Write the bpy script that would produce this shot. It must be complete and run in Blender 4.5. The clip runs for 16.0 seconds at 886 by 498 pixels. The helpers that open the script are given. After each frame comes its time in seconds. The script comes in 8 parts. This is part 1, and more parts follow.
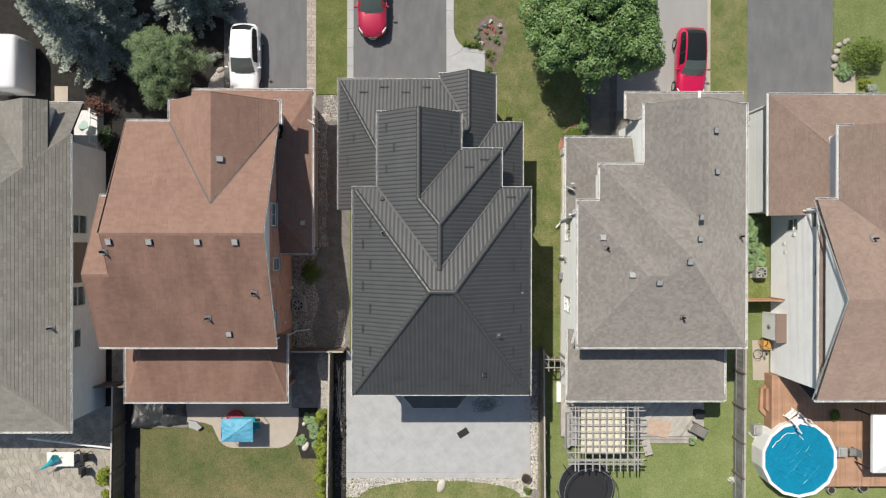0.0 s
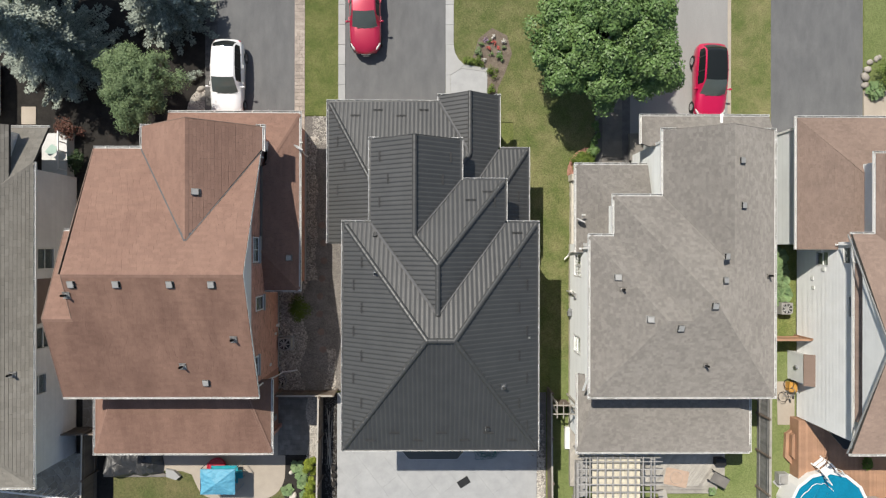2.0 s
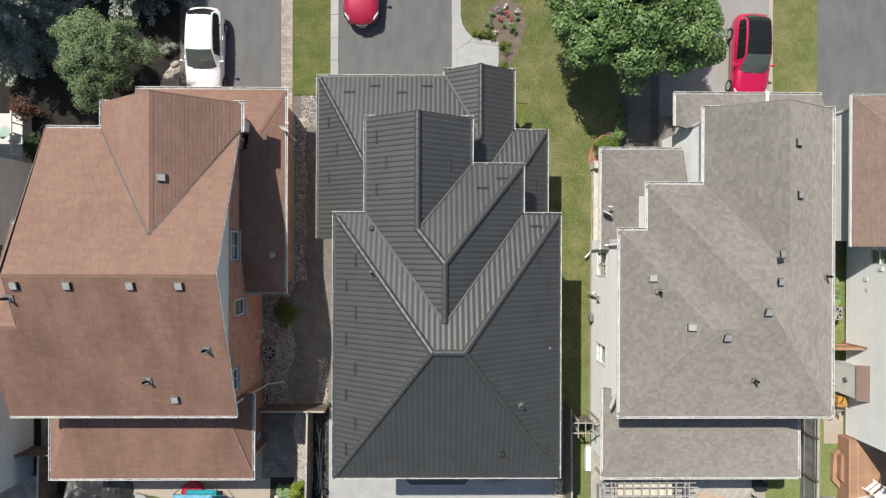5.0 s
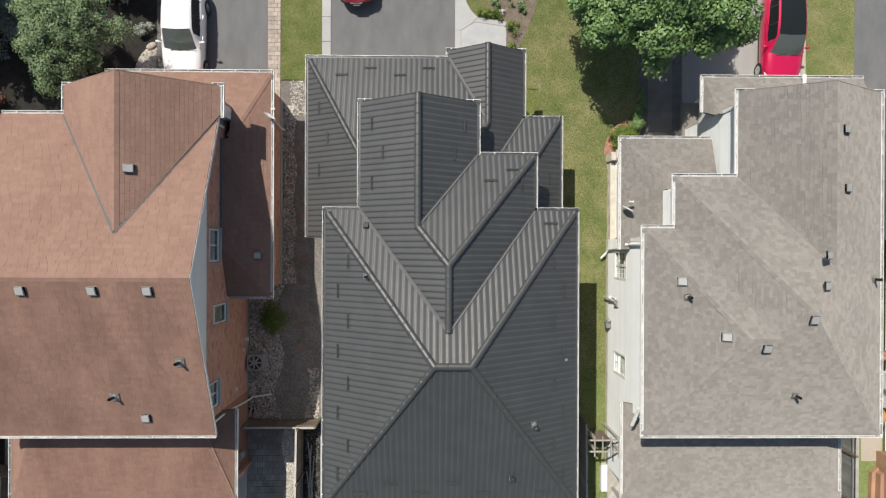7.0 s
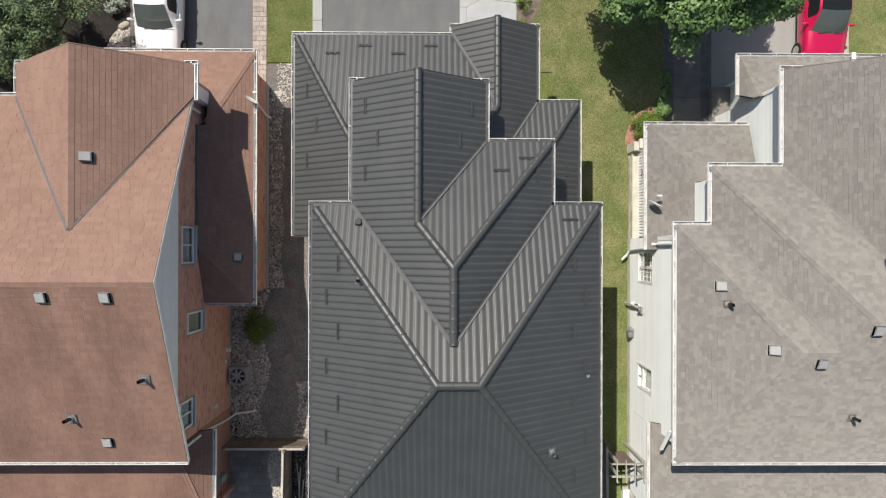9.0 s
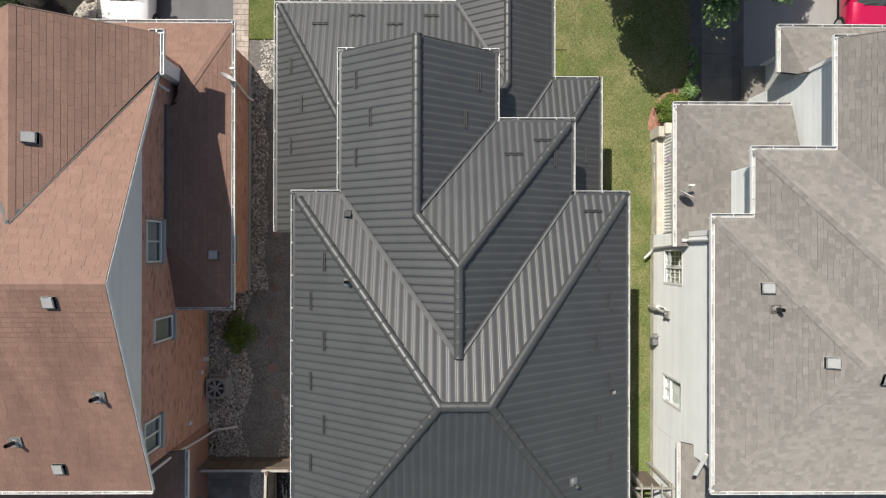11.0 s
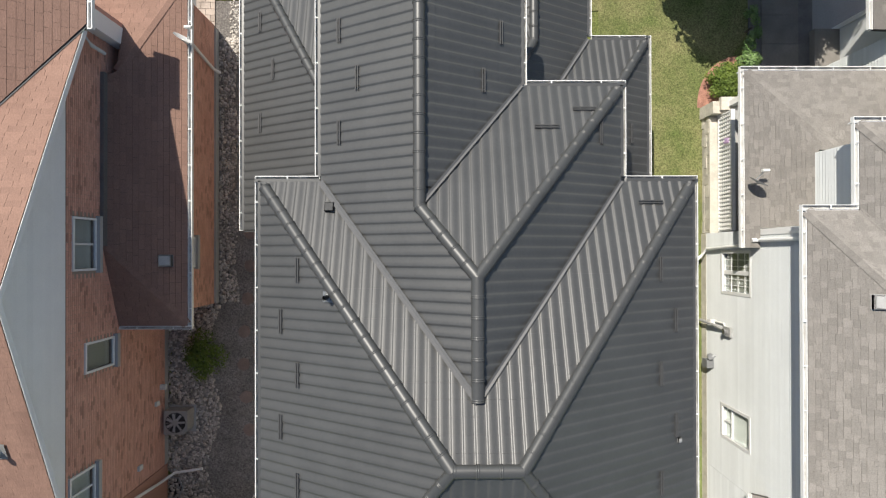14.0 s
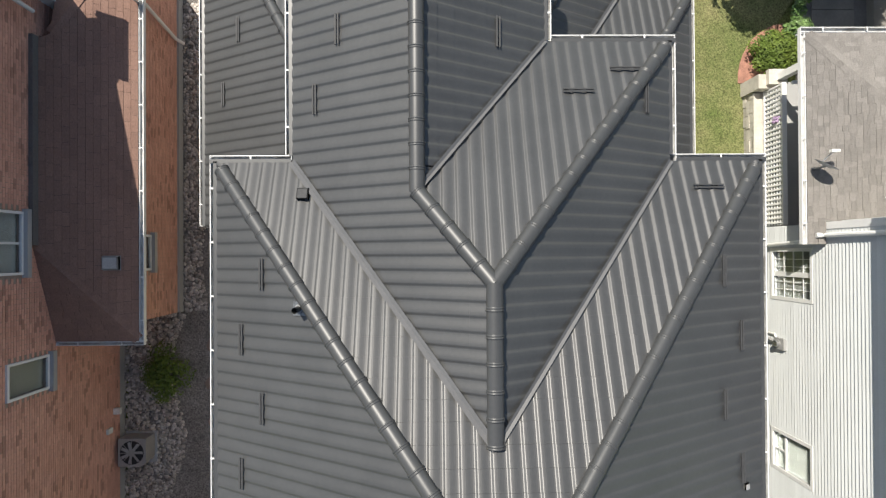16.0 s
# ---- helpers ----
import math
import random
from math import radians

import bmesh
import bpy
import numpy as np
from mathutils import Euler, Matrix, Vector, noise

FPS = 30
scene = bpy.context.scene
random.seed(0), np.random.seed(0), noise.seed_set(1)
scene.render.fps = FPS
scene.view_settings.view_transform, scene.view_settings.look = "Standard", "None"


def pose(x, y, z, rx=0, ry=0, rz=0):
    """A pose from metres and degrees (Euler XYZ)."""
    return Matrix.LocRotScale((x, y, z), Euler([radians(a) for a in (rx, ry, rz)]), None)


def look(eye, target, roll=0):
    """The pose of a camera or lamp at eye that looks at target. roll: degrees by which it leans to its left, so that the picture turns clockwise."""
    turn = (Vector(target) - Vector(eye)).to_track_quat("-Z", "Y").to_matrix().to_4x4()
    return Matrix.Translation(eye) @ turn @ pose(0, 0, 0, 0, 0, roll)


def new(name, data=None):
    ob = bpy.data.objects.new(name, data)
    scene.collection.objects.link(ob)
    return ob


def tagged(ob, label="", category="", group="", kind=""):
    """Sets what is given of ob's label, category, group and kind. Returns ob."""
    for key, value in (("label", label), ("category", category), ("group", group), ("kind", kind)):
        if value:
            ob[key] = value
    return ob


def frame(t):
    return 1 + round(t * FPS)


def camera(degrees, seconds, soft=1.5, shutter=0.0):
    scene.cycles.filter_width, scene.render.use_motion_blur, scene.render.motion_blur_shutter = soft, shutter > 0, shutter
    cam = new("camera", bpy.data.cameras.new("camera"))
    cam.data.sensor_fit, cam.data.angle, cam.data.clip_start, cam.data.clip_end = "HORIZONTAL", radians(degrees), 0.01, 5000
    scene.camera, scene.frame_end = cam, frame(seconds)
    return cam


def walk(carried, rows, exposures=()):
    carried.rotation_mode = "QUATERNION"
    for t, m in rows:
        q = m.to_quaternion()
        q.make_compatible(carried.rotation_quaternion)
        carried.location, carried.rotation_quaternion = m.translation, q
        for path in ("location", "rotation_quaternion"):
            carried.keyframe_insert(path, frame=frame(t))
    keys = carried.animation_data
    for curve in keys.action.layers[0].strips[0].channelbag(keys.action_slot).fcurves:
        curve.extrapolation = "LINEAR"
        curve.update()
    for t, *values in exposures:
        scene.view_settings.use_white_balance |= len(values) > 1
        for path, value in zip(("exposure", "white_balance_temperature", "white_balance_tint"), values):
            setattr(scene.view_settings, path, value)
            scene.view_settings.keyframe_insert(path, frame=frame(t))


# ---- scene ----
# camera: a drone that looks straight down, slides ahead and sinks
cam = camera(76.0, 16.0, 1.25)
PATH = [
    (0, -0.251, 0.691, 36.778, -0.182, -0.588, 0.087),
    (0.5, -0.275, 1.328, 36.052, -0.101, -0.597, 0.094),
    (1, -0.320, 2.112, 35.334, -0.015, -0.605, 0.100),
    (1.5, -0.238, 2.491, 34.639, 0.054, -0.621, 0.095),
    (2, -0.186, 2.574, 33.969, 0.034, -0.626, 0.099),
    (2.5, -0.211, 2.518, 33.345, 0.008, -0.636, 0.100),
    (3, -0.231, 2.475, 32.706, -0.012, -0.662, 0.124),
    (3.5, -0.272, 2.447, 32.054, -0.037, -0.698, 0.142),
    (4, -0.388, 2.458, 31.400, -0.068, -0.745, 0.182),
    (6.5, -0.589, 2.456, 28.228, -0.129, -0.823, 0.195),
    (7, -0.639, 2.477, 27.543, -0.168, -0.878, 0.183),
    (7.5, -0.641, 2.454, 26.860, -0.114, -0.823, 0.177),
    (8, -0.637, 2.428, 26.180, -0.051, -0.756, 0.162),
    (8.5, -0.637, 2.407, 25.505, 0.018, -0.681, 0.148),
    (9, -0.634, 2.388, 24.844, 0.079, -0.611, 0.143),
    (11.5, -0.729, 2.269, 21.683, 0.137, -0.577, 0.089),
    (12, -0.785, 2.303, 21.043, 0.195, -0.544, 0.039),
    (12.5, -0.836, 2.319, 20.399, 0.230, -0.513, 0.004),
    (13, -0.874, 2.330, 19.740, 0.268, -0.556, -0.013),
    (13.5, -0.870, 2.332, 19.106, 0.276, -0.534, -0.074),
    (14, -0.869, 2.325, 18.474, 0.289, -0.507, -0.127),
    (14.5, -0.870, 2.319, 17.842, 0.307, -0.487, -0.198),
    (15, -0.907, 2.300, 17.187, 0.340, -0.600, -0.240),
    (15.5, -0.944, 2.289, 16.546, 0.379, -0.699, -0.301),
    (16, -0.968, 2.278, 15.914, 0.409, -0.799, -0.362),
]
walk(cam, [(t, pose(x, y, z, rx, ry, rz)) for t, x, y, z, rx, ry, rz in PATH],
     exposures=[(0.0, 0.40, 6800, 9), (4.0, 0.45, 6800, 9), (9.0, 0.55, 6800, 9), (12.5, 0.62, 6800, 9), (16.0, 0.84, 6800, 9)])

# ---- light ----
SUN_DIR = Vector((-0.402, 0.555, 1.0)).normalized()
world = bpy.data.worlds.new("world")
scene.world = world
world.use_nodes = True
_wn = world.node_tree.nodes
_sky = _wn.new("ShaderNodeTexSky")
_sky.sky_type = 'NISHITA'
_sky.sun_disc = False
_sky.sun_elevation = math.asin(SUN_DIR.z)
_sky.sun_rotation = math.atan2(SUN_DIR.x, SUN_DIR.y)
world.node_tree.links.new(_sky.outputs[0], _wn["Background"].inputs[0])
_wn["Background"].inputs[1].default_value = 0.080
_sun = new("sun", bpy.data.lights.new("sun", 'SUN'))
_sun.data.energy = 3.80
_sun.data.angle = radians(0.53)
_sun.data.color = (1.0, 0.955, 0.89)
_sun.matrix_world = look(SUN_DIR * 60, (0, 0, 0))


# ---- materials ----
def mat(name, col, rough=0.8, metal=0.0, var=0.12, scale=3.0, fine=40.0, bump=0.15, col2=None, island=0.0, grain=0.10, spec=0.5, stretch=(1, 1, 1), coat=0.0, odd=0.0):
    """col to col2 by broad stains; fine grain; a tone for each piece, a share odd of them burnt darker; relief."""
    m = bpy.data.materials.new(name)
    m.use_nodes = True
    nt = m.node_tree
    n, ln = nt.nodes, nt.links.new
    b = n["Principled BSDF"]
    b.inputs["Roughness"].default_value = rough
    b.inputs["Metallic"].default_value = metal
    b.inputs["Specular IOR Level"].default_value = spec
    b.inputs["Coat Weight"].default_value = coat
    if rough > 0.9:
        b.inputs["Diffuse Roughness"].default_value = 1.0
    geo = n.new("ShaderNodeNewGeometry")
    mp = n.new("ShaderNodeMapping")
    mp.inputs["Scale"].default_value = stretch
    ln(geo.outputs["Position"], mp.inputs[0])
    n1, n2 = n.new("ShaderNodeTexNoise"), n.new("ShaderNodeTexNoise")
    n1.inputs["Scale"].default_value = scale
    n1.inputs["Detail"].default_value = 6
    n1.inputs["Roughness"].default_value = 0.65
    n2.inputs["Scale"].default_value = fine
    n2.inputs["Detail"].default_value = 3
    for q in (n1, n2):
        ln(mp.outputs[0], q.inputs[0])
    c2 = col2 or tuple(max(0.0, c * (1 - 2.2 * var)) for c in col)
    mx = n.new("ShaderNodeMix")
    mx.data_type = 'RGBA'
    mx.inputs[6].default_value = (*c2, 1)
    mx.inputs[7].default_value = (*col, 1)
    rm = n.new("ShaderNodeMapRange")
    rm.inputs[1].default_value, rm.inputs[2].default_value = 0.33, 0.67
    ln(n1.outputs[0], rm.inputs[0])
    ln(rm.outputs[0], mx.inputs[0])
    hs = n.new("ShaderNodeHueSaturation")
    ln(mx.outputs[2], hs.inputs["Color"])
    gr = n.new("ShaderNodeMapRange")
    gr.inputs[1].default_value, gr.inputs[2].default_value = 0.25, 0.75
    gr.inputs[3].default_value, gr.inputs[4].default_value = 1 - grain * 1.6, 1 + grain * 1.6
    ln(n2.outputs[0], gr.inputs[0])
    val = gr.outputs[0]
    if island:
        ob = n.new("ShaderNodeObjectInfo")
        ad = n.new("ShaderNodeMath")
        ad.operation = 'ADD'
        ln(geo.outputs["Random Per Island"], ad.inputs[0])
        ln(ob.outputs["Random"], ad.inputs[1])
        fr = n.new("ShaderNodeMath")
        fr.operation = 'FRACT'
        ln(ad.outputs[0], fr.inputs[0])
        r2 = n.new("ShaderNodeMapRange")
        r2.inputs[3].default_value, r2.inputs[4].default_value = 1 - island, 1 + island
        ln(fr.outputs[0], r2.inputs[0])
        if odd:
            lt = n.new("ShaderNodeMath")
            lt.operation = 'LESS_THAN'
            lt.inputs[1].default_value = odd
            ln(fr.outputs[0], lt.inputs[0])
            dk_ = n.new("ShaderNodeMath")
            dk_.operation = 'MULTIPLY_ADD'
            dk_.inputs[1].default_value = -0.22
            ln(lt.outputs[0], dk_.inputs[0])
            ln(r2.outputs[0], dk_.inputs[2])
            r2 = dk_
        mu = n.new("ShaderNodeMath")
        mu.operation = 'MULTIPLY'
        ln(val, mu.inputs[0])
        ln(r2.outputs[0], mu.inputs[1])
        val = mu.outputs[0]
    ln(val, hs.inputs["Value"])
    ln(hs.outputs[0], b.inputs["Base Color"])
    if bump:
        bp = n.new("ShaderNodeBump")
        bp.inputs["Strength"].default_value = bump
        bp.inputs["Distance"].default_value = 0.02
        ln(n2.outputs[0], bp.inputs["Height"])
        ln(bp.outputs[0], b.inputs["Normal"])
    return m


def glass_mat(name, tint=(0.8, 0.86, 0.86), rough=0.02):
    m = bpy.data.materials.new(name)
    m.use_nodes = True
    b = m.node_tree.nodes["Principled BSDF"]
    b.inputs["Base Color"].default_value = (*tint, 1)
    b.inputs["Roughness"].default_value = rough
    b.inputs["Transmission Weight"].default_value = 1.0
    b.inputs["IOR"].default_value = 1.45
    return m


M_METAL = mat("charcoal_metal_roof", (0.054, 0.055, 0.0545), 0.46, 0.0, 0.08, 1.2, 18, 0.05, island=0.03, grain=0.05, spec=0.74)
M_CAP = mat("charcoal_metal_cap", (0.062, 0.064, 0.0645), 0.42, 0.12, 0.06, 2, 20, 0.02, island=0.03, grain=0.03)
M_GUARD = mat("dark_painted_steel", (0.060, 0.061, 0.062), 0.55, 0, 0.06, 3, 25, 0.02, spec=0.2)
M_VALLEY = mat("grey_valley_flashing", (0.112, 0.113, 0.115), 0.55, 0.1, 0.05, 3, 25, 0.02, grain=0.04)
M_RED = mat("red_brown_shingle", (0.268, 0.168, 0.131), 0.89, 0, 0.14, 0.45, 45, 0.35, col2=(0.218, 0.133, 0.104), island=0.065, grain=0.10, spec=0.2, stretch=(1, 0.45, 1))
# Rain streaks, plus a darker base that dims the slopes turned from the sun.
M_REDREAR = mat("streaked_shade_toned_red_shingle", (0.250, 0.152, 0.116), 0.89, 0, 0.14, 0.8, 45, 0.35, col2=(0.168, 0.100, 0.077), island=0.06, grain=0.10, spec=0.2, stretch=(1, 0.16, 1))
M_GREY = mat("weathered_grey_shingle", (0.262, 0.246, 0.226), 0.92, 0, 0.1, 0.35, 60, 0.8, col2=(0.228, 0.213, 0.196), island=0.12, grain=0.16, spec=0.2)
M_BROWN = mat("brown_shingle", (0.295, 0.220, 0.182), 0.92, 0, 0.1, 0.6, 45, 0.35, col2=(0.245, 0.183, 0.152), island=0.08, grain=0.12, spec=0.2)
M_TAUPE = mat("taupe_shingle", (0.300, 0.282, 0.248), 0.92, 0, 0.1, 0.6, 45, 0.35, col2=(0.256, 0.240, 0.210), island=0.10, grain=0.10, spec=0.2)
M_DARKFLASH = mat("dark_grey_flashing", (0.15, 0.147, 0.143), 0.6, 0.1, 0.06, 2, 30, 0.03)
M_DECK = mat("roof_underlay", (0.06, 0.055, 0.05), 0.95)
M_WHITE = mat("white_paint", (0.80, 0.80, 0.78), 0.45, 0, 0.03, 2, 30, 0.02, grain=0.02)
M_TRIM = mat("white_vinyl_trim", (0.78, 0.78, 0.76), 0.5, 0, 0.03, 2, 30, 0.02, grain=0.02)
M_SIDING = mat("off_white_vinyl_siding", (0.610, 0.632, 0.625), 0.6, 0, 0.03, 1, 40, 0.03, island=0.05, grain=0.03)
M_SIDING_W = mat("pale_vinyl_siding", (0.71, 0.72, 0.71), 0.6, 0, 0.04, 1, 40, 0.03, island=0.02, grain=0.03)
M_SIDING_G = mat("grey_vinyl_siding", (0.85, 0.84, 0.81), 0.6, 0, 0.03, 1, 40, 0.03, island=0.02, grain=0.03)
M_SIDING_F = mat("beige_vinyl_siding", (0.80, 0.785, 0.755), 0.6, 0, 0.05, 1, 40, 0.03, island=0.02, grain=0.03)
M_BRICK = mat("orange_red_brick", (0.640, 0.365, 0.285), 0.9, 0, 0.15, 1.5, 60, 0.3, col2=(0.570, 0.310, 0.236), island=0.10, grain=0.12, spec=0.2, odd=0.08)
M_MORTAR = mat("tan_mortar", (0.36, 0.29, 0.23), 0.95, 0, 0.08, 3, 90, 0.2)
# For unseen walls; raised in tone to throw light onto the walls opposite.
M_BRICKTAN = mat("pale_tan_bounce_brick", (0.60, 0.53, 0.45), 0.9, 0, 0.12, 2, 60, 0.2)
M_STONE = mat("pale_block_stone", (0.62, 0.58, 0.50), 0.9, 0, 0.12, 3, 50, 0.4, island=0.12)
M_CONC = mat("pale_concrete", (0.40, 0.402, 0.395), 0.85, 0, 0.07, 0.8, 60, 0.12, island=0.04, grain=0.05)
M_PATIO = mat("grey_stamped_concrete", (0.400, 0.405, 0.404), 0.8, 0, 0.13, 1.3, 45, 0.12, col2=(0.330, 0.336, 0.338), island=0.010, grain=0.05)
M_SAND = mat("beige_concrete", (0.43, 0.375, 0.31), 0.9, 0, 0.08, 0.7, 45, 0.12, grain=0.06)
M_ASPH = mat("black_asphalt", (0.146, 0.148, 0.149), 0.88, 0, 0.12, 1.6, 90, 0.35, col2=(0.112, 0.114, 0.117), grain=0.12, stretch=(1, 0.35, 1))
M_ASPH2 = mat("worn_grey_asphalt", (0.30, 0.295, 0.285), 0.9, 0, 0.06, 0.9, 150, 0.3, grain=0.10, stretch=(1, 0.15, 1))
M_GRASS = mat("mown_lawn", (0.220, 0.232, 0.088), 0.95, 0, 0.2, 0.9, 24, 1.0, col2=(0.124, 0.164, 0.046), grain=0.34, spec=0.15)
M_GRASS2 = mat("greener_lawn", (0.205, 0.235, 0.098), 0.95, 0, 0.2, 0.6, 16, 0.9, col2=(0.142, 0.182, 0.064), grain=0.20, spec=0.15)
M_DRYGRASS = mat("dry_lawn", (0.245, 0.235, 0.112), 0.95, 0, 0.2, 0.6, 24, 1.0, col2=(0.112, 0.152, 0.046), grain=0.36, spec=0.15)
M_TIRED = mat("tired_back_lawn", (0.205, 0.180, 0.090), 0.95, 0, 0.2, 0.42, 22, 1.0, col2=(0.094, 0.124, 0.041), grain=0.34, spec=0.15)
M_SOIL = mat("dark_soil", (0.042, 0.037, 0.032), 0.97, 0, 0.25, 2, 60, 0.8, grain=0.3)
M_MULCH = mat("red_wood_mulch", (0.50, 0.26, 0.19), 0.95, 0, 0.2, 4, 90, 0.8, grain=0.25)
M_MULCH2 = mat("brown_mulch", (0.17, 0.115, 0.080), 0.95, 0, 0.2, 4, 70, 0.8, grain=0.25)
M_BEDSOIL = mat("dry_garden_soil", (0.26, 0.215, 0.165), 0.97, 0, 0.2, 3, 60, 0.8, col2=(0.17, 0.135, 0.105), grain=0.3)
M_GRAVEL = mat("grey_gravel_ground", (0.27, 0.25, 0.23), 0.95, 0, 0.15, 1.5, 26, 1.0, col2=(0.19, 0.175, 0.16), grain=0.40)
M_ROCK = mat("river_stone", (0.47, 0.43, 0.385), 0.85, 0, 0.15, 5, 60, 0.2, island=0.42, grain=0.1)
M_PEBBLE = mat("pale_pebble", (0.60, 0.56, 0.50), 0.85, 0, 0.15, 5, 60, 0.2, island=0.25, grain=0.1)
M_PAVER = mat("buff_paver", (0.42, 0.36, 0.31), 0.9, 0, 0.15, 3, 60, 0.3, island=0.16)
# On the entry walk and drive border this charcoal carries the shade over grey paving.
M_DARKPAVER = mat("shade_charcoal_paver", (0.15, 0.145, 0.14), 0.9, 0, 0.15, 3, 60, 0.3, island=0.18)
M_JOINT = mat("pale_joint_mortar", (0.46, 0.43, 0.38), 0.95, 0, 0.08, 3, 60, 0.2)
M_FLAG = mat("flagstone", (0.385, 0.35, 0.295), 0.9, 0, 0.15, 2, 50, 0.3, island=0.14)
M_FENCE = mat("weathered_fence_wood", (0.19, 0.150, 0.120), 0.9, 0, 0.15, 1.5, 60, 0.3, island=0.15, stretch=(1, 1, 0.15))
M_FENCEG = mat("grey_fence_wood", (0.24, 0.235, 0.225), 0.9, 0, 0.15, 1.5, 60, 0.3, island=0.18)
M_CEDAR = mat("orange_stained_cedar", (0.42, 0.245, 0.155), 0.75, 0, 0.12, 1.2, 60, 0.2, island=0.12, stretch=(0.3, 1, 1))
M_GREYWOOD = mat("silvered_deck_wood", (0.46, 0.43, 0.38), 0.85, 0, 0.15, 1.2, 60, 0.2, island=0.14)
M_VERGE = mat("weathered_brown_verge", (0.235, 0.165, 0.130), 0.85, 0, 0.1, 2, 40, 0.1)
# Greyer, mottled tone for the inner faces of the gutters.
M_TROUGH = mat("mottled_gutter_inside", (0.60, 0.60, 0.58), 0.8, 0, 0.2, 3, 30, 0.1, col2=(0.26, 0.25, 0.23), grain=0.2)
M_DISH = mat("pale_grey_dish", (0.60, 0.60, 0.585), 0.5, 0, 0.05, 3, 40, 0.02)
# The grey-teal base stands in for sky reflection and the lit cabin.
M_SCREEN = mat("windscreen_glass", (0.090, 0.110, 0.105), 0.06, 0, 0.05, 1, 10, 0, grain=0, spec=0.5)
M_STEPST = mat("brown_stepping_stone", (0.30, 0.225, 0.19), 0.9, 0, 0.12, 3, 50, 0.3, island=0.08)
M_BOULDER = mat("tan_boulder", (0.40, 0.365, 0.32), 0.9, 0, 0.15, 4, 50, 0.4, island=0.15)
M_SLAB = mat("worn_grey_slab", (0.22, 0.205, 0.185), 0.9, 0, 0.12, 1.5, 50, 0.2, island=0.10)
M_PAVEGREY = mat("lichened_grey_paver", (0.31, 0.295, 0.27), 0.92, 0, 0.15, 1.2, 60, 0.3, col2=(0.20, 0.19, 0.175), island=0.14)
M_GLASS = glass_mat("window_glass")
M_PALEGLASS = mat("pale_green_table_glass", (0.42, 0.56, 0.50), 0.12, 0, 0.05, 3, 40, 0, grain=0.02)
M_CARGLASS = mat("dark_tinted_glass", (0.014, 0.017, 0.017), 0.06, 0, 0.05, 1, 10, 0, grain=0, spec=0.35)
M_DARK = mat("dark_interior", (0.03, 0.03, 0.03), 0.9)
M_BLIND = mat("pale_window_blind", (0.70, 0.70, 0.66), 0.8, 0, 0.05, 3, 30, 0.05)
M_BLACK = mat("black_plastic", (0.020, 0.020, 0.021), 0.55, 0, 0.1, 3, 40, 0.05, grain=0.05)
M_RUBBER = mat("black_rubber", (0.018, 0.018, 0.018), 0.85, 0, 0.1, 3, 40, 0.1)
M_TARP = mat("black_tarpaulin", (0.055, 0.056, 0.058), 0.46, 0, 0.1, 3, 40, 0.05)
M_CHROME = mat("bright_metal", (0.62, 0.62, 0.62), 0.25, 0.9, 0.03, 3, 40, 0.0, grain=0.02)
M_GALV = mat("galvanised_metal", (0.40, 0.41, 0.42), 0.45, 0.6, 0.08, 4, 40, 0.05, island=0.06)
M_VENT = mat("grey_vent_plastic", (0.36, 0.36, 0.35), 0.6, 0, 0.06, 5, 60, 0.05, island=0.06)
M_ACGREY = mat("grey_enamel", (0.33, 0.32, 0.30), 0.55, 0, 0.06, 3, 50, 0.05)
M_REDCAR = mat("crimson_car_paint", (0.44, 0.016, 0.058), 0.28, 0.15, 0.03, 1, 10, 0, grain=0.01, coat=1.0)
M_REDCAR2 = mat("bright_red_car_paint", (0.56, 0.006, 0.070), 0.28, 0.15, 0.03, 1, 10, 0, grain=0.01, coat=1.0)
M_WHITECAR = mat("white_car_paint", (0.82, 0.82, 0.82), 0.25, 0, 0.02, 1, 10, 0, grain=0.01, coat=1.0)
M_BLUEPOOL = mat("blue_pool_cover", (0.004, 0.215, 0.355), 0.09, 0, 0.08, 1.2, 9, 0.35, grain=0.06)
M_BLUECAN = mat("sky_blue_canopy", (0.105, 0.365, 0.52), 0.6, 0, 0.06, 3, 40, 0.05)
M_TEAL = mat("teal_plastic", (0.02, 0.36, 0.44), 0.45)
M_REDPL = mat("red_plastic", (0.55, 0.03, 0.06), 0.45)
M_BEIGECAN = mat("beige_canopy_cloth", (0.66, 0.61, 0.49), 0.85, 0, 0.06, 3, 60, 0.05)
M_PERG = mat("grey_painted_timber", (0.40, 0.39, 0.375), 0.8, 0, 0.1, 2, 50, 0.1, island=0.08)
M_RUG = mat("tan_outdoor_rug", (0.48, 0.36, 0.28), 0.95, 0, 0.08, 3, 90, 0.2)
M_GREYCUSH = mat("grey_cushion", (0.34, 0.335, 0.33), 0.9, 0, 0.08, 3, 60, 0.1)
M_LEAF = mat("maple_leaf_green", (0.145, 0.232, 0.072), 0.5, 0, 0.18, 0.8, 12, 0, col2=(0.076, 0.146, 0.042), island=0.32, grain=0.1, spec=0.4)
M_LEAF2 = mat("ash_leaf_green", (0.180, 0.245, 0.118), 0.6, 0, 0.15, 0.8, 12, 0, col2=(0.118, 0.178, 0.080), island=0.25, grain=0.1, spec=0.3)
M_SPRUCE = mat("blue_spruce_needles", (0.375, 0.420, 0.350), 0.7, 0, 0.2, 0.9, 14, 0, col2=(0.165, 0.198, 0.168), island=0.32, grain=0.1, spec=0.3)
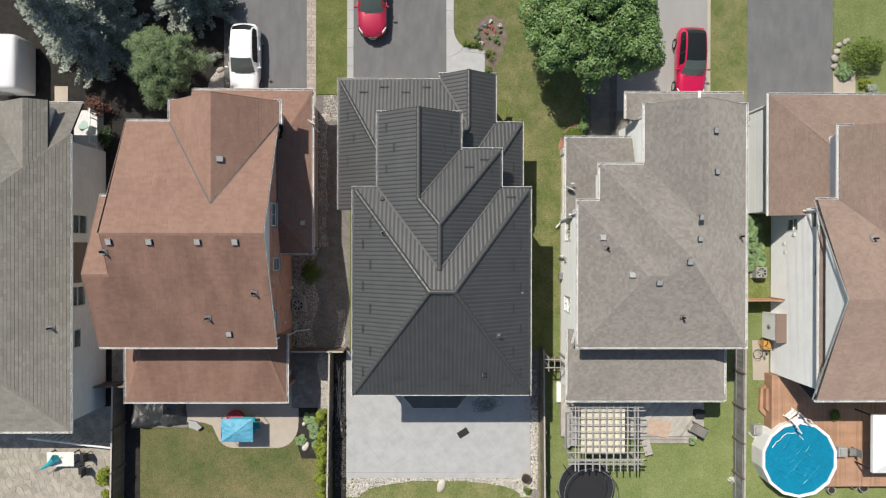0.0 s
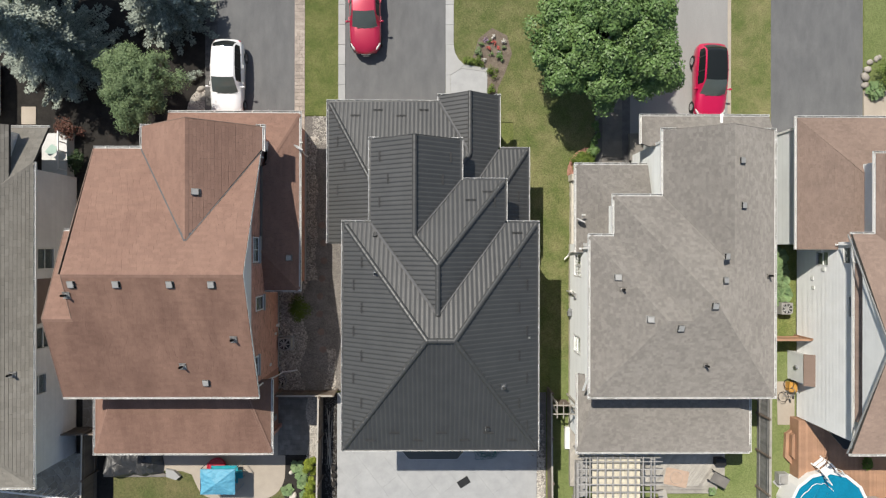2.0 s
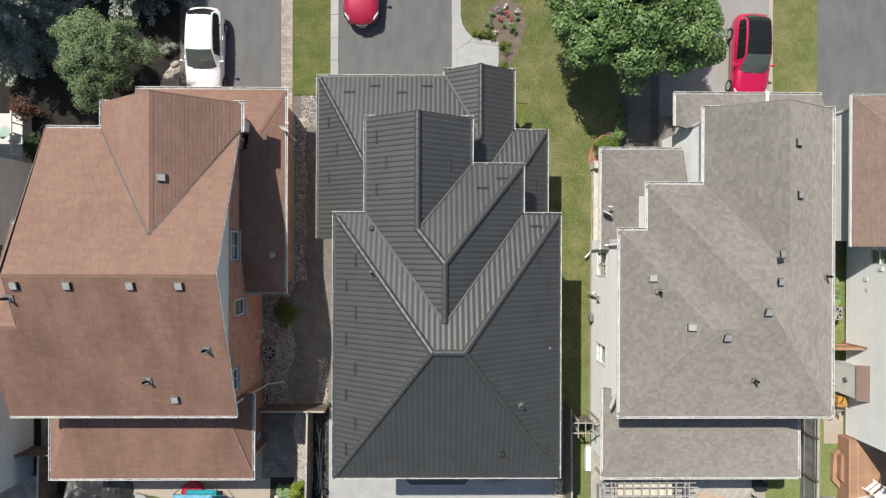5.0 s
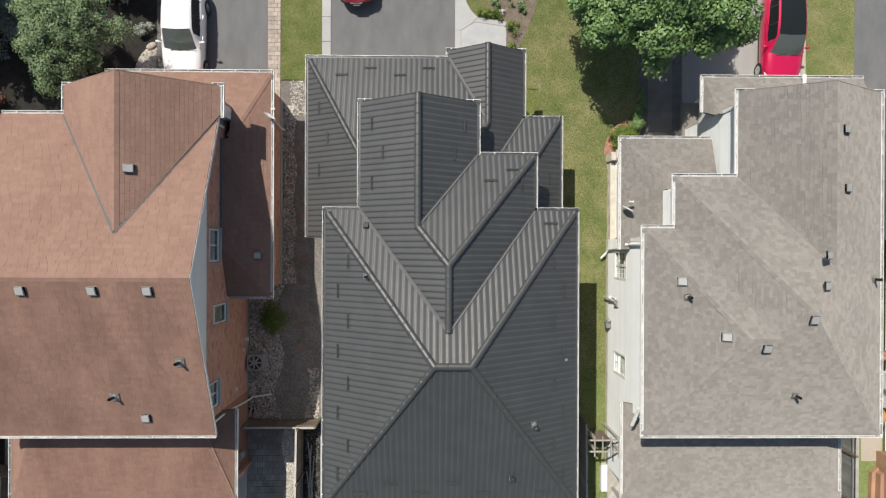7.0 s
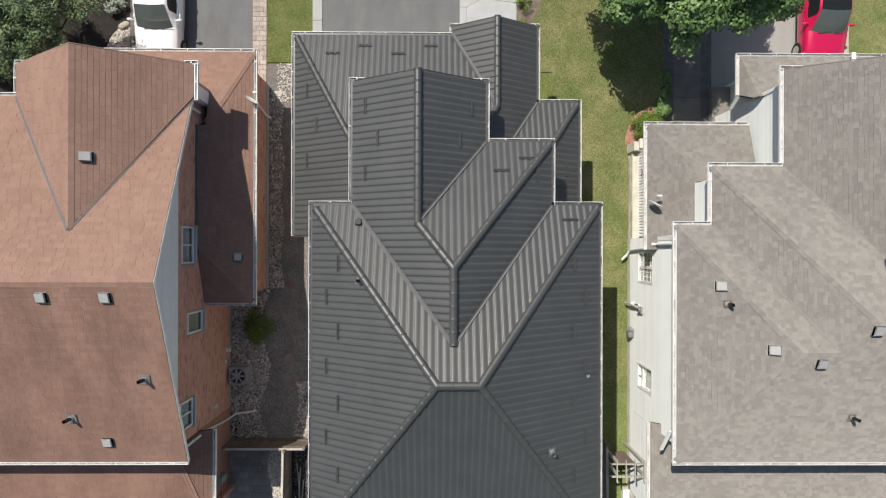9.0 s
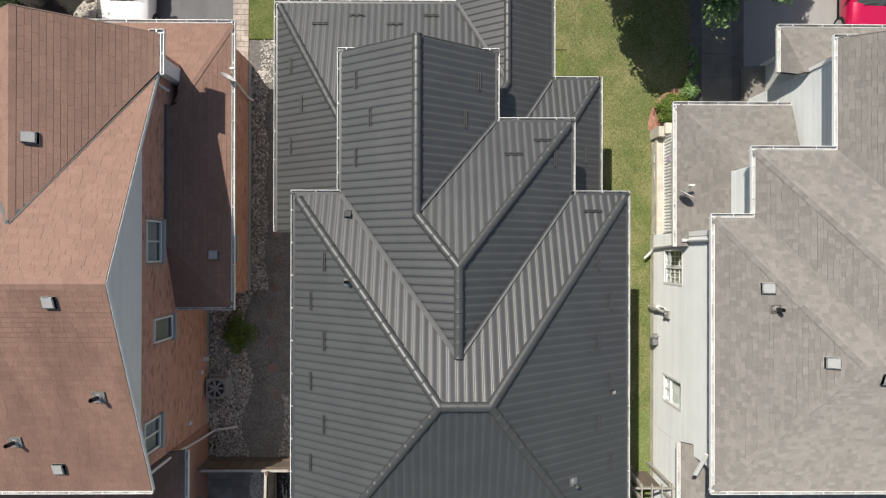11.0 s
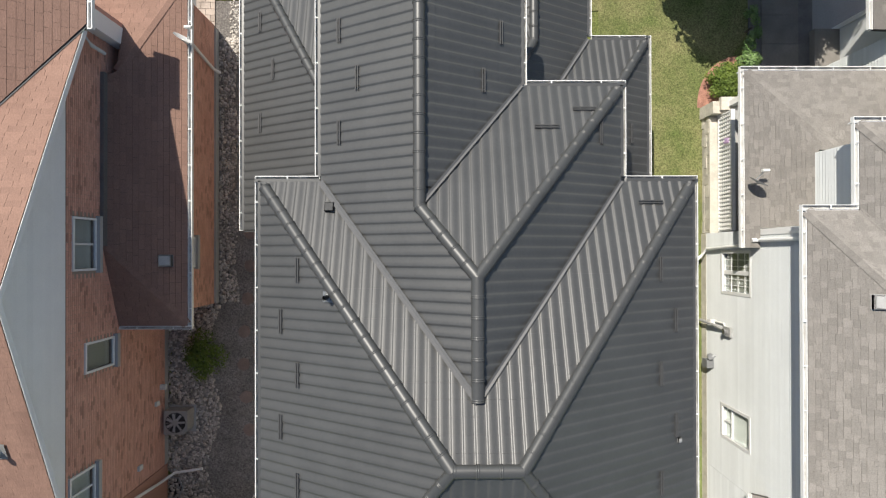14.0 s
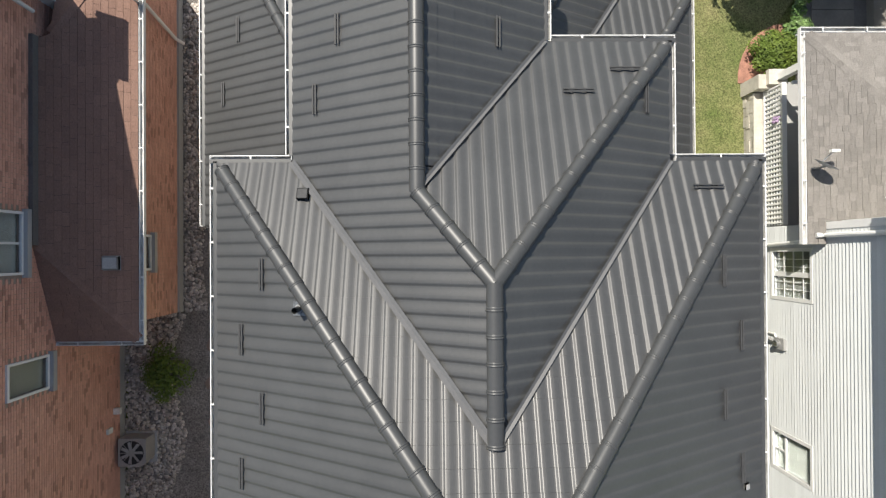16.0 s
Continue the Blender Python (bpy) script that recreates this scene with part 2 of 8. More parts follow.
M_HEDGE = mat("golden_cedar_foliage", (0.225, 0.26, 0.035), 0.75, 0, 0.2, 2, 14, 0, col2=(0.12, 0.16, 0.025), island=0.28, grain=0.1, spec=0.2)
M_SHRUB = mat("green_shrub_leaf", (0.135, 0.185, 0.030), 0.65, 0, 0.2, 2, 14, 0, col2=(0.07, 0.115, 0.02), island=0.28, grain=0.1, spec=0.3)
M_HOSTA = mat("pale_green_hosta_leaf", (0.21, 0.29, 0.13), 0.6, 0, 0.2, 2, 14, 0, col2=(0.12, 0.20, 0.09), island=0.28, grain=0.1, spec=0.3)
M_RUST = mat("rust_red_leaf", (0.135, 0.052, 0.038), 0.65, 0, 0.2, 2, 14, 0, col2=(0.065, 0.032, 0.020), island=0.3, grain=0.1, spec=0.3)
# Shade over the shrub is put into this dark leaf colour.
M_SHADELEAF = mat("shade_dark_leaf", (0.055, 0.090, 0.036), 0.6, 0, 0.2, 2, 14, 0, col2=(0.028, 0.050, 0.020), island=0.3, grain=0.1, spec=0.3)
M_FLOWER = mat("coral_flower", (0.55, 0.12, 0.10), 0.7, 0, 0.15, 3, 30, 0, island=0.3)
M_WFLOWER = mat("white_flower", (0.70, 0.68, 0.62), 0.7, 0, 0.1, 3, 30, 0, island=0.2)
M_PFLOWER = mat("mauve_flower", (0.42, 0.30, 0.46), 0.7, 0, 0.1, 3, 30, 0, island=0.2)
M_BARK = mat("grey_brown_bark", (0.10, 0.080, 0.062), 0.95, 0, 0.2, 4, 40, 0.6)


# ---- builders ----
def thing(name, at, label, category, group="", kind=""):
    """An Empty at the base of a thing."""
    ob = new(name)
    ob.location = at
    ob.empty_display_size = 0.2
    return tagged(ob, label, category, group, kind)


def root_at(ob):
    while ob.parent:
        ob = ob.parent
    return ob.location.copy()


def to_mesh(name, verts, faces, material, smooth=False):
    me = bpy.data.meshes.new(name)
    me.from_pydata(verts, [], faces)
    if smooth:
        me.polygons.foreach_set("use_smooth", [True] * len(me.polygons))
    me.materials.append(material)
    me.update()
    return me


def part(name, bm, material, parent=None, label="", kind="", smooth=False):
    """A bmesh in world metres, or (verts, faces), as one mesh object under its thing or part."""
    off = root_at(parent) if parent else Vector((0, 0, 0))
    if isinstance(bm, tuple):
        me = to_mesh(name, [(v[0] - off.x, v[1] - off.y, v[2] - off.z) for v in bm[0]], bm[1], material, smooth)
    else:
        bmesh.ops.translate(bm, verts=bm.verts, vec=-off)
        me = bpy.data.meshes.new(name)
        bm.to_mesh(me)
        bm.free()
        me.materials.append(material)
        if smooth:
            me.polygons.foreach_set("use_smooth", [True] * len(me.polygons))
    ob = new(name, me)
    if parent:
        ob.parent = parent
    return tagged(ob, label, kind=kind)


def place(name, me, parent, m, label=""):
    """A piece that shares a mesh, at the world pose m."""
    ob = new(name, me)
    if parent:
        ob.parent = parent
        ob.matrix_basis = Matrix.Translation(-root_at(parent)) @ m
    else:
        ob.matrix_basis = m
    return tagged(ob, label)


def structure(name, bm, material, label, category, smooth=False):
    ob = part(name, bm, material, smooth=smooth)
    return tagged(ob, label, category, kind="structure")


CUBE = [(0, 3, 2, 1), (4, 5, 6, 7), (0, 1, 5, 4), (1, 2, 6, 5), (2, 3, 7, 6), (3, 0, 4, 7)]


class Soup:
    """Vertices and faces gathered for one mesh."""

    def __init__(self):
        self.v, self.f, self.seen = [], [], {}

    def face(self, pts):
        k = len(self.v)
        self.v.extend(pts)
        self.f.append(tuple(range(k, k + len(pts))))

    def box(self, x0, x1, y0, y1, z0, z1, m=None):
        k = len(self.v)
        pts = [(x0, y0, z0), (x1, y0, z0), (x1, y1, z0), (x0, y1, z0), (x0, y0, z1), (x1, y0, z1), (x1, y1, z1), (x0, y1, z1)]
        if m is not None:
            pts = [tuple(m @ Vector(p)) for p in pts]
        self.v.extend(pts)
        self.f.extend(tuple(k + i for i in q) for q in CUBE)
        return self

    def bar(self, p, q, w, h):
        """A square bar from p to q."""
        p, q = Vector(p), Vector(q)
        d = q - p
        m = Matrix.Translation(p) @ d.to_track_quat('X', 'Z').to_matrix().to_4x4()
        return self.box(0, d.length, -w / 2, w / 2, -h / 2, h / 2, m)

    def tube(self, pts, r, n=8, close=True, r1=None):
        pts = [Vector(p) for p in pts]
        k = len(self.v)
        for i, p in enumerate(pts):
            d = (pts[min(i + 1, len(pts) - 1)] - pts[max(i - 1, 0)]).normalized()
            a = d.orthogonal().normalized() if abs(d.z) > 0.9 else d.cross(Vector((0, 0, 1))).normalized()
            b = d.cross(a)
            rr = r if r1 is None else r + (r1 - r) * i / (len(pts) - 1)
            for j in range(n):
                t = 2 * math.pi * j / n
                self.v.append(tuple(p + rr * (math.cos(t) * a + math.sin(t) * b)))
        for i in range(len(pts) - 1):
            for j in range(n):
                self.f.append((k + i * n + j, k + i * n + (j + 1) % n, k + (i + 1) * n + (j + 1) % n, k + (i + 1) * n + j))
        if close:
            self.f.append(tuple(k + j for j in reversed(range(n))))
            self.f.append(tuple(k + (len(pts) - 1) * n + j for j in range(n)))
        return self

    def prism(self, poly, z0, z1):
        """A flat plan polygon (counter-clockwise) drawn up from z0 to z1."""
        k, n = len(self.v), len(poly)
        if sum(poly[i][0] * poly[(i + 1) % n][1] - poly[(i + 1) % n][0] * poly[i][1] for i in range(n)) < 0:
            poly = poly[::-1]
        self.v.extend((x, y, z0) for x, y in poly)
        self.v.extend((x, y, z1) for x, y in poly)
        self.f.append(tuple(k + i for i in reversed(range(n))))
        self.f.append(tuple(k + n + i for i in range(n)))
        for i in range(n):
            j = (i + 1) % n
            self.f.append((k + i, k + j, k + n + j, k + n + i))
        return self

    def ball(self, c, r, m=None, lat=4, lon=7, jit=0.0, rng=random):
        k = len(self.v)
        pts = [(0, 0, 1)]
        for i in range(1, lat):
            a = math.pi * i / lat
            for j in range(lon):
                b = 2 * math.pi * (j + 0.5 * (i % 2)) / lon
                pts.append((math.sin(a) * math.cos(b), math.sin(a) * math.sin(b), math.cos(a)))
        pts.append((0, 0, -1))
        for x, y, z in pts:
            s = 1 + rng.uniform(-jit, jit)
            v = Vector((x * r[0] * s, y * r[1] * s, z * r[2] * s))
            if m is not None:
                v = m @ v
            self.v.append((c[0] + v.x, c[1] + v.y, c[2] + v.z))
        for j in range(lon):
            self.f.append((k, k + 1 + j, k + 1 + (j + 1) % lon))
        for i in range(lat - 2):
            for j in range(lon):
                a, b = k + 1 + i * lon + j, k + 1 + i * lon + (j + 1) % lon
                self.f.append((a, a + lon, b + lon, b))
        e = k + 1 + (lat - 2) * lon
        for j in range(lon):
            self.f.append((e + lon, e + (j + 1) % lon, e + j))
        return self

    def get(self):
        return (self.v, self.f)


class Weld(Soup):
    """A soup whose faces share their corners."""

    def face(self, pts):
        ids = []
        for p in pts:
            key = tuple(round(c, 3) for c in p)
            if key not in self.seen:
                self.seen[key] = len(self.v)
                self.v.append(p)
            if not ids or ids[-1] != self.seen[key]:
                ids.append(self.seen[key])
        if len(set(ids)) == len(ids) and len(ids) >= 3:
            self.f.append(tuple(ids))


def box(x0, x1, y0, y1, z0, z1):
    return Soup().box(x0, x1, y0, y1, z0, z1).get()


def clip(poly, u0, u1, v0, v1):
    """The part of a plan polygon inside a rectangle."""
    for ax, lim, sg in ((0, u0, 1), (0, u1, -1), (1, v0, 1), (1, v1, -1)):
        out = []
        for i in range(len(poly)):
            a, b = poly[i - 1], poly[i]
            da, db = (a[ax] - lim) * sg, (b[ax] - lim) * sg
            if (da >= 0) != (db >= 0):
                t = da / (da - db)
                out.append((a[0] + t * (b[0] - a[0]), a[1] + t * (b[1] - a[1])))
            if db >= 0:
                out.append(b)
        poly = out
        if len(poly) < 3:
            return []
    return poly


class Slope:
    """A roof plane that rises along one axis from an eave: way '+x', '-x', '+y' or '-y'."""

    def __init__(self, way, eave, z, rise, plan):
        self.way, self.eave, self.z, self.rise, self.plan = way, eave, z, rise, plan
        self.poly = [self.uv(*p) for p in plan]

    def uv(self, x, y):
        return {"+x": (y, x - self.eave), "-x": (y, self.eave - x), "+y": (x, y - self.eave), "-y": (x, self.eave - y)}[self.way]

    def at(self, u, v, h=0.0):
        z = self.z + self.rise * v + h
        return {"+x": (self.eave + v, u, z), "-x": (self.eave - v, u, z), "+y": (u, self.eave + v, z), "-y": (u, self.eave - v, z)}[self.way]

    def up(self, pts):
        """Points (u, v, h) as a face that looks up."""
        q = [self.at(*p) for p in pts]
        n = len(q)
        if sum(q[i][0] * q[(i + 1) % n][1] - q[(i + 1) % n][0] * q[i][1] for i in range(n)) < 0:
            q.reverse()
        return q

    def height(self, x, y):
        return self.at(*self.uv(x, y))[2]

    def slab(self, thick=0.14):
        s = Soup()
        top = self.up([(u, v, 0) for u, v in self.poly])
        low = [(x, y, z - thick) for x, y, z in top]
        s.face(top)
        s.face(low[::-1])
        n = len(top)
        for i in range(n):
            j = (i + 1) % n
            s.face([top[i], low[i], low[j], top[j]])
        return s.get()

    def cells(self, du, dv, stagger, rng=None, jit=0.0):
        us, vs = [p[0] for p in self.poly], [p[1] for p in self.poly]
        row, v = 0, min(vs)
        while v < max(vs) - 1e-4:
            u = min(us) - du * (stagger * (row % 2) + (rng.random() * 0.35 if rng else 0)) - 0.01
            while u < max(us):
                w = du * (1 + (rng.uniform(-jit, jit) if rng else 0))
                c = clip(self.poly, u, u + w, v, v + dv)
                if len(c) >= 3:
                    yield u, u + w, v, v + dv, c
                u += w
            v += dv
            row += 1


def shingle_soup(sl, s, cell, lap=0.011, gap=0.0025):
    """One shingle tab: a thin wedge with a raised lower edge."""
    u0, u1, v0, v1, c = cell
    c = clip(c, u0 + gap, u1 - gap, v0, v1)
    if len(c) < 3:
        return
    hh = [0.003 + lap * (1 - (v - v0) / (v1 - v0)) for u, v in c]
    s.face(sl.up([(u, v, h) for (u, v), h in zip(c, hh)]))
    n = len(c)
    for i in range(n):
        j = (i + 1) % n
        (a, b), (p, q) = c[i], c[j]
        if (abs(b - v0) < 1e-6 and abs(q - v0) < 1e-6) or (abs(a - p) < 1e-6 and hh[i] + hh[j] > 0.009):
            t = [sl.at(a, b, hh[i]), sl.at(p, q, hh[j]), sl.at(p, q, -0.002), sl.at(a, b, -0.002)]
            s.face(t)
            s.face(t[::-1])


def shingle_roof(house, slopes, material, near, label, seed, keep=300, wide=0.31, deep=0.13, jit=0.25, lap=0.011, gap=0.0025, tooth=0.0):
    """Roof planes with their courses of shingles; those nearest to near are pieces of their own."""
    rng = random.Random(seed)
    found = []
    for sl in slopes:
        ob = part("roof_slope", sl.slab(), M_DECK, house, label)
        for cell in sl.cells(wide, deep, 0.5, rng, jit):
            c = cell[4]
            p = sl.at(sum(q[0] for q in c) / len(c), sum(q[1] for q in c) / len(c))
            found.append(((p[0] - near[0]) ** 2 + (p[1] - near[1]) ** 2, len(found), sl, ob, cell))
    found.sort(key=lambda f: f[:2])
    rest = {}
    for i, (_, _, sl, ob, cell) in enumerate(found):
        s = Soup() if i < keep else rest.setdefault(ob, Soup())
        if tooth and rng.random() < 0.45:
            u0, u1, v0, v1, _ = cell
            v0 -= (v1 - v0) * tooth
            cell = (u0, u1, v0, v1, clip(sl.poly, u0, u1, v0, v1))
            shingle_soup(sl, s, cell, lap + 0.003, gap)
        else:
            shingle_soup(sl, s, cell, lap, gap)
        if i < keep and s.v:
            part("shingle", s.get(), material, ob)
    for ob, s in rest.items():
        if s.v:
            part("shingle_field", s.get(), material, ob, kind="stuff")


def rib(u):
    """The wave of a pressed metal tile sheet across the fall: a steep riser, a round crest, a long soft fall."""
    t = (u / RIB) % 1.0
    if t < 0.24:
        k = t / 0.24
        return 0.023 * k * k * (3 - 2 * k)
    k = max(0.0, (t - 0.32) / 0.68)
    return 0.023 * (1 - k * k * (3 - 2 * k))


RIB, RUN = 0.222, 0.315
RIB_CUTS = [0.0, 0.06, 0.12, 0.18, 0.24, 0.32, 0.44, 0.55, 0.66, 0.77, 0.88]


def metal_roof(house, slopes, material):
    """Roof planes of ribbed metal tile sheets, each sheet six ribs wide and two steps deep."""
    for sl in slopes:
        ob = part("roof_slope", sl.slab(), M_DECK, house, "charcoal ribbed metal tile roof slope")
        STEP = RUN / math.hypot(1, sl.rise)
        for u0, u1, v0, v1, c in sl.cells(6 * RIB, 2 * STEP, 0.0):
            s = Weld()
            k0 = math.floor(u0 / RIB)
            cuts = [(k + t) * RIB for k in range(k0, k0 + 8) for t in RIB_CUTS]
            turned = sl.way == "-x"
            if turned:
                cuts = sorted(-t for t in [(k + f) * RIB for k in range(math.floor(-u1 / RIB) - 1, math.floor(-u0 / RIB) + 2) for f in RIB_CUTS])
            wave = (lambda u: rib(-u)) if turned else (lambda u: rib(u))
            for a, b in zip(cuts, cuts[1:]):
                if b <= u0 or a >= u1:
                    continue
                for w in (0, 1):
                    va, vb = v0 + w * STEP, v0 + (w + 1) * STEP
                    q = clip(c, max(a, u0), min(b, u1), va, vb)
                    if len(q) < 3:
                        continue
                    s.face(sl.up([(u, v, 0.012 + wave(u) + 0.009 * (1 - (v - va) / STEP)) for u, v in q]))
                    low = [p for p in q if abs(p[1] - va) < 1e-6]
                    if len(low) == 2:
                        (p, _), (r, _) = low
                        hp, hr = wave(p), wave(r)
                        t = [sl.at(p, va, 0.021 + hp), sl.at(r, va, 0.021 + hr), sl.at(r, va, 0.012 + hr), sl.at(p, va, 0.012 + hp)]
                        s.face(t)
            if s.v:
                part("roof_sheet", s.get(), material, ob)


def cap_mesh(name, material, length, r):
    """A barrel ridge cap with a slim collar at one end, along x."""
    s = Soup()
    n = 15
    rings = [(-0.006, 0.90), (-0.004, 1.10), (0.014, 1.10), (0.018, 1.02), (0.030, 1.02), (0.034, 1.08), (0.046, 1.08), (0.050, 1.0), (0.058, 1.0), (length, 0.985)]
    for x, f in rings:
        for j in range(n):
            a = math.pi * (-0.08 + 1.16 * j / (n - 1))
            s.v.append((x, r * f * math.cos(a), r * f * math.sin(a) * 0.85))
    for i in range(len(rings) - 1):
        for j in range(n - 1):
            s.f.append((i * n + j, (i + 1) * n + j, (i + 1) * n + j + 1, i * n + j + 1))
    return to_mesh(name, s.v, s.f, material, True)


def ridge_run(house, me, length, p, q, lift=0.0):
    """Caps end to end from the low end p to the high end q."""
    p, q = Vector(p), Vector(q)
    n = max(1, round((q - p).length / length))
    d = (q - p) / n
    turn = d.to_track_quat('X', 'Z').to_matrix().to_4x4()
    for i in range(n):
        m = Matrix.Translation(p + d * i + Vector((0, 0, lift))) @ turn @ Matrix.Diagonal((d.length / length * 1.04, 1, 1, 1))
        place("ridge_cap", me, house, m)


def cap_shingles(house, p, q, fall, material, w=0.14):
    """Bent cap shingles along a hip or ridge; fall is the drop of either side for a metre across."""
    s = Soup()
    p, q = Vector(p), Vector(q)
    d = (q - p).normalized()
    a = d.cross(Vector((0, 0, 1))).normalized()
    n = max(1, round((q - p).length / 0.15))
    for i in range(n):
        b0, b1 = p + (q - p) * i / n, p + (q - p) * (i + 1.05) / n
        for sg in (1, -1):
            o = a * w * sg - Vector((0, 0, fall * w))
            z0, z1 = Vector((0, 0, 0.013)), Vector((0, 0, 0.010))
            t = [b0 + z0, b0 + o + z0, b1 + o + z1, b1 + z1]
            s.face([tuple(v) for v in (t if sg < 0 else t[::-1])])
            e = [b0 + z0, b0 + o + z0, b0 + o, b0]
            s.face([tuple(v) for v in e])
    part("cap_shingle", s.get(), material, house, kind="stuff")


def valley_strip(house, p, q, w, lift=0.05, material=None):
    p, q = Vector(p), Vector(q)
    a = (q - p).cross(Vector((0, 0, 1))).normalized() * w / 2
    s = Soup()
    dip = Vector((0, 0, lift - 0.006))
    for sg in (1, -1):
        hi = Vector((0, 0, lift + 0.20 * w))
        t = [p + a * sg + hi, q + a * sg + hi, q + dip, p + dip]
        s.face([tuple(v) for v in (t if sg > 0 else t[::-1])])
    part("valley_flashing", s.get(), material or M_VALLEY, house)


def gutter(house, p, q, out, z, hang=0.9, material=None, w=0.105, d=0.10, drip=None):
    """An open box gutter along an eave from p to q (plan), its trough on the side out; with straps across."""
    s = Soup()
    (x0, y0), (x1, y1) = p, q
    ox, oy = out
    L = math.hypot(x1 - x0, y1 - y0)
    m = Matrix.Translation((x0, y0, z)) @ Matrix(((( x1 - x0) / L, ox, 0, 0), ((y1 - y0) / L, oy, 0, 0), (0, 0, 1, 0), (0, 0, 0, 1)))
    e = 0.013
    s.box(0, L, 0.0, 0.006, -d, 0.0, m)
    s.box(0, L, w - e, w, -d, 0.012, m)
    s.box(0, L, 0.006, w - e, -d, -d + 0.012, m)
    s.box(0, 0.010, 0.006, w - e, -d + 0.012, 0.004, m)
    s.box(L - 0.010, L, 0.006, w - e, -d + 0.012, 0.004, m)
    n = max(1, int(L / hang))
    for i in range(n):
        x = (i + 0.5) * L / n
        s.box(x - 0.014, x + 0.014, 0.002, w - 0.001, 0.013, 0.020, m)
    ob = part("gutter", s.get(), material or M_WHITE, house)
    t = Soup().box(0.012, L - 0.012, 0.0065, w - e - 0.0005, -d + 0.0125, -d + 0.030, m)
    t.box(0.012, L - 0.012, w - e - 0.003, w - e - 0.0005, -d + 0.030, -0.002, m)
    part("trough_lining", t.get(), M_TROUGH, ob)
    if drip:
        part("drip_edge", Soup().box(0, L, -0.03, 0.040, 0.0215, 0.0245, m).get(), drip, ob)


def fascia(house, p, q, out, z, h=0.17, material=None):
    (x0, y0), (x1, y1) = p, q
    L = math.hypot(x1 - x0, y1 - y0)
    m = Matrix.Translation((x0, y0, z)) @ Matrix((((x1 - x0) / L, out[0], 0, 0), ((y1 - y0) / L, out[1], 0, 0), (0, 0, 1, 0), (0, 0, 0, 1)))
    part("fascia", Soup().box(0, L, -0.03, -0.002, -h, -0.012, m).get(), material or M_TRIM, house)


def barge(house, p, q, out, material=None, h=0.16, thick=0.03):
    """A sloping barge board along a gable's verge."""
    p, q, o = Vector(p), Vector(q), Vector((*out, 0)) * thick
    s = Soup()
    dz = Vector((0, 0, h))
    a, b = [p, q, q - dz, p - dz], [p + o, q + o, q + o - dz, p + o - dz]
    s.face([tuple(v) for v in a])
    s.face([tuple(v) for v in b[::-1]])
    for i in range(4):
        j = (i + 1) % 4
        s.face([tuple(v) for v in (a[i], b[i], b[j], a[j])])
    part("barge_board", s.get(), material or M_TRIM, house)


def wall(house, axis, c, a0, a1, z0, z1, out, material, openings=(), thick=0.18, name="wall", label=""):
    """A wall at x = c or y = c with openings (a, b, za, zb) that go through it. Its outer face is at c, on the side out."""
    s, ids = Soup(), {}
    A = sorted({a0, a1, *[min(max(v, a0), a1) for o in openings for v in o[:2]]})
    Zs = sorted({z0, z1, *[min(max(v, z0), z1) for o in openings for v in o[2:]]})
    sides = (c, c - out * thick)

    def vid(i, k, d):
        if (i, k, d) not in ids:
            ids[i, k, d] = len(s.v)
            s.v.append((sides[d], A[i], Zs[k]) if axis == "x" else (A[i], sides[d], Zs[k]))
        return ids[i, k, d]

    full = {(i, k) for i in range(len(A) - 1) for k in range(len(Zs) - 1)
            if not any(o[0] < (A[i] + A[i + 1]) / 2 < o[1] and o[2] < (Zs[k] + Zs[k + 1]) / 2 < o[3] for o in openings)}
    for i, k in full:
        for d in (0, 1):
            q = (vid(i, k, d), vid(i + 1, k, d), vid(i + 1, k + 1, d), vid(i, k + 1, d))
            s.f.append(q if d == 0 else q[::-1])
        for (ni, nk), (p, q) in (((i - 1, k), ((i, k), (i, k + 1))), ((i + 1, k), ((i + 1, k + 1), (i + 1, k))), ((i, k - 1), ((i + 1, k), (i, k))), ((i, k + 1), ((i, k + 1), (i + 1, k + 1)))):
            if (ni, nk) not in full:
                s.f.append((vid(*p, 0), vid(*q, 0), vid(*q, 1), vid(*p, 1)))
    return part(name, s.get(), material, house, label)


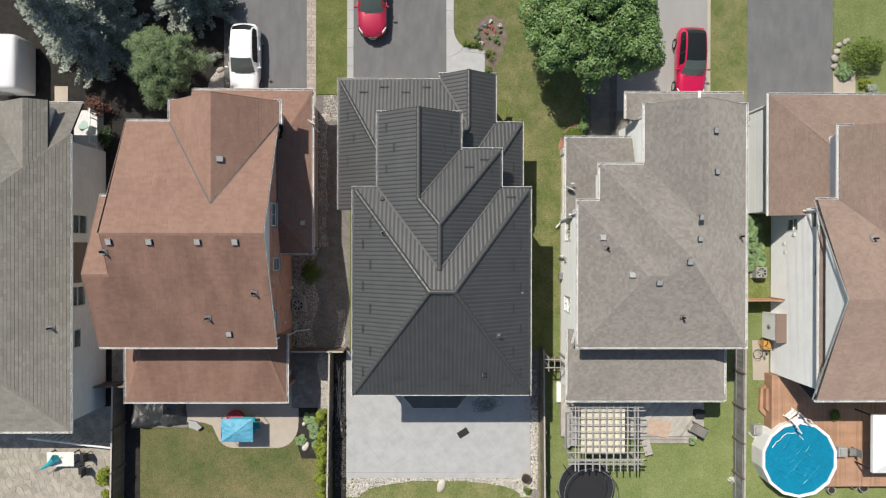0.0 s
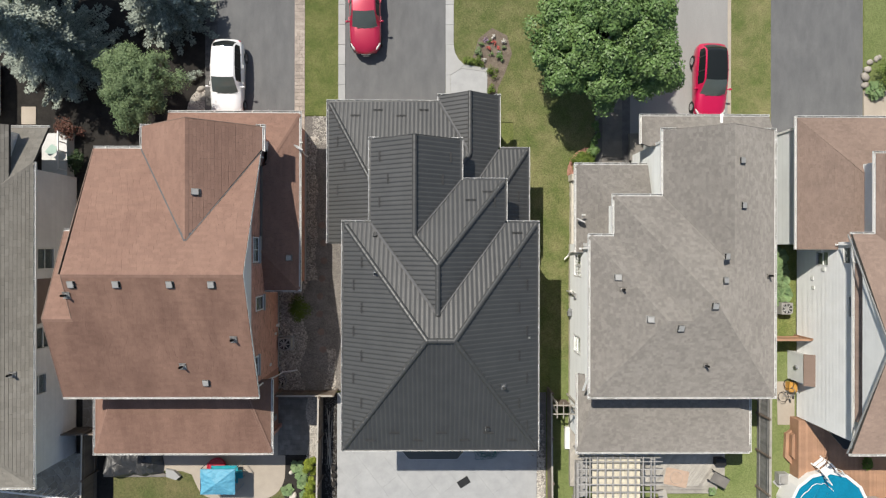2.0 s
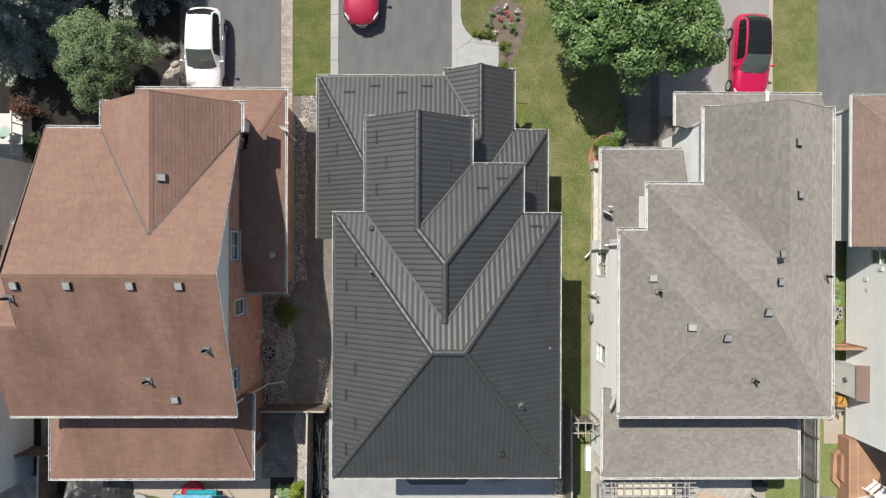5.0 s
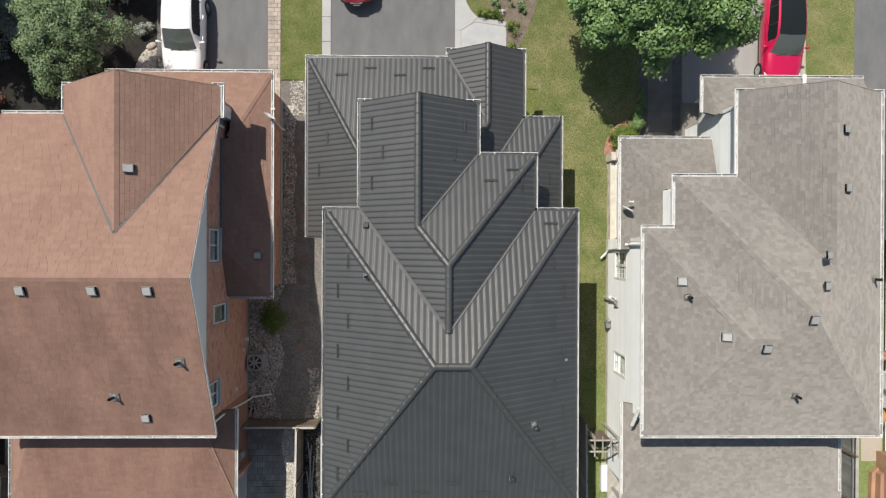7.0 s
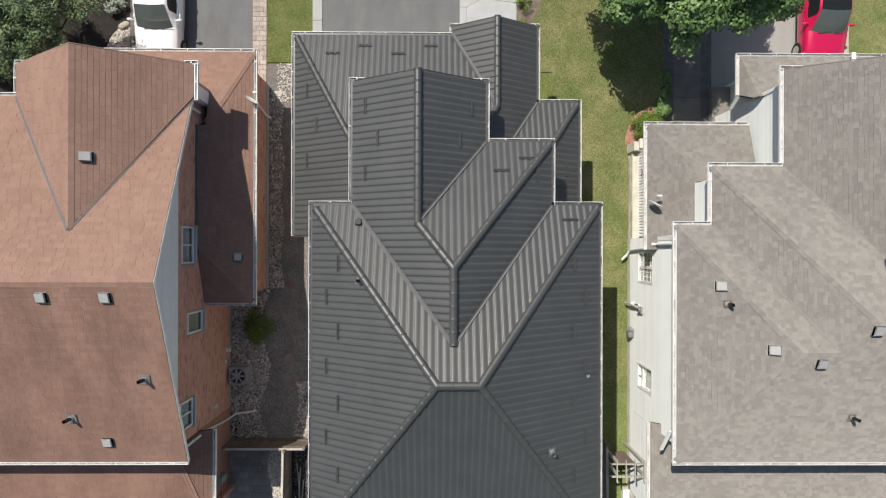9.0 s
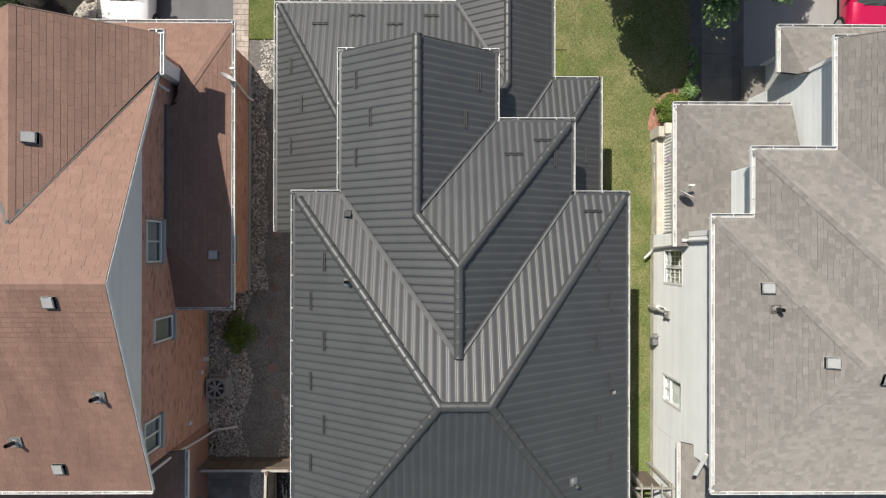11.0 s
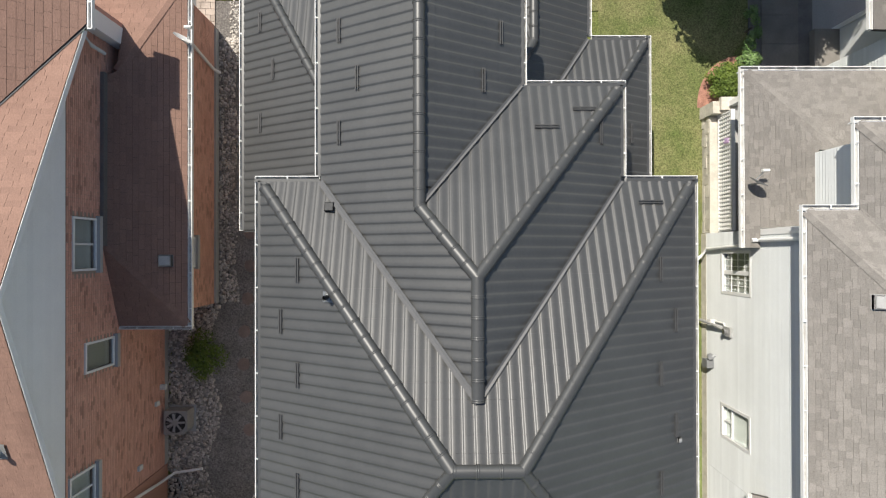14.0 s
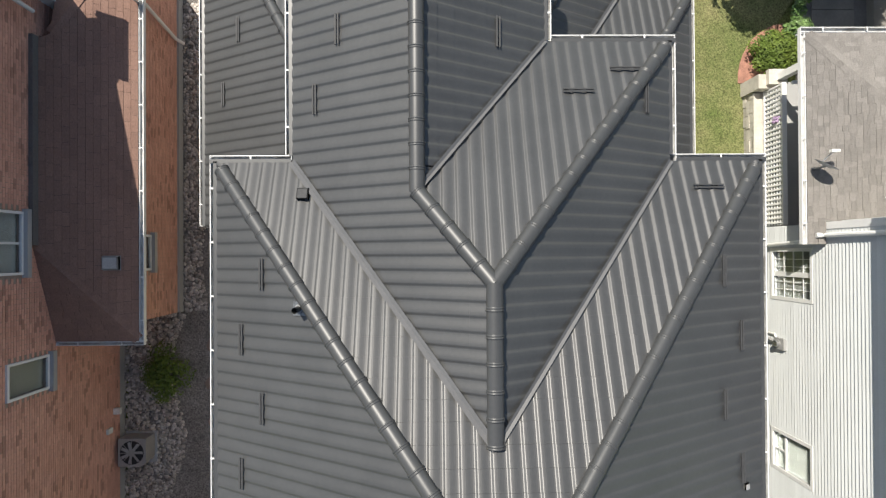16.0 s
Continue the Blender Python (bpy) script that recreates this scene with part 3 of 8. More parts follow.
def window(house, axis, c, a0, a1, z0, z1, out, split="sash", sill=None, grid=0, blind=None, trim=0.07, deep=0.05, label="white framed window", mull=0.025):
    """A window in a wall's opening: frame, panes, bars, sill and a blind or the dark behind."""
    fr = Soup()

    def put(s, a, b, d0, d1, za, zb):
        lo, hi = (c + d0 * out, c + d1 * out)
        lo, hi = min(lo, hi), max(lo, hi)
        s.box(*((lo, hi, a, b) if axis == "x" else (a, b, lo, hi)), za, zb)

    t = trim
    put(fr, a0 - t, a1 + t, -0.02, deep, z1, z1 + t)
    put(fr, a0 - t, a1 + t, -0.02, deep, z0 - t, z0)
    put(fr, a0 - t, a0, -0.02, deep, z0, z1)
    put(fr, a1, a1 + t, -0.02, deep, z0, z1)
    win = part("window", fr.get(), M_TRIM, house, label)
    bars = []
    zm, am = (z0 + z1) / 2, (a0 + a1) / 2
    if split == "sash":
        bars.append((a0, a1, -0.05, -0.005, zm - 0.025, zm + 0.025))
    elif split == "mullion":
        bars.append((am - mull, am + mull, -0.05, -0.005, z0, z1))
    elif split == "low":
        zm = z0 + (z1 - z0) * 0.30
        bars.append((a0, a1, -0.05, -0.005, zm - 0.03, zm + 0.03))
        bars.append((am - 0.02, am + 0.02, -0.05, -0.005, z0, zm - 0.031))
    for i in range(grid):
        a = a0 + (a1 - a0) * (i + 1) / (grid + 1)
        bars.append((a - 0.008, a + 0.008, -0.045, -0.030, z0, z1))
    if grid:
        for f in (0.25, 0.5, 0.75):
            zz = z0 + (z1 - z0) * f
            bars.append((a0, a1, -0.046, -0.031, zz - 0.008, zz + 0.008))
    for q in bars:
        bs = Soup()
        put(bs, *q)
        part("glazing_bar", bs.get(), M_TRIM, win)
    pn = Soup()
    put(pn, a0, a1, -0.058, -0.054, z0, z1)
    pane = part("pane", pn.get(), M_GLASS, win)
    pane.visible_shadow = False
    bk = Soup()
    put(bk, a0, a1, -0.172, -0.075 if blind else -0.135, z0, z1)
    part("blind", bk.get(), blind or M_DARK, win)
    if sill:
        sl = Soup()
        put(sl, a0 - t - 0.06, a1 + t + 0.06, 0.002, 0.13, z0 - t - 0.13, z0 - t - 0.003)
        part("window_sill", sl.get(), sill, win)
    return win


def lap_siding(house, wl, axis, c, a0, a1, z0, z1, out, material, openings=(), step=0.105):
    """Lapped siding boards, each tilted out at its foot."""
    z = z0
    while z < z1 - 0.02:
        zt = min(z + step, z1)
        spans = [(a0, a1)]
        for o in openings:
            if o[2] < zt and o[3] > z:
                spans = [q for a, b in spans for q in ((a, min(b, o[0])), (max(a, o[1]), b)) if q[1] - q[0] > 0.01]
        for a, b in spans:
            s = Soup()
            f, g = c + out * 0.046, c + out * 0.006
            P = (lambda d, t, h: (d, t, h)) if axis == "x" else (lambda d, t, h: (t, d, h))
            q = [P(f, a, z), P(f, b, z), P(g, b, zt), P(g, a, zt), P(c, a, z), P(c, b, z)]
            for fc in ((0, 1, 2, 3), (0, 4, 5, 1)):
                t = [q[i] for i in fc]
                s.face(t)
            s.face([q[0], q[3], P(c, a, zt), q[4]])
            s.face([q[1], q[5], P(c, b, zt), q[2]])
            part("siding_board", s.get(), material, wl)
        z = zt


def bricks(wl, axis, c, a0, a1, z0, z1, out, material, near, openings=(), seed=3, keep=300, top=None):
    """Stretcher bond bricks that stand proud of a mortar wall."""
    rng = random.Random(seed)
    BL, BH, J = 0.205, 0.064, 0.011
    cells = []
    row, z = 0, z0
    while z + BH < z1:
        a = a0 - (BL + J) * 0.5 * (row % 2)
        while a < a1:
            p, q = max(a, a0), min(a + BL, a1)
            lim = z1 if top is None else top((p + q) / 2)
            if q - p > 0.03 and z + BH < lim and not any(o[0] - 0.02 < q and p < o[1] + 0.02 and o[2] - 0.02 < z + BH and z < o[3] + 0.02 for o in openings):
                cells.append((((p + q) / 2 - near[0]) ** 2 + (z - near[1]) ** 2, p, q, z))
            a += BL + J
        z += BH + J
        row += 1
    cells.sort()
    rest = Soup()
    for i, (_, p, q, z) in enumerate(cells):
        s = Soup() if i < keep else rest
        d = 0.010 + rng.uniform(0, 0.004)
        lo, hi = min(c, c + out * d), max(c, c + out * d)
        s.box(*((lo, hi, p, q) if axis == "x" else (p, q, lo, hi)), z, z + BH)
        if i < keep:
            part("brick", s.get(), material, wl)
    if rest.v:
        part("brickwork", rest.get(), material, wl, kind="stuff")


# ---- ground ----
structure("ground", Soup().box(-300, 300, -300, 300, -0.6, -0.02).get(), M_GRASS, "sunlit mown grass ground that reaches the horizon", "ground")


def sheet(name, poly, z, material, label, category, low=-0.05):
    return structure(name, Soup().prism(poly, low, z).get(), material, label, category)


sheet("lawn_front_centre", [(0.8, 40), (9.3, 40), (9.3, 9.5), (7.9, 7.4), (7.9, -4.0), (4.4, -4.0), (4.4, 10.2), (2.85, 10.2), (2.85, 13.0), (0.8, 13.8)], 0.02, M_DRYGRASS, "patchy green and yellow front lawn", "lawn")
sheet("lawn_strip_left", [(-8.08, 40), (-6.08, 40), (-6.08, 10.55), (-8.08, 10.55)], 0.03, M_GRASS, "green grass strip between two driveways", "lawn")
sheet("lawn_strip_right", [(17.5, 40), (19.92, 40), (19.92, 8.8), (17.5, 8.8)], 0.03, M_DRYGRASS, "dry grass strip between two driveways", "lawn")
sheet("lawn_back_left", [(-19.4, -40), (-7.9, -40), (-7.9, -11.4), (-9.4, -11.4), (-9.4, -10.4), (-16.0, -10.4), (-16.0, -10.85), (-19.4, -10.85)], 0.02, M_TIRED, "patchy back lawn", "lawn")
# Dark sheet in place of lawn, as wide as the fence's cast shadow.
sheet("fence_shade_strip", [(-20.5, -40), (-19.4, -40), (-19.4, -8.3), (-20.5, -8.3)], 0.02, M_SOIL, "dark strip that stands in for a board fence's shadow", "garden bed")
sheet("lawn_back_right", [(6.6, -40), (19.2, -40), (19.2, -4), (6.6, -4)], 0.02, M_GRASS2, "even green back lawn", "lawn")
sheet("lawn_far_right", [(19.2, -40), (40, -40), (40, -3.6), (19.2, -3.6)], 0.02, M_GRASS2, "green side lawn beside a timber deck", "lawn")
sheet("lawn_back_centre", [(-6.0, -40), (5.8, -40), (5.8, -15.6)] + [(5.2 * math.cos(a_ * 0.19635), -15.5 + 1.02 * math.sin(a_ * 0.19635)) for a_ in range(0, 17)] + [(-6.0, -15.6)], 0.02, M_DRYGRASS, "dry back lawn beyond a pebble border", "lawn")
sheet("lawn_front_right", [(25.6, 40), (60, 40), (60, 7), (25.6, 7)], 0.02, M_GRASS2, "green front lawn", "lawn")

sheet("driveway_left", [(-13.3, 40), (-8.69, 40), (-8.69, 9.0), (-13.3, 9.0)], 0.035, M_ASPH, "dark asphalt driveway with pale scuffs", "driveway")
sheet("driveway_centre", [(-5.67, 40), (0.32, 40), (0.32, 13.1), (0.32, 10.0), (-5.67, 10.0)], 0.035, M_ASPH, "smooth dark grey asphalt driveway", "driveway")
sheet("driveway_right", [(11.4, 40), (17.3, 40), (17.3, 8.8), (11.4, 8.8)], 0.035, M_ASPH2, "worn pale grey asphalt driveway", "driveway")
sheet("driveway_far_right", [(19.92, 40), (25.5, 40), (25.5, 9.0), (19.92, 9.0)], 0.036, M_ASPH, "dark asphalt driveway with faded wheel tracks", "driveway")
sheet("edging_right", [(17.3, 40), (17.5, 40), (17.5, 8.8), (17.3, 8.8)], 0.045, M_SAND, "thin concrete driveway edging", "kerb")
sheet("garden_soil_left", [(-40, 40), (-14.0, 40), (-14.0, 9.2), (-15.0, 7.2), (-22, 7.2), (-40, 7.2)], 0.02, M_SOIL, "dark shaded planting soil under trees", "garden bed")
sheet("entry_pad_left", [(-24.85, 9.95), (-24.0, 9.95), (-24.0, 11.0), (-24.85, 11.0)], 0.06, M_SAND, "pale sunlit concrete pad beside a house", "path")
# The gap's shade is put into this near-black ground colour.
sheet("gap_shade_left", [(-21.75, 7.19), (-18.0, 7.19), (-18.0, -8), (-20.25, -8), (-20.25, -10.0), (-21.75, -10.0)], 0.015, M_SOIL, "near-black ground that stands in for shade between two houses", "ground")
sheet("gravel_side_path", [(-9.5, 10.5), (-5.9, 10.5), (-5.9, -5.9), (-9.5, -5.9)], 0.02, M_GRAVEL, "dark grey gravel side path", "gravel path")
PAD = [(-16.6, -8.0), (-9.63, -8.0), (-9.63, -9.72), (-9.2, -9.72), (-9.2, -10.55)] + [(-10.55 + 1.35 * math.cos(a_ * 0.19635), -10.75 - 1.55 * math.sin(a_ * 0.19635)) for a_ in range(1, 9)] + [(-13.3 - 1.15 * math.sin(a_ * 0.2618), -11.35 - 0.95 * math.cos(a_ * 0.2618)) for a_ in range(0, 6)] + [(-14.75, -10.85), (-15.3, -10.65), (-16.6, -10.6)]
sheet("concrete_pad_left", PAD, 0.06, M_SAND, "beige concrete patio slab with rounded edge", "patio")
sheet("soil_bed_left_back", [(-9.3, -9.2), (-6.95, -9.2), (-6.95, -13), (-9.0, -13.0), (-9.5, -11.4)], 0.04, M_SOIL, "dark soil planting bed", "garden bed")
sheet("garden_bed_front", [(1.95, 14.1), (2.3, 15.2), (3.1, 15.85), (4.0, 15.4), (4.3, 14.3), (3.9, 13.2), (3.45, 12.2), (3.3, 10.2), (2.82, 10.2), (2.82, 13.2)], 0.04, M_BEDSOIL, "pale brown soil flower bed", "garden bed")
sheet("mulch_ring", [(9.0 + 1.38 * math.cos(math.pi * (0.52 + 0.055 * k)), 7.1 + 1.62 * math.sin(math.pi * (0.52 + 0.055 * k))) for k in range(10)] + [(9.0, 6.95)], 0.045, M_MULCH, "red wood mulch bed round a shrub", "garden bed")
sheet("side_path_right", [(9.3, 16), (11.4, 16), (11.4, 7.0), (9.3, 7.0)], 0.06, M_DARKPAVER, "grey slab entry walk with shade put into its charcoal colour", "path")
wks = thing("entry_slabs", (10.2, 10, 0), "worn grey concrete slabs of an entry walk", "path", kind="structure")
for i in range(7):
    part("slab", box(9.72, 10.92, 7.2 + i * 0.95, 8.13 + i * 0.95, 0.055, 0.085 + 0.004 * (i % 2)), M_SLAB, wks)
sheet("pool_path", [(20.3, -5.35), (21.38, -5.35), (21.38, -7.95), (20.36, -7.95)], 0.04, M_SAND, "beige concrete side path", "path")
sheet("front_step_right", [(25.55, 12.2), (27.0, 12.2), (27.0, 9.4), (25.55, 9.4)], 0.06, M_SAND, "beige concrete walkway", "path")

sheet("soil_strip_left", [(-6.98, -16), (-6.12, -16), (-6.12, -6.0), (-6.98, -6.0)], 0.03, M_SOIL, "dark bare soil strip along a fence", "garden bed")
sheet("pebble_bed", [(5.83, -16), (6.38, -16), (6.38, -6.0), (5.83, -6.0)], 0.025, M_GRAVEL, "gravel bed under pebbles", "gravel")

# concrete kerb strips in bays
for x0, x1, nm in ((-6.08, -5.67, "kerb_strip_left"), (0.32, 0.80, "kerb_strip_centre")):
    s = thing(nm, (x0, 12, 0), "pale concrete driveway edging in bays", "kerb", kind="structure")
    y = 10.0 if x0 < 0 else 14.82
    while y < 24:
        part("concrete_bay", box(x0, x1, y, y + 1.18, -0.02, 0.07), M_CONC, s)
        y += 1.2
wk = thing("entry_walk", (1.8, 12, 0), "pale grey concrete entry walk slabs", "path", kind="structure")
part("border_slab", Soup().prism([(0.33, 14.80), (0.80, 14.80), (0.84, 14.55), (0.90, 14.30), (1.11, 13.94), (1.42, 13.64), (1.10, 13.30), (0.63, 13.0), (0.33, 13.0)], -0.02, 0.085).get(), M_CONC, wk)
part("border_slab", box(0.33, 0.62, 10.0, 12.99, -0.02, 0.085), M_CONC, wk)
part("border_slab", Soup().prism([(1.435, 13.63), (2.82, 13.42), (2.82, 13.20), (1.32, 13.40), (1.12, 13.31)], -0.02, 0.085).get(), M_CONC, wk)
part("slab", Soup().prism([(0.63, 12.985), (1.11, 13.29), (1.32, 13.385), (2.82, 13.185), (2.82, 10.0), (0.63, 10.0)], -0.02, 0.082).get(), M_PATIO, wk)

# rear patio: large slabs laid on the skew
pt = thing("patio", (0, -10, 0), "pale grey stamped concrete patio with diagonal joints", "patio", kind="structure")
part("patio_base", box(-6.12, 5.83, -14.3, -6.0, -0.05, 0.03), M_CONC, pt)
rng = random.Random(5)
ca, sa = math.cos(radians(38)), math.sin(radians(38))
for i in range(-12, 13):
    a0 = i * 1.25
    b = -16 + (i % 2) * 0.9
    while b < 16:
        w = rng.choice((1.8, 2.4, 3.1))
        q = [(a0 + 0.002, b + 0.002), (a0 + 1.248, b + 0.002), (a0 + 1.248, b + w - 0.002), (a0 + 0.002, b + w - 0.002)]
        q = clip([(ca * x - sa * y, -10 + sa * x + ca * y) for x, y in q], -6.1, 5.81, -13.9, -6.0)
        if len(q) >= 3:
            part("slab", Soup().prism(q, 0.0, 0.058 + rng.uniform(-0.001, 0.001)).get(), M_PATIO, pt)
        b += w
for i in range(10):
    x = -6.1 + i * 1.19
    part("edge_slab", box(x + 0.004, x + 1.186, -14.28, -13.91, 0, 0.060), M_PATIO, pt)


def pavers(name, x0, x1, y0, y1, w, h, z, material, label, seed, base=M_SOIL):
    """A field of small paving stones in running bond."""
    t = thing(name, ((x0 + x1) / 2, (y0 + y1) / 2, 0), label, "paving", kind="structure")
    part("bedding", box(x0, x1, y0, y1, -0.03, z - 0.02), base, t)
    r = random.Random(seed)
    made, rest, row, y = 0, Soup(), 0, y0
    while y < y1 - 0.02:
        x = x0 - w * 0.5 * (row % 2)
        while x < x1 - 0.02:
            a, b = max(x, x0), min(x + w, x1)
            if b - a > 0.04:
                s = Soup() if made < 250 else rest
                s.box(a + 0.006, b - 0.006, y + 0.006, min(y + h, y1) - 0.006, z - 0.04, z + r.uniform(-0.004, 0.004))
                if made < 250:
                    part("paver", s.get(), material, t)
                made += 1
            x += w
        y += h
        row += 1
    if rest.v:
        part("paver_field", rest.get(), material, t, kind="stuff")


pavers("paver_edging_driveway", -8.69, -8.08, 9.6, 19, 0.305, 0.21, 0.06, M_PAVER, "buff paver border along an asphalt driveway", 1)
pavers("paver_edging_dark", -14.0, -13.3, 9.6, 19, 0.35, 0.21, 0.06, M_DARKPAVER, "grey paver border along a driveway, shade put into its charcoal colour", 2)
pavers("side_patio_pavers", -9.62, -6.95, -9.7, -5.95, 0.24, 0.30, 0.065, M_PAVEGREY, "shaded charcoal paving beside a brick house", 3, M_PAVEGREY)


def flagstones(name, poly_box, label, seed, step=0.55):
    """Irregular flags: each keeps the ground nearer to its own middle than to its neighbours', less a joint."""
    x0, x1, y0, y1 = poly_box
    t = thing(name, ((x0 + x1) / 2, (y0 + y1) / 2, 0), label, "paving", kind="structure")
    part("bedding", box(x0, x1, y0, y1, -0.03, 0.045), M_JOINT, t)
    r = random.Random(seed)
    ny, nx = int((y1 - y0) / step) + 1, int((x1 - x0) / step) + 1
    mid = {(i, j): (x0 + (i + 0.5 + 0.5 * (j % 2) + r.uniform(-0.36, 0.36)) * step, y0 + (j + 0.5 + r.uniform(-0.36, 0.36)) * step) for i in range(-1, nx + 1) for j in range(-1, ny + 1)}
    for (i, j), (cx, cy) in mid.items():
        q = [(cx - step, cy - step), (cx + step, cy - step), (cx + step, cy + step), (cx - step, cy + step)]
        for di in (-2, -1, 0, 1, 2):
            for dj in (-2, -1, 0, 1, 2):
                if (di, dj) != (0, 0) and (i + di, j + dj) in mid:
                    ox, oy = mid[i + di, j + dj]
                    dx, dy = ox - cx, oy - cy
                    lim = math.hypot(dx, dy) / 2 - 0.014
                    dx, dy = dx / math.hypot(dx, dy), dy / math.hypot(dx, dy)
                    out = []
                    for k in range(len(q)):
                        a, b = q[k - 1], q[k]
                        da, db = lim - (a[0] - cx) * dx - (a[1] - cy) * dy, lim - (b[0] - cx) * dx - (b[1] - cy) * dy
                        if (da >= 0) != (db >= 0):
                            f = da / (da - db)
                            out.append((a[0] + f * (b[0] - a[0]), a[1] + f * (b[1] - a[1])))
                        if db >= 0:
                            out.append(b)
                    q = out
        e = []
        for k in range(len(q)):
            (ax, ay), (bx, by) = q[k], q[(k + 1) % len(q)]
            e += [(ax * 0.82 + bx * 0.18, ay * 0.82 + by * 0.18), (ax * 0.18 + bx * 0.82, ay * 0.18 + by * 0.82)]
        e = clip(e, x0, x1, y0, y1) if len(e) >= 3 else []
        if len(e) >= 3:
            part("flagstone", Soup().prism(e, 0, 0.06 + r.uniform(-0.004, 0.006)).get(), M_FLAG, t)


flagstones("flagstone_patio", (-29.5, -20.7, -16.8, -9.6), "tan irregular flagstone patio", 8, 0.42)
flagstones("flagstone_side", (-21.2, -20.45, -9.6, -5.5), "shaded irregular flagstone path", 9)


def stones(name, inside, count, size, material, label, box4, seed, z=0.02):
    """Loose rounded stones, one heap."""
    r = random.Random(seed)
    s = Soup()
    x0, x1, y0, y1 = box4
    k = 0
    while k < count:
        x, y = r.uniform(x0, x1), r.uniform(y0, y1)
        if inside(x, y):
            a = size * r.uniform(0.55, 1.35)
            m = Matrix.Rotation(r.uniform(0, 6.28), 3, 'Z')
            s.ball((x, y, z + a * 0.25), (a, a * r.uniform(0.6, 0.95), a * 0.55), m, 3, 6, 0.12, r)
            k += 1
    ob = part(name, s.get(), material, smooth=True)
    return tagged(ob, label, "stones", kind="stuff")


stones("river_stones", lambda x, y: (y < 0.7 and x < -8.12 + 0.22 * math.sin(y * 1.7)) or (y >= 0.7 and -7.95 < x < -7.38 + 0.08 * math.sin(y * 2.3)), 4600, 0.056, M_ROCK, "grey and tan river stones along a brick house", (-9.6, -7.0, -5.8, 9.3), 11)
stones("gravel_stones", lambda x, y: x > -6.9 + 0.25 * math.sin(y * 1.1), 420, 0.055, M_ROCK, "grey river stones beside a gravel path", (-7.2, -6.2, -5.8, -3.4), 12)
stones("pebble_border", lambda x, y: y > -15.5 and (abs(x) > 5.2 or y > -15.47 + 1.02 * math.sqrt(max(0, 1 - (x / 5.2) ** 2))), 2600, 0.052, M_PEBBLE, "pale pebble border along a patio", (-6.1, 5.85, -15.7, -14.29), 13)
stones("pebble_strip", lambda x, y: True, 620, 0.065, M_PEBBLE, "pale pebble strip beside a fence", (5.86, 6.3, -15.0, -9.9), 14)
stones("dark_stone_strip", lambda x, y: True, 330, 0.06, M_ROCK, "dark stones in shade beside a fence", (5.3, 6.25, -9.8, -7.3), 15)
stones("pale_gravel", lambda x, y: True, 800, 0.035, M_PEBBLE, "pale fine gravel patch", (-7.6, -6.0, 8.8, 10.5), 16)
stones("pale_gravel_back", lambda x, y: x > -7.85 + 0.12 * math.sin(y * 2), 2600, 0.035, M_PEBBLE, "pale gravel strip in sun", (-8.0, -6.98, -10.2, -6.2), 17, 0.06)
stones("fence_gravel", lambda x, y: True, 900, 0.04, M_DARKPAVER, "dark gravel along a fence", (-6.85, -6.15, -15, -6.2), 18)
stones("leaf_litter", lambda x, y: math.hypot(x + 14.0, (y - 10.8) * 0.8) < 1.05, 2600, 0.032, M_PEBBLE, "pale chips and leaf litter under a small tree", (-15.2, -14.02, 9.4, 12.2), 19)
# round stepping stones
for i in range(8):
    r = random.Random(40 + i)
    s = Soup().prism([(-7.05 + 0.12 * math.sin(i) + 0.21 * math.cos(a * 0.7854) * (1 + 0.1 * math.sin(a * 2 + i)), 4.0 - i * 1.06 + 0.21 * math.sin(a * 0.7854)) for a in range(8)], 0.0, 0.05)
    tagged(part("stepping_stone", s.get(), M_STEPST), "round brown stepping stone in gravel", "paving stone", "stepping stones")


# ---- centre house: charcoal metal roof ----
H = house_c = thing("house", (0, 0, 0), "house with a charcoal metal tile roof of hips and gables", "house")
ZE, SX, SN, SS, SW = 5.95, 0.60, 0.4586, 0.436, 0.48
GX, GY = 4.77, 3.88
RZ = ZE + SX * 4.15
WZ = ZE + SX * 3.315
GZ = ZE + SX * 2.215
VEND = (-0.135, 3.88 - (WZ - ZE) / SN)
VJ = (-0.135, 5.99 - (WZ - ZE) / SW)
GB = (-1.235, 5.99 - (GZ - ZE) / SW)
main = [
    Slope("+y", -7.26, ZE, SS, [(-4.77, -7.26), (4.77, -7.26), (0.62, -1.55), (-0.62, -1.55)]),
    Slope("+x", -4.77, ZE, SX, [(-4.77, -7.26), (-0.62, -1.55), (-4.77, 3.88)]),
    Slope("-x", 4.77, ZE, SX, [(4.77, -7.26), (4.77, 3.88), (0.62, -1.55)]),
    Slope("-y", 3.88, ZE, SN, [(-4.77, 3.88), (-3.45, 3.88), VEND, (3.18, 3.88), (4.77, 3.88), (0.62, -1.55), (-0.62, -1.55)]),
    Slope("+x", -3.45, ZE, SX, [(-3.45, 7.98), (-1.235, 7.98), GB, VJ, VEND, (-3.45, 3.88)]),
    Slope("-x", 0.98, ZE, SX, [(0.98, 7.98), (-1.235, 7.98), GB, (0.98, 5.99)]),
    Slope("-y", 5.99, ZE, SW, [(0.98, 5.99), (3.18, 5.99), VJ, GB]),
    Slope("-x", 3.18, ZE, SX, [(3.18, 5.99), (3.18, 3.88), VEND, VJ]),
]
ZL, SG = 3.37, 0.33
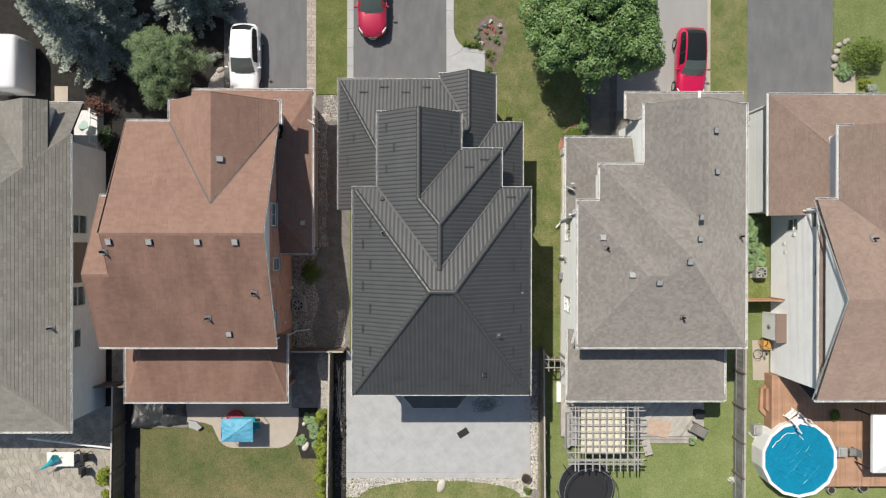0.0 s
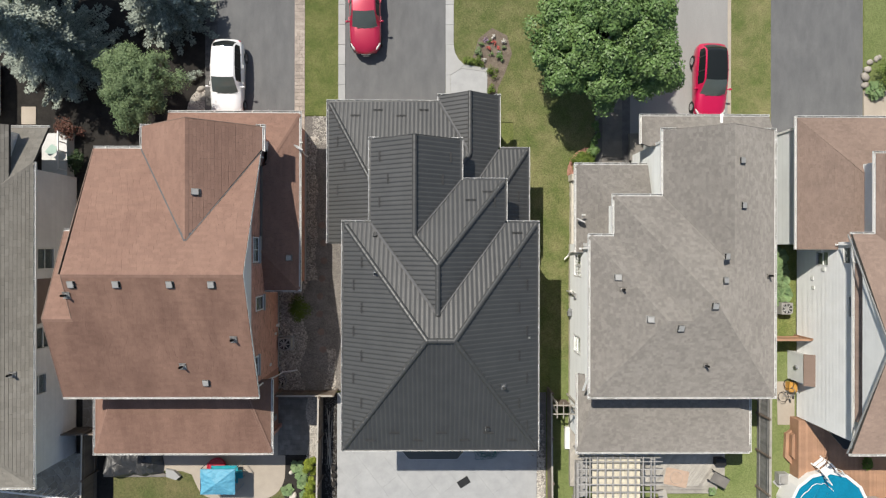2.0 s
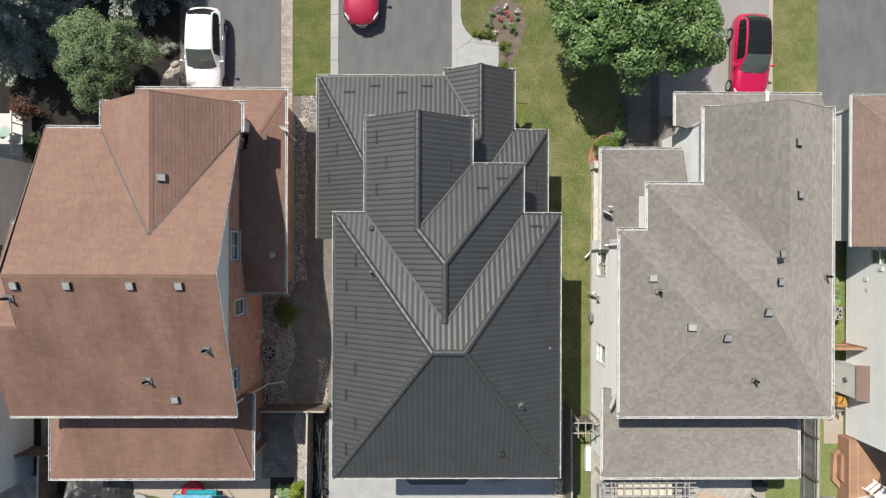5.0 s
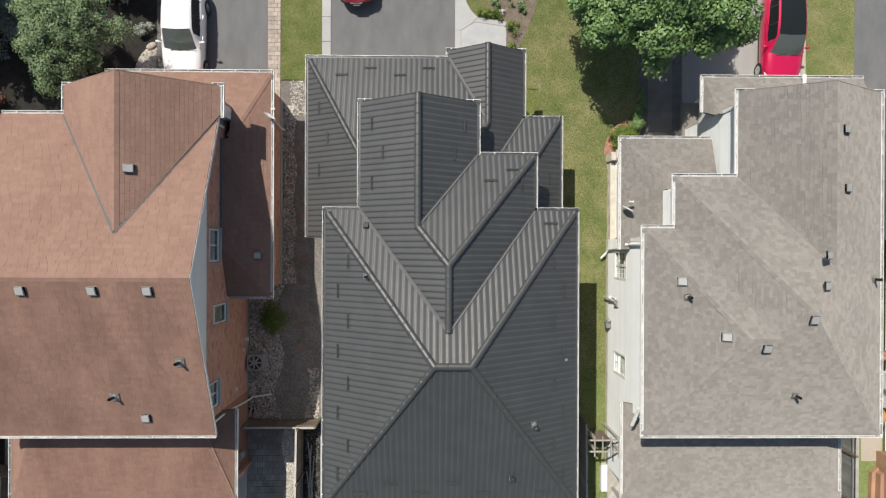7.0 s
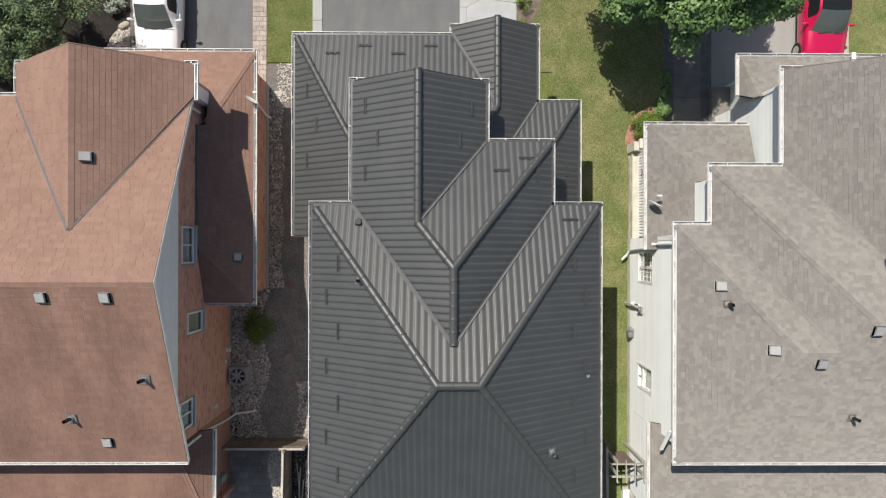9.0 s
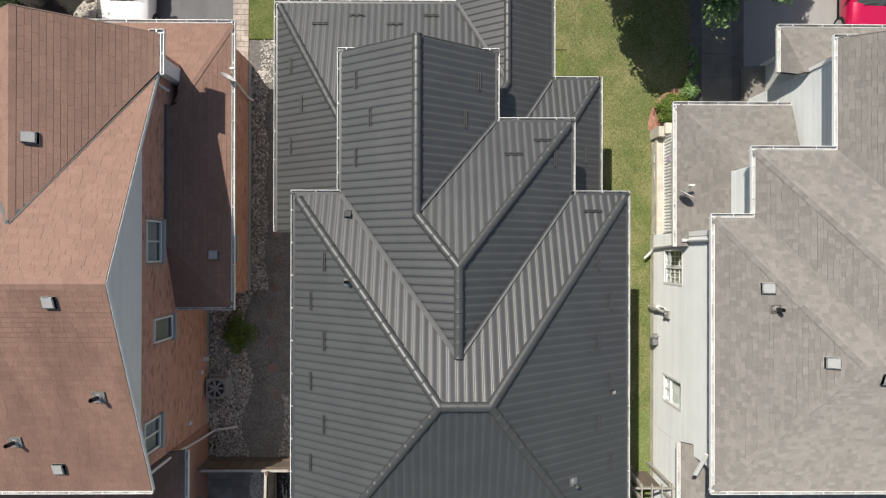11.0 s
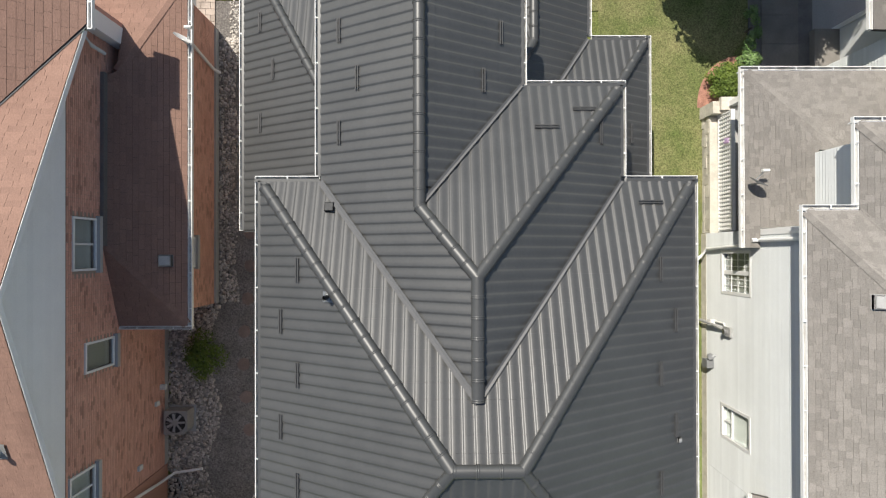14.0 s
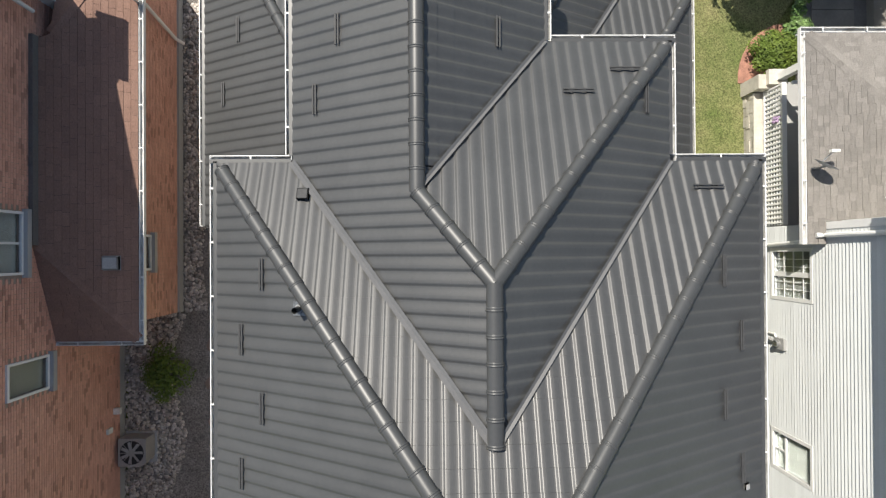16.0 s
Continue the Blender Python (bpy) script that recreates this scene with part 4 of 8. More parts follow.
low = [
    Slope("+x", -6.01, ZL, SX, [(-6.01, 10.5), (-3.59, 6.1), (-3.2, 5.4), (-3.2, 3.5), (-4.6, 3.5), (-4.6, 2.9), (-6.01, 2.9)]),
    Slope("-y", 10.5, ZL, SG, [(-6.01, 10.5), (-0.05, 10.5), (1.54, 7.6), (0.72, 6.1), (-3.59, 6.1)]),
    Slope("+x", -0.05, ZL, SX, [(-0.05, 10.84), (1.54, 10.84), (1.54, 7.6), (-0.05, 10.5)]),
    Slope("-x", 3.13, ZL, SX, [(3.13, 10.84), (1.54, 10.84), (1.54, 7.6), (0.72, 6.1), (0.72, 5.5), (1.48, 5.5), (3.13, 7.98)]),
    Slope("-y", 7.98, ZL, 0.40, [(3.13, 7.98), (4.72, 7.98), (3.07, 5.5), (1.48, 5.5)]),
    Slope("-x", 4.72, ZL, SX, [(4.72, 7.98), (4.72, 3.5), (2.85, 3.5), (2.85, 5.17)]),
]
metal_roof(H, main + low, M_METAL)
CAPL = 0.37
CAP = cap_mesh("ridge_cap", M_CAP, CAPL, 0.122)
CAPT = cap_mesh("ridge_cap_slim", M_CAP, CAPL, 0.112)
LF = 0.035
for a, b, me in (
    ((-4.70, -7.18, ZE), (-0.62, -1.55, RZ), CAPT), ((4.70, -7.18, ZE), (0.62, -1.55, RZ), CAPT),
    ((-4.66, 3.74, ZE + 0.05), (-0.62, -1.55, RZ), CAP), ((4.66, 3.74, ZE + 0.05), (0.62, -1.55, RZ), CAP),
    ((-0.62, -1.55, RZ), (0.62, -1.55, RZ), CAP),
    ((3.08, 5.87, ZE + 0.05), (*VJ, WZ), CAP), ((*GB, GZ), (*VJ, WZ), CAP), ((*VEND, WZ), (*VJ, WZ), CAP),
    ((-1.235, 8.0, GZ), (*GB, GZ), CAP),
    ((-5.92, 10.36, ZL + 0.04), (-3.62, 6.15, ZL + SX * 2.39), CAPT), ((1.54, 10.86, ZL + 0.954), (1.54, 7.6, ZL + 0.954), CAPT),
    ((1.54, 7.6, ZL + 0.954), (0.90, 6.43, ZL + 1.34), CAPT), ((4.63, 7.85, ZL + 0.05), (3.1, 5.55, ZL + 0.97), CAPT),
):
    ridge_run(H, me, CAPL, a, b, LF)
for a, b, w in (((-3.45, 3.88, ZE), (*VEND, WZ), 0.13), ((3.18, 3.88, ZE), (*VEND, WZ), 0.09), ((0.98, 5.99, ZE), (*GB, GZ), 0.09),
                ((-0.05, 10.5, ZL), (1.54, 7.6, ZL + 0.954), 0.14), ((3.13, 7.98, ZL), (1.48, 5.5, ZL + 0.99), 0.10)):
    valley_strip(H, a, b, w, 0.088)
# gutters and fascias
for p, q, o, z in (
    ((-4.78, -7.28), (4.78, -7.28), (0, -1), ZE), ((-4.79, -7.38), (-4.79, 3.90), (-1, 0), ZE), ((4.79, -7.38), (4.79, 3.90), (1, 0), ZE),
    ((-4.895, 3.90), (-3.47, 3.90), (0, 1), ZE), ((3.30, 3.90), (4.895, 3.90), (0, 1), ZE),
    ((-3.47, 4.0), (-3.47, 8.0), (-1, 0), ZE), ((3.20, 4.0), (3.20, 6.01), (1, 0), ZE), ((1.10, 6.01), (3.305, 6.01), (0, 1), ZE),
    ((1.0, 6.01), (1.0, 8.0), (1, 0), ZE), ((-3.57, 8.01), (-3.05, 8.01), (0, 1), ZE), ((0.55, 8.01), (1.1, 8.01), (0, 1), ZE),
    ((-6.03, 2.9), (-6.03, 10.52), (-1, 0), ZL), ((-6.135, 10.52), (-0.07, 10.52), (0, 1), ZL), ((-0.07, 10.63), (-0.07, 10.86), (-1, 0), ZL),
    ((3.15, 8.1), (3.15, 10.86), (1, 0), ZL), ((3.25, 8.0), (4.74, 8.0), (0, 1), ZL), ((4.74, 3.9), (4.74, 8.1), (1, 0), ZL),
    ((-0.17, 10.87), (0.3, 10.87), (0, 1), ZL), ((2.9, 10.87), (3.25, 10.87), (0, 1), ZL),
):
    gutter(H, p, q, o, z + 0.005, drip=M_CAP)
    fascia(H, p, q, o, z)
for p, q, o in (((-3.45, 8.0, ZE), (-1.235, 8.0, GZ), (0, 1)), ((-1.235, 8.0, GZ), (0.98, 8.0, ZE), (0, 1)),
                ((-0.05, 10.86, ZL), (1.54, 10.86, ZL + 0.954), (0, 1)), ((1.54, 10.86, ZL + 0.954), (3.13, 10.86, ZL), (0, 1)), ((-6.01, 2.89, ZL), (-4.6, 2.89, ZL + 0.84), (0, -1))):
    barge(H, p, q, o, M_CAP)
# walls
for ax, c, a0, a1, z0, z1, o in (
    ("x", -4.45, -6.9, 3.55, 0, 5.8, -1), ("x", 4.45, -6.9, 3.55, 0, 5.8, 1), ("y", -6.9, -4.45, 4.45, 0, 5.8, -1),
    ("y", 3.55, -4.45, -3.13, 0, 5.8, 1), ("y", 3.55, 2.87, 4.45, 0, 5.8, 1), ("x", -3.13, 3.55, 7.62, 0, 5.8, -1), ("x", 2.87, 3.55, 5.66, 0, 5.8, 1),
    ("y", 5.66, 0.66, 2.87, 0, 5.8, 1), ("x", 0.66, 5.66, 7.62, 0, 5.8, 1), ("y", 7.62, -3.13, 0.66, 0, 5.8, 1),
    ("x", -5.7, 3.1, 10.2, 0, 3.25, -1), ("y", 10.2, -5.7, 0.2, 0, 3.25, 1), ("x", 2.85, 7.7, 10.5, 0, 3.25, 1), ("y", 10.5, 0.3, 2.85, 2.5, 3.25, 1), ("y", 7.7, 2.85, 4.4, 0, 3.25, 1), ("x", 4.4, 3.55, 7.7, 0, 3.25, 1), ("y", 3.1, -5.7, -4.45, 0, 3.38, -1),
):
    wall(H, ax, c, a0, a1, z0, z1, o, M_BRICKTAN)
# rear bay window with its own low roof
BAY = [(-3.4, -6.92), (-1.69, -8.95), (0.95, -8.95), (2.65, -6.92)]
part("bay_wall", Soup().prism([(-2.9, -6.91), (-1.5, -8.6), (0.75, -8.6), (2.15, -6.91)], 0, 2.8).get(), M_BRICKTAN, H)
bs = Soup()
top = [(-2.6, -6.92, 3.35), (-1.35, -7.5, 3.35), (0.6, -7.5, 3.35), (1.9, -6.92, 3.35)]
for i in range(3):
    (x0, y0), (x1, y1) = BAY[i], BAY[i + 1]
    bs.face([(x0, y0, 2.85), (x1, y1, 2.85), top[i + 1], top[i]])
bs.face([top[3], top[2], top[1], top[0]])
bs.prism(BAY, 2.75, 2.845)
part("bay_roof", bs.get(), M_METAL, H)
tb = Soup()
for i in range(3):
    tb.bar((*BAY[i], 2.82), (*BAY[i + 1], 2.82), 0.035, 0.05)
part("bay_gutter", tb.get(), M_TRIM, H)


def snow_guard(house, sl, u, v, w=0.52):
    """A short snow rail: two bars on little brackets, parallel to the eave."""
    s = Soup()
    P = lambda a, b, h: Vector(sl.at(a, b, h))
    for h, dv in ((0.070, 0.0), (0.072, 0.05)):
        s.bar(P(u - w / 2, v + dv, h), P(u + w / 2, v + dv, h), 0.024, 0.022)
    for f in (-0.32, 0.32):
        s.bar(P(u + f * w, v - 0.01, 0.045), P(u + f * w, v + 0.07, 0.05), 0.02, 0.010)
        s.bar(P(u + f * w, v, 0.03), P(u + f * w, v + 0.045, 0.070), 0.016, 0.012)
    part("snow_guard", s.get(), M_GUARD, house, "small charcoal snow rail")


sS, sWm, sEm, sNm, sWw, sEg, sNw, sEw = main
lW, lN, lPW, lPE, lSN, lSE = low
for i, y in enumerate((-6.0, -4.85, -3.7, -2.55, -1.4, -0.25, 0.85, 1.95)):
    snow_guard(H, sWm, y, 0.5 + 0.42 * (i % 2))
    snow_guard(H, sEm, y, 0.5 + 0.42 * (i % 2))
for i in range(7):
    snow_guard(H, sS, -3.4 + i * 1.15, 0.45 + 0.42 * (i % 2))
for y, v in ((7.1, 0.42), (6.0, 0.85), (4.9, 0.42)):
    snow_guard(H, sWw, y, v)
for y, v in ((7.05, 0.45), (5.95, 0.85)):
    snow_guard(H, sEg, y, v)
for x, v in ((1.45, 0.98), (2.3, 0.55)):
    snow_guard(H, sNw, x, v)
snow_guard(H, sEw, 4.9, 0.5)
snow_guard(H, sNm, 3.75, 0.45)
for y, v in ((8.3, 0.5), (7.0, 0.9), (5.7, 0.5)):
    snow_guard(H, lW, y, v)
for x, v in ((-4.55, 0.75), (-3.35, 0.42), (-2.1, 0.75), (-0.9, 0.42)):
    snow_guard(H, lN, x, v)
snow_guard(H, lSE, 5.4, 0.5)


def pipe_vent(house, sl, x, y, r=0.055, h=0.32, base=0.30, pipe=None, sheet=None):
    """A pipe through the roof with a square flashing."""
    z = sl.height(x, y)
    s = Soup()
    u, v = sl.uv(x, y)
    b = base / 2
    q = [sl.at(u - b, v - b, 0.06), sl.at(u + b, v - b, 0.06), sl.at(u + b, v + b, 0.05), sl.at(u - b, v + b, 0.05)]
    s.face(q)
    s.face(q[::-1])
    s.tube([(x, y, z), (x, y, z + 0.12)], r * 1.7, 10, r1=r * 1.2)
    fl = part("vent_flashing", s.get(), sheet or M_GALV, house)
    p = Soup()
    p.tube([(x, y, z + 0.05), (x, y, z + h)], r, 10, close=False)
    p.tube([(x, y, z + h), (x, y, z + 0.06)], r * 0.8, 10, close=False)
    part("vent_pipe", p.get(), pipe or M_BLACK, fl)


def box_vent(house, sl, x, y, w=0.36, h=0.20, material=None):
    """A square louvred roof vent with a sloped hood."""
    u, v = sl.uv(x, y)
    s = Soup()
    b, t = w / 2, w * 0.41
    lo = [sl.at(u - b, v - b, 0.02), sl.at(u + b, v - b, 0.02), sl.at(u + b, v + b, 0.02), sl.at(u - b, v + b, 0.02)]
    hi = [sl.at(u - t, v - t, h * 0.85), sl.at(u + t, v - t, h * 0.85), sl.at(u + t, v + t, h * 0.85), sl.at(u - t, v + t, h * 0.85)]
    mi = [(p[0], p[1], p[2] + h * 0.55) for p in lo]
    for a, c in ((lo, mi), (mi, hi)):
        for i in range(4):
            j = (i + 1) % 4
            f = [a[i], a[j], c[j], c[i]]
            s.face(f)
            s.face(f[::-1])
    s.face(sl.up([(u - t, v - t, h * 0.85), (u + t, v - t, h * 0.85), (u + t, v + t, h * 0.85), (u - t, v + t, h * 0.85)]))
    hood = part("roof_vent", s.get(), material or M_VENT, house, "grey square roof vent")
    f = Soup()
    k = b + 0.014
    f.face(sl.up([(u - k, v - k, 0.026), (u + k, v - k, 0.026), (u + k, v + k, 0.024), (u - k, v + k, 0.024)]))
    part("vent_flange", f.get(), M_VENT, hood)


pipe_vent(H, sWm, -3.10, 1.42, 0.05, 0.34, 0.22, M_CAP, M_GALV)
pipe_vent(H, sEm, 3.0, -3.95, 0.07, 0.36, 0.26, M_GALV, M_GALV)
box_vent(H, sNm, -3.2, 3.3, 0.20, 0.16, M_GUARD)
box_vent(H, sS, 2.3, -6.15, 0.20, 0.14, M_CAP)
box_vent(H, sEm, 4.35, -1.75, 0.10, 0.10, M_VENT)

# ---- left house: brick with red-brown shingles ----
L = thing("house", (-13.4, 0, 0), "orange brick house with red-brown shingle roof", "house")
LZ, LS, LN = 5.52, 0.386, 0.427
LRZ = LZ + LS * 6.22
l_s = Slope("+y", -4.82, LZ, LS, [(-18.75, -4.82), (-9.07, -4.82), (-9.07, 1.40), (-17.35, 1.40), (-17.35, -0.74), (-18.75, -0.74)])
l_n = Slope("-y", 7.62, LRZ - LN * 6.22, LN, [(-17.45, 7.62), (-15.05, 7.62), (-12.0, 2.96), (-9.07, 7.48), (-9.07, 1.40), (-17.35, 1.40)])
LNZ = LRZ - LN * 6.22
l_w = Slope("-y", 3.45, 5.50, 0.380, [(-18.75, 3.45), (-17.36, 3.45), (-17.36, -0.74), (-18.75, -0.74)])
LGZ = LRZ - LN * 1.56
l_gw = Slope("+x", -15.02, LNZ + 0.06, (LGZ - LNZ - 0.06) / 3.02, [(-15.02, 8.72), (-12.0, 8.72), (-12.0, 2.96), (-15.02, 7.62)])
l_ge = Slope("-x", -8.98, LNZ + 0.06, (LGZ - LNZ - 0.06) / 3.02, [(-8.98, 8.72), (-12.0, 8.72), (-12.0, 2.96), (-8.98, 7.62)])
l_fn = Slope("-y", 10.0, 2.90, 0.2164, [(-14.85, 10.0), (-7.72, 10.0), (-9.3, 7.08), (-9.3, 8.35), (-14.85, 8.35)])
l_fe = Slope("-x", -7.72, 2.90, 0.40, [(-7.72, 10.0), (-7.72, 0.32), (-9.6, 2.472), (-9.6, 6.9), (-9.3, 7.08)])
l_fs = Slope("+y", 0.32, 2.90, 0.349, [(-9.6, 0.32), (-7.72, 0.32), (-9.6, 2.472)])
l_rs = Slope("+y", -8.46, 3.20, 0.20, [(-18.57, -8.46), (-9.14, -8.46), (-10.5, -4.45), (-17.05, -4.45)])
l_re = Slope("-x", -9.14, 3.20, 0.590, [(-9.14, -8.46), (-9.14, -4.46), (-10.5, -4.46)])
l_rw = Slope("+x", -18.57, 3.20, 0.528, [(-18.57, -8.46), (-17.05, -4.45), (-18.57, -4.45)])
shingle_roof(L, [l_n, l_w, l_gw, l_ge, l_fn, l_fe, l_fs], M_RED, (-8.2, 2.5), "red-brown asphalt shingle slope", 21, wide=0.34, deep=0.137, lap=0.006, gap=0.0026)
shingle_roof(L, [l_s, l_rs, l_re, l_rw], M_REDREAR, (-9.2, -4), "red-brown asphalt shingle slope with rain streaks, its tone darkened for shade", 26, keep=0, wide=0.34, deep=0.137, lap=0.008, gap=0.0015)
for a, b, f in (((-17.35, 1.40, LRZ), (-9.07, 1.40, LRZ), 0.4), ((-12.0, 8.72, LGZ), (-12.0, 2.96, LGZ), 0.62), ((-18.75, -0.74, LZ + LS * 4.08), (-17.35, -0.74, LZ + LS * 4.08), 0.38),
                ((-7.74, 9.97, 2.905), (-9.28, 7.12, 3.525), 0.25), ((-7.74, 0.35, 2.905), (-9.55, 2.42, 3.63), 0.25), ((-9.16, -8.44, 3.20), (-10.5, -4.6, 3.97), 0.2), ((-18.55, -8.44, 3.20), (-17.05, -4.6, 3.97), 0.2)):
    cap_shingles(L, a, b, f, M_RED)
for a, b in (((-15.05, 7.62, LNZ), (-12.0, 2.96, LGZ)), ((-9.0, 7.59, LNZ + 0.01), (-12.0, 2.96, LGZ))):
    valley_strip(L, a, b, 0.11, 0.018)
for p, q, o, z in (
    ((-18.77, -4.84), (-9.05, -4.84), (0, -1), LZ), ((-17.45, 7.64), (-15.05, 7.64), (0, 1), LNZ), ((-15.04, 7.75), (-15.04, 8.74), (-1, 0), LNZ), ((-8.95, 7.5), (-8.95, 8.74), (1, 0), LNZ + 0.06),
    ((-15.14, 8.75), (-14.6, 8.75), (0, 1), LNZ), ((-9.3, 8.75), (-8.84, 8.75), (0, 1), LNZ + 0.06), ((-14.85, 10.02), (-7.70, 10.02), (0, 1), 2.90), ((-7.70, 0.30), (-7.70, 10.12), (1, 0), 2.90), ((-9.58, 0.30), (-7.60, 0.30), (0, -1), 2.90),
    ((-18.59, -8.48), (-9.12, -8.48), (0, -1), 3.20), ((-9.12, -8.55), (-9.12, -4.47), (1, 0), 3.20), ((-18.59, -8.55), (-18.59, -4.45), (-1, 0), 3.20), ((-18.77, 3.47), (-17.38, 3.47), (0, 1), 5.50),
):
    gutter(L, p, q, o, z + 0.005, w=0.075 if o[1] < 0 else 0.105)
    fascia(L, p, q, o, z, 0.15)
GT = LZ + LS * 6.22
for p, q, o in (((-9.05, -4.82, LZ), (-9.05, 1.40, GT), (1, 0)), ((-9.05, 1.40, GT), (-9.05, 7.48, LNZ + 0.06), (1, 0)), ((-18.77, -4.82, LZ), (-18.77, -0.74, LZ + LS * 4.08), (-1, 0)), ((-18.77, -0.74, LZ + LS * 4.08), (-18.77, 3.45, 5.5), (-1, 0)),
                ((-17.37, -0.74, LZ + LS * 4.08), (-17.37, 1.40, GT), (-1, 0)), ((-17.47, 1.40, GT), (-17.47, 7.62, LNZ), (-1, 0)), ((-15.02, 8.74, LNZ), (-12.0, 8.74, LGZ), (0, 1)), ((-12.0, 8.74, LGZ), (-8.98, 8.74, LNZ), (0, 1))):
    barge(L, p, q, o, M_SIDING_G if o[0] > 0 else M_VERGE, 0.14, 0.008 if o[0] > 0 else 0.03)
# east wall: brick below, grey siding in the gable
OP = [(-3.98, -3.08, 4.05, 4.95), (-0.63, 0.03, 3.22, 4.36), (1.93, 3.14, 4.02, 4.84)]
XL = -9.60
wl = wall(L, "x", XL, -4.45, 7.86, 0, 5.26, 1, M_MORTAR, OP, label="weathered orange-red brick wall")
bricks(wl, "x", XL, -4.45, 7.86, 0.30, 5.16, 1, M_BRICK, (-1.5, 3.5), [*OP, (0.75, 7.86, 0, 2.8)], 31)
part("foundation", box(XL - 0.1, XL + 0.010, -4.45, 0.6, 0, 0.28), M_CONC, L)
for i, o in enumerate(OP):
    window(L, "x", XL, *o, 1, "mullion" if i != 1 else "none", M_CONC, 0, M_BLIND if i != 1 else M_BEIGECAN, trim=0.055, label="white sash window with a pale stone sill")
gb = Soup()
n = 28
for i in range(n):
    z0, z1 = 5.16 + i * 0.095, 5.16 + (i + 1) * 0.095
    def span(z):
        return -4.45 + max(0, (z - 5.66)) / LS, min(7.4, 7.62 - (z - LNZ - 0.02) / LN)
    a, b = span(z1 + 0.06)
    if b - a > 0.2:
        f, g = XL + 0.03, XL + 0.012
        gb.face([(f, a, z0), (f, b, z0), (g, b, z1), (g, a, z1)])
        gb.face([(XL - 0.12, a, z0), (XL - 0.12, b, z0), (f, b, z0), (f, a, z0)])
part("gable_siding", gb.get(), M_SIDING_G, L, "plain grey siding in the gable")
gbk = Soup()
gbk.face([(XL + 0.006, -4.4, 5.27), (XL + 0.006, 7.35, 5.27), (XL + 0.006, 7.35, 5.30), (XL + 0.006, 1.40, 7.83), (XL + 0.006, -4.4, 5.58)])
part("gable_backing", gbk.get(), M_SIDING_G, L)
# other walls
for ax, c, a0, a1, z0, z1, o in (("y", -4.45, -18.3, XL - 0.19, 0, 5.4, -1), ("x", -18.3, -4.25, 3.0, 0, 5.4, -1), ("x", -17.0, 3.0, 7.2, 0, 5.2, -1), ("y", 7.2, -17.0, -14.7, 0, 5.1, 1), ("y", 8.45, -14.7, -9.3, 0, 5.1, 1), ("x", -14.7, 7.2, 8.45, 0, 5.1, -1),
                                  ("y", 9.6, -14.5, -8.22, 0, 2.8, 1), ("y", -8.0, -18.2, -9.4, 0, 3.1, -1), ("x", -9.62, -7.98, -4.5, 0, 3.1, 1), ("x", -18.2, -7.98, -4.5, 0, 3.1, -1), ("y", 3.0, -18.3, -17.0, 0, 5.3, 1)):
    # Unseen west walls take the tan so that their bounced light stays neutral.
    wall(L, ax, c, a0, a1, z0, z1, o, M_BRICKTAN if o < 0 and ax == "x" else M_BRICK)
XW, OPW = -8.03, [(1.95, 2.72, 1.84, 2.55)]
wing = wall(L, "x", XW, 0.7, 9.6, 0, 2.8, 1, M_MORTAR, OPW, label="sunlit orange brick wall of the low wing")
bricks(wing, "x", XW, 0.7, 9.6, 0.3, 2.79, 1, M_BRICK, (2, 2), OPW, 32, 250)
part("foundation", box(XW - 0.10, XW + 0.06, 0.7, 9.5, 0, 0.28), M_CONC, L)
window(L, "x", XW, *OPW[0], 1, "sash", M_CONC, 0, M_BLIND, trim=0.055)
wall(L, "y", 0.7, XL + 0.02, XW - 0.19, 0, 2.8, -1, M_BRICK)
part("wall_flashing", box(XL + 0.02, XL + 0.11, 2.5, 7.0, 3.60, 3.78), M_DARKFLASH, L)
part("bay_box", box(XL - 0.1, -9.28, 7.86, 8.32, 3.0, 5.2), M_SIDING_G, L)
dp = Soup().tube([(-9.0, 7.6, 5.2), (-9.3, 7.55, 4.95), (-9.42, 7.45, 4.4), (-9.36, 7.4, 3.95)], 0.045, 8)
part("downspout", dp.get(), M_SIDING, L)
part("downspout", Soup().tube([(-9.50, -4.62, 5.2), (-9.52, -4.62, 3.0), (-9.52, -4.85, 0.6), (-9.3, -4.72, 0.25), (-8.45, -4.62, 0.15)], 0.045, 8).get(), M_SIDING_F, L)
part("downspout", Soup().tube([(-7.64, 8.33, 2.80), (-7.85, 8.3, 2.6), (-7.95, 8.12, 0.5), (-7.82, 8.06, 0.3)], 0.045, 8).get(), M_SIDING_F, L)
for x, y in ((-16.95, 0.92), (-14.9, 0.92), (-12.45, 0.92), (-10.55, 0.92), (-11.55, -4.05)):
    box_vent(L, l_s, x, y, 0.32, 0.17)
box_vent(L, l_ge, -11.58, 5.27, 0.31, 0.17)
box_vent(L, l_fe, -8.2, 2.1, 0.30, 0.16)
for x, y in ((-17.3, 0.42), (-9.9, -1.75), (-12.55, -3.15)):
    pipe_vent(L, l_s, x, y, 0.06, 0.42, 0.34, M_BLACK, M_VENT)

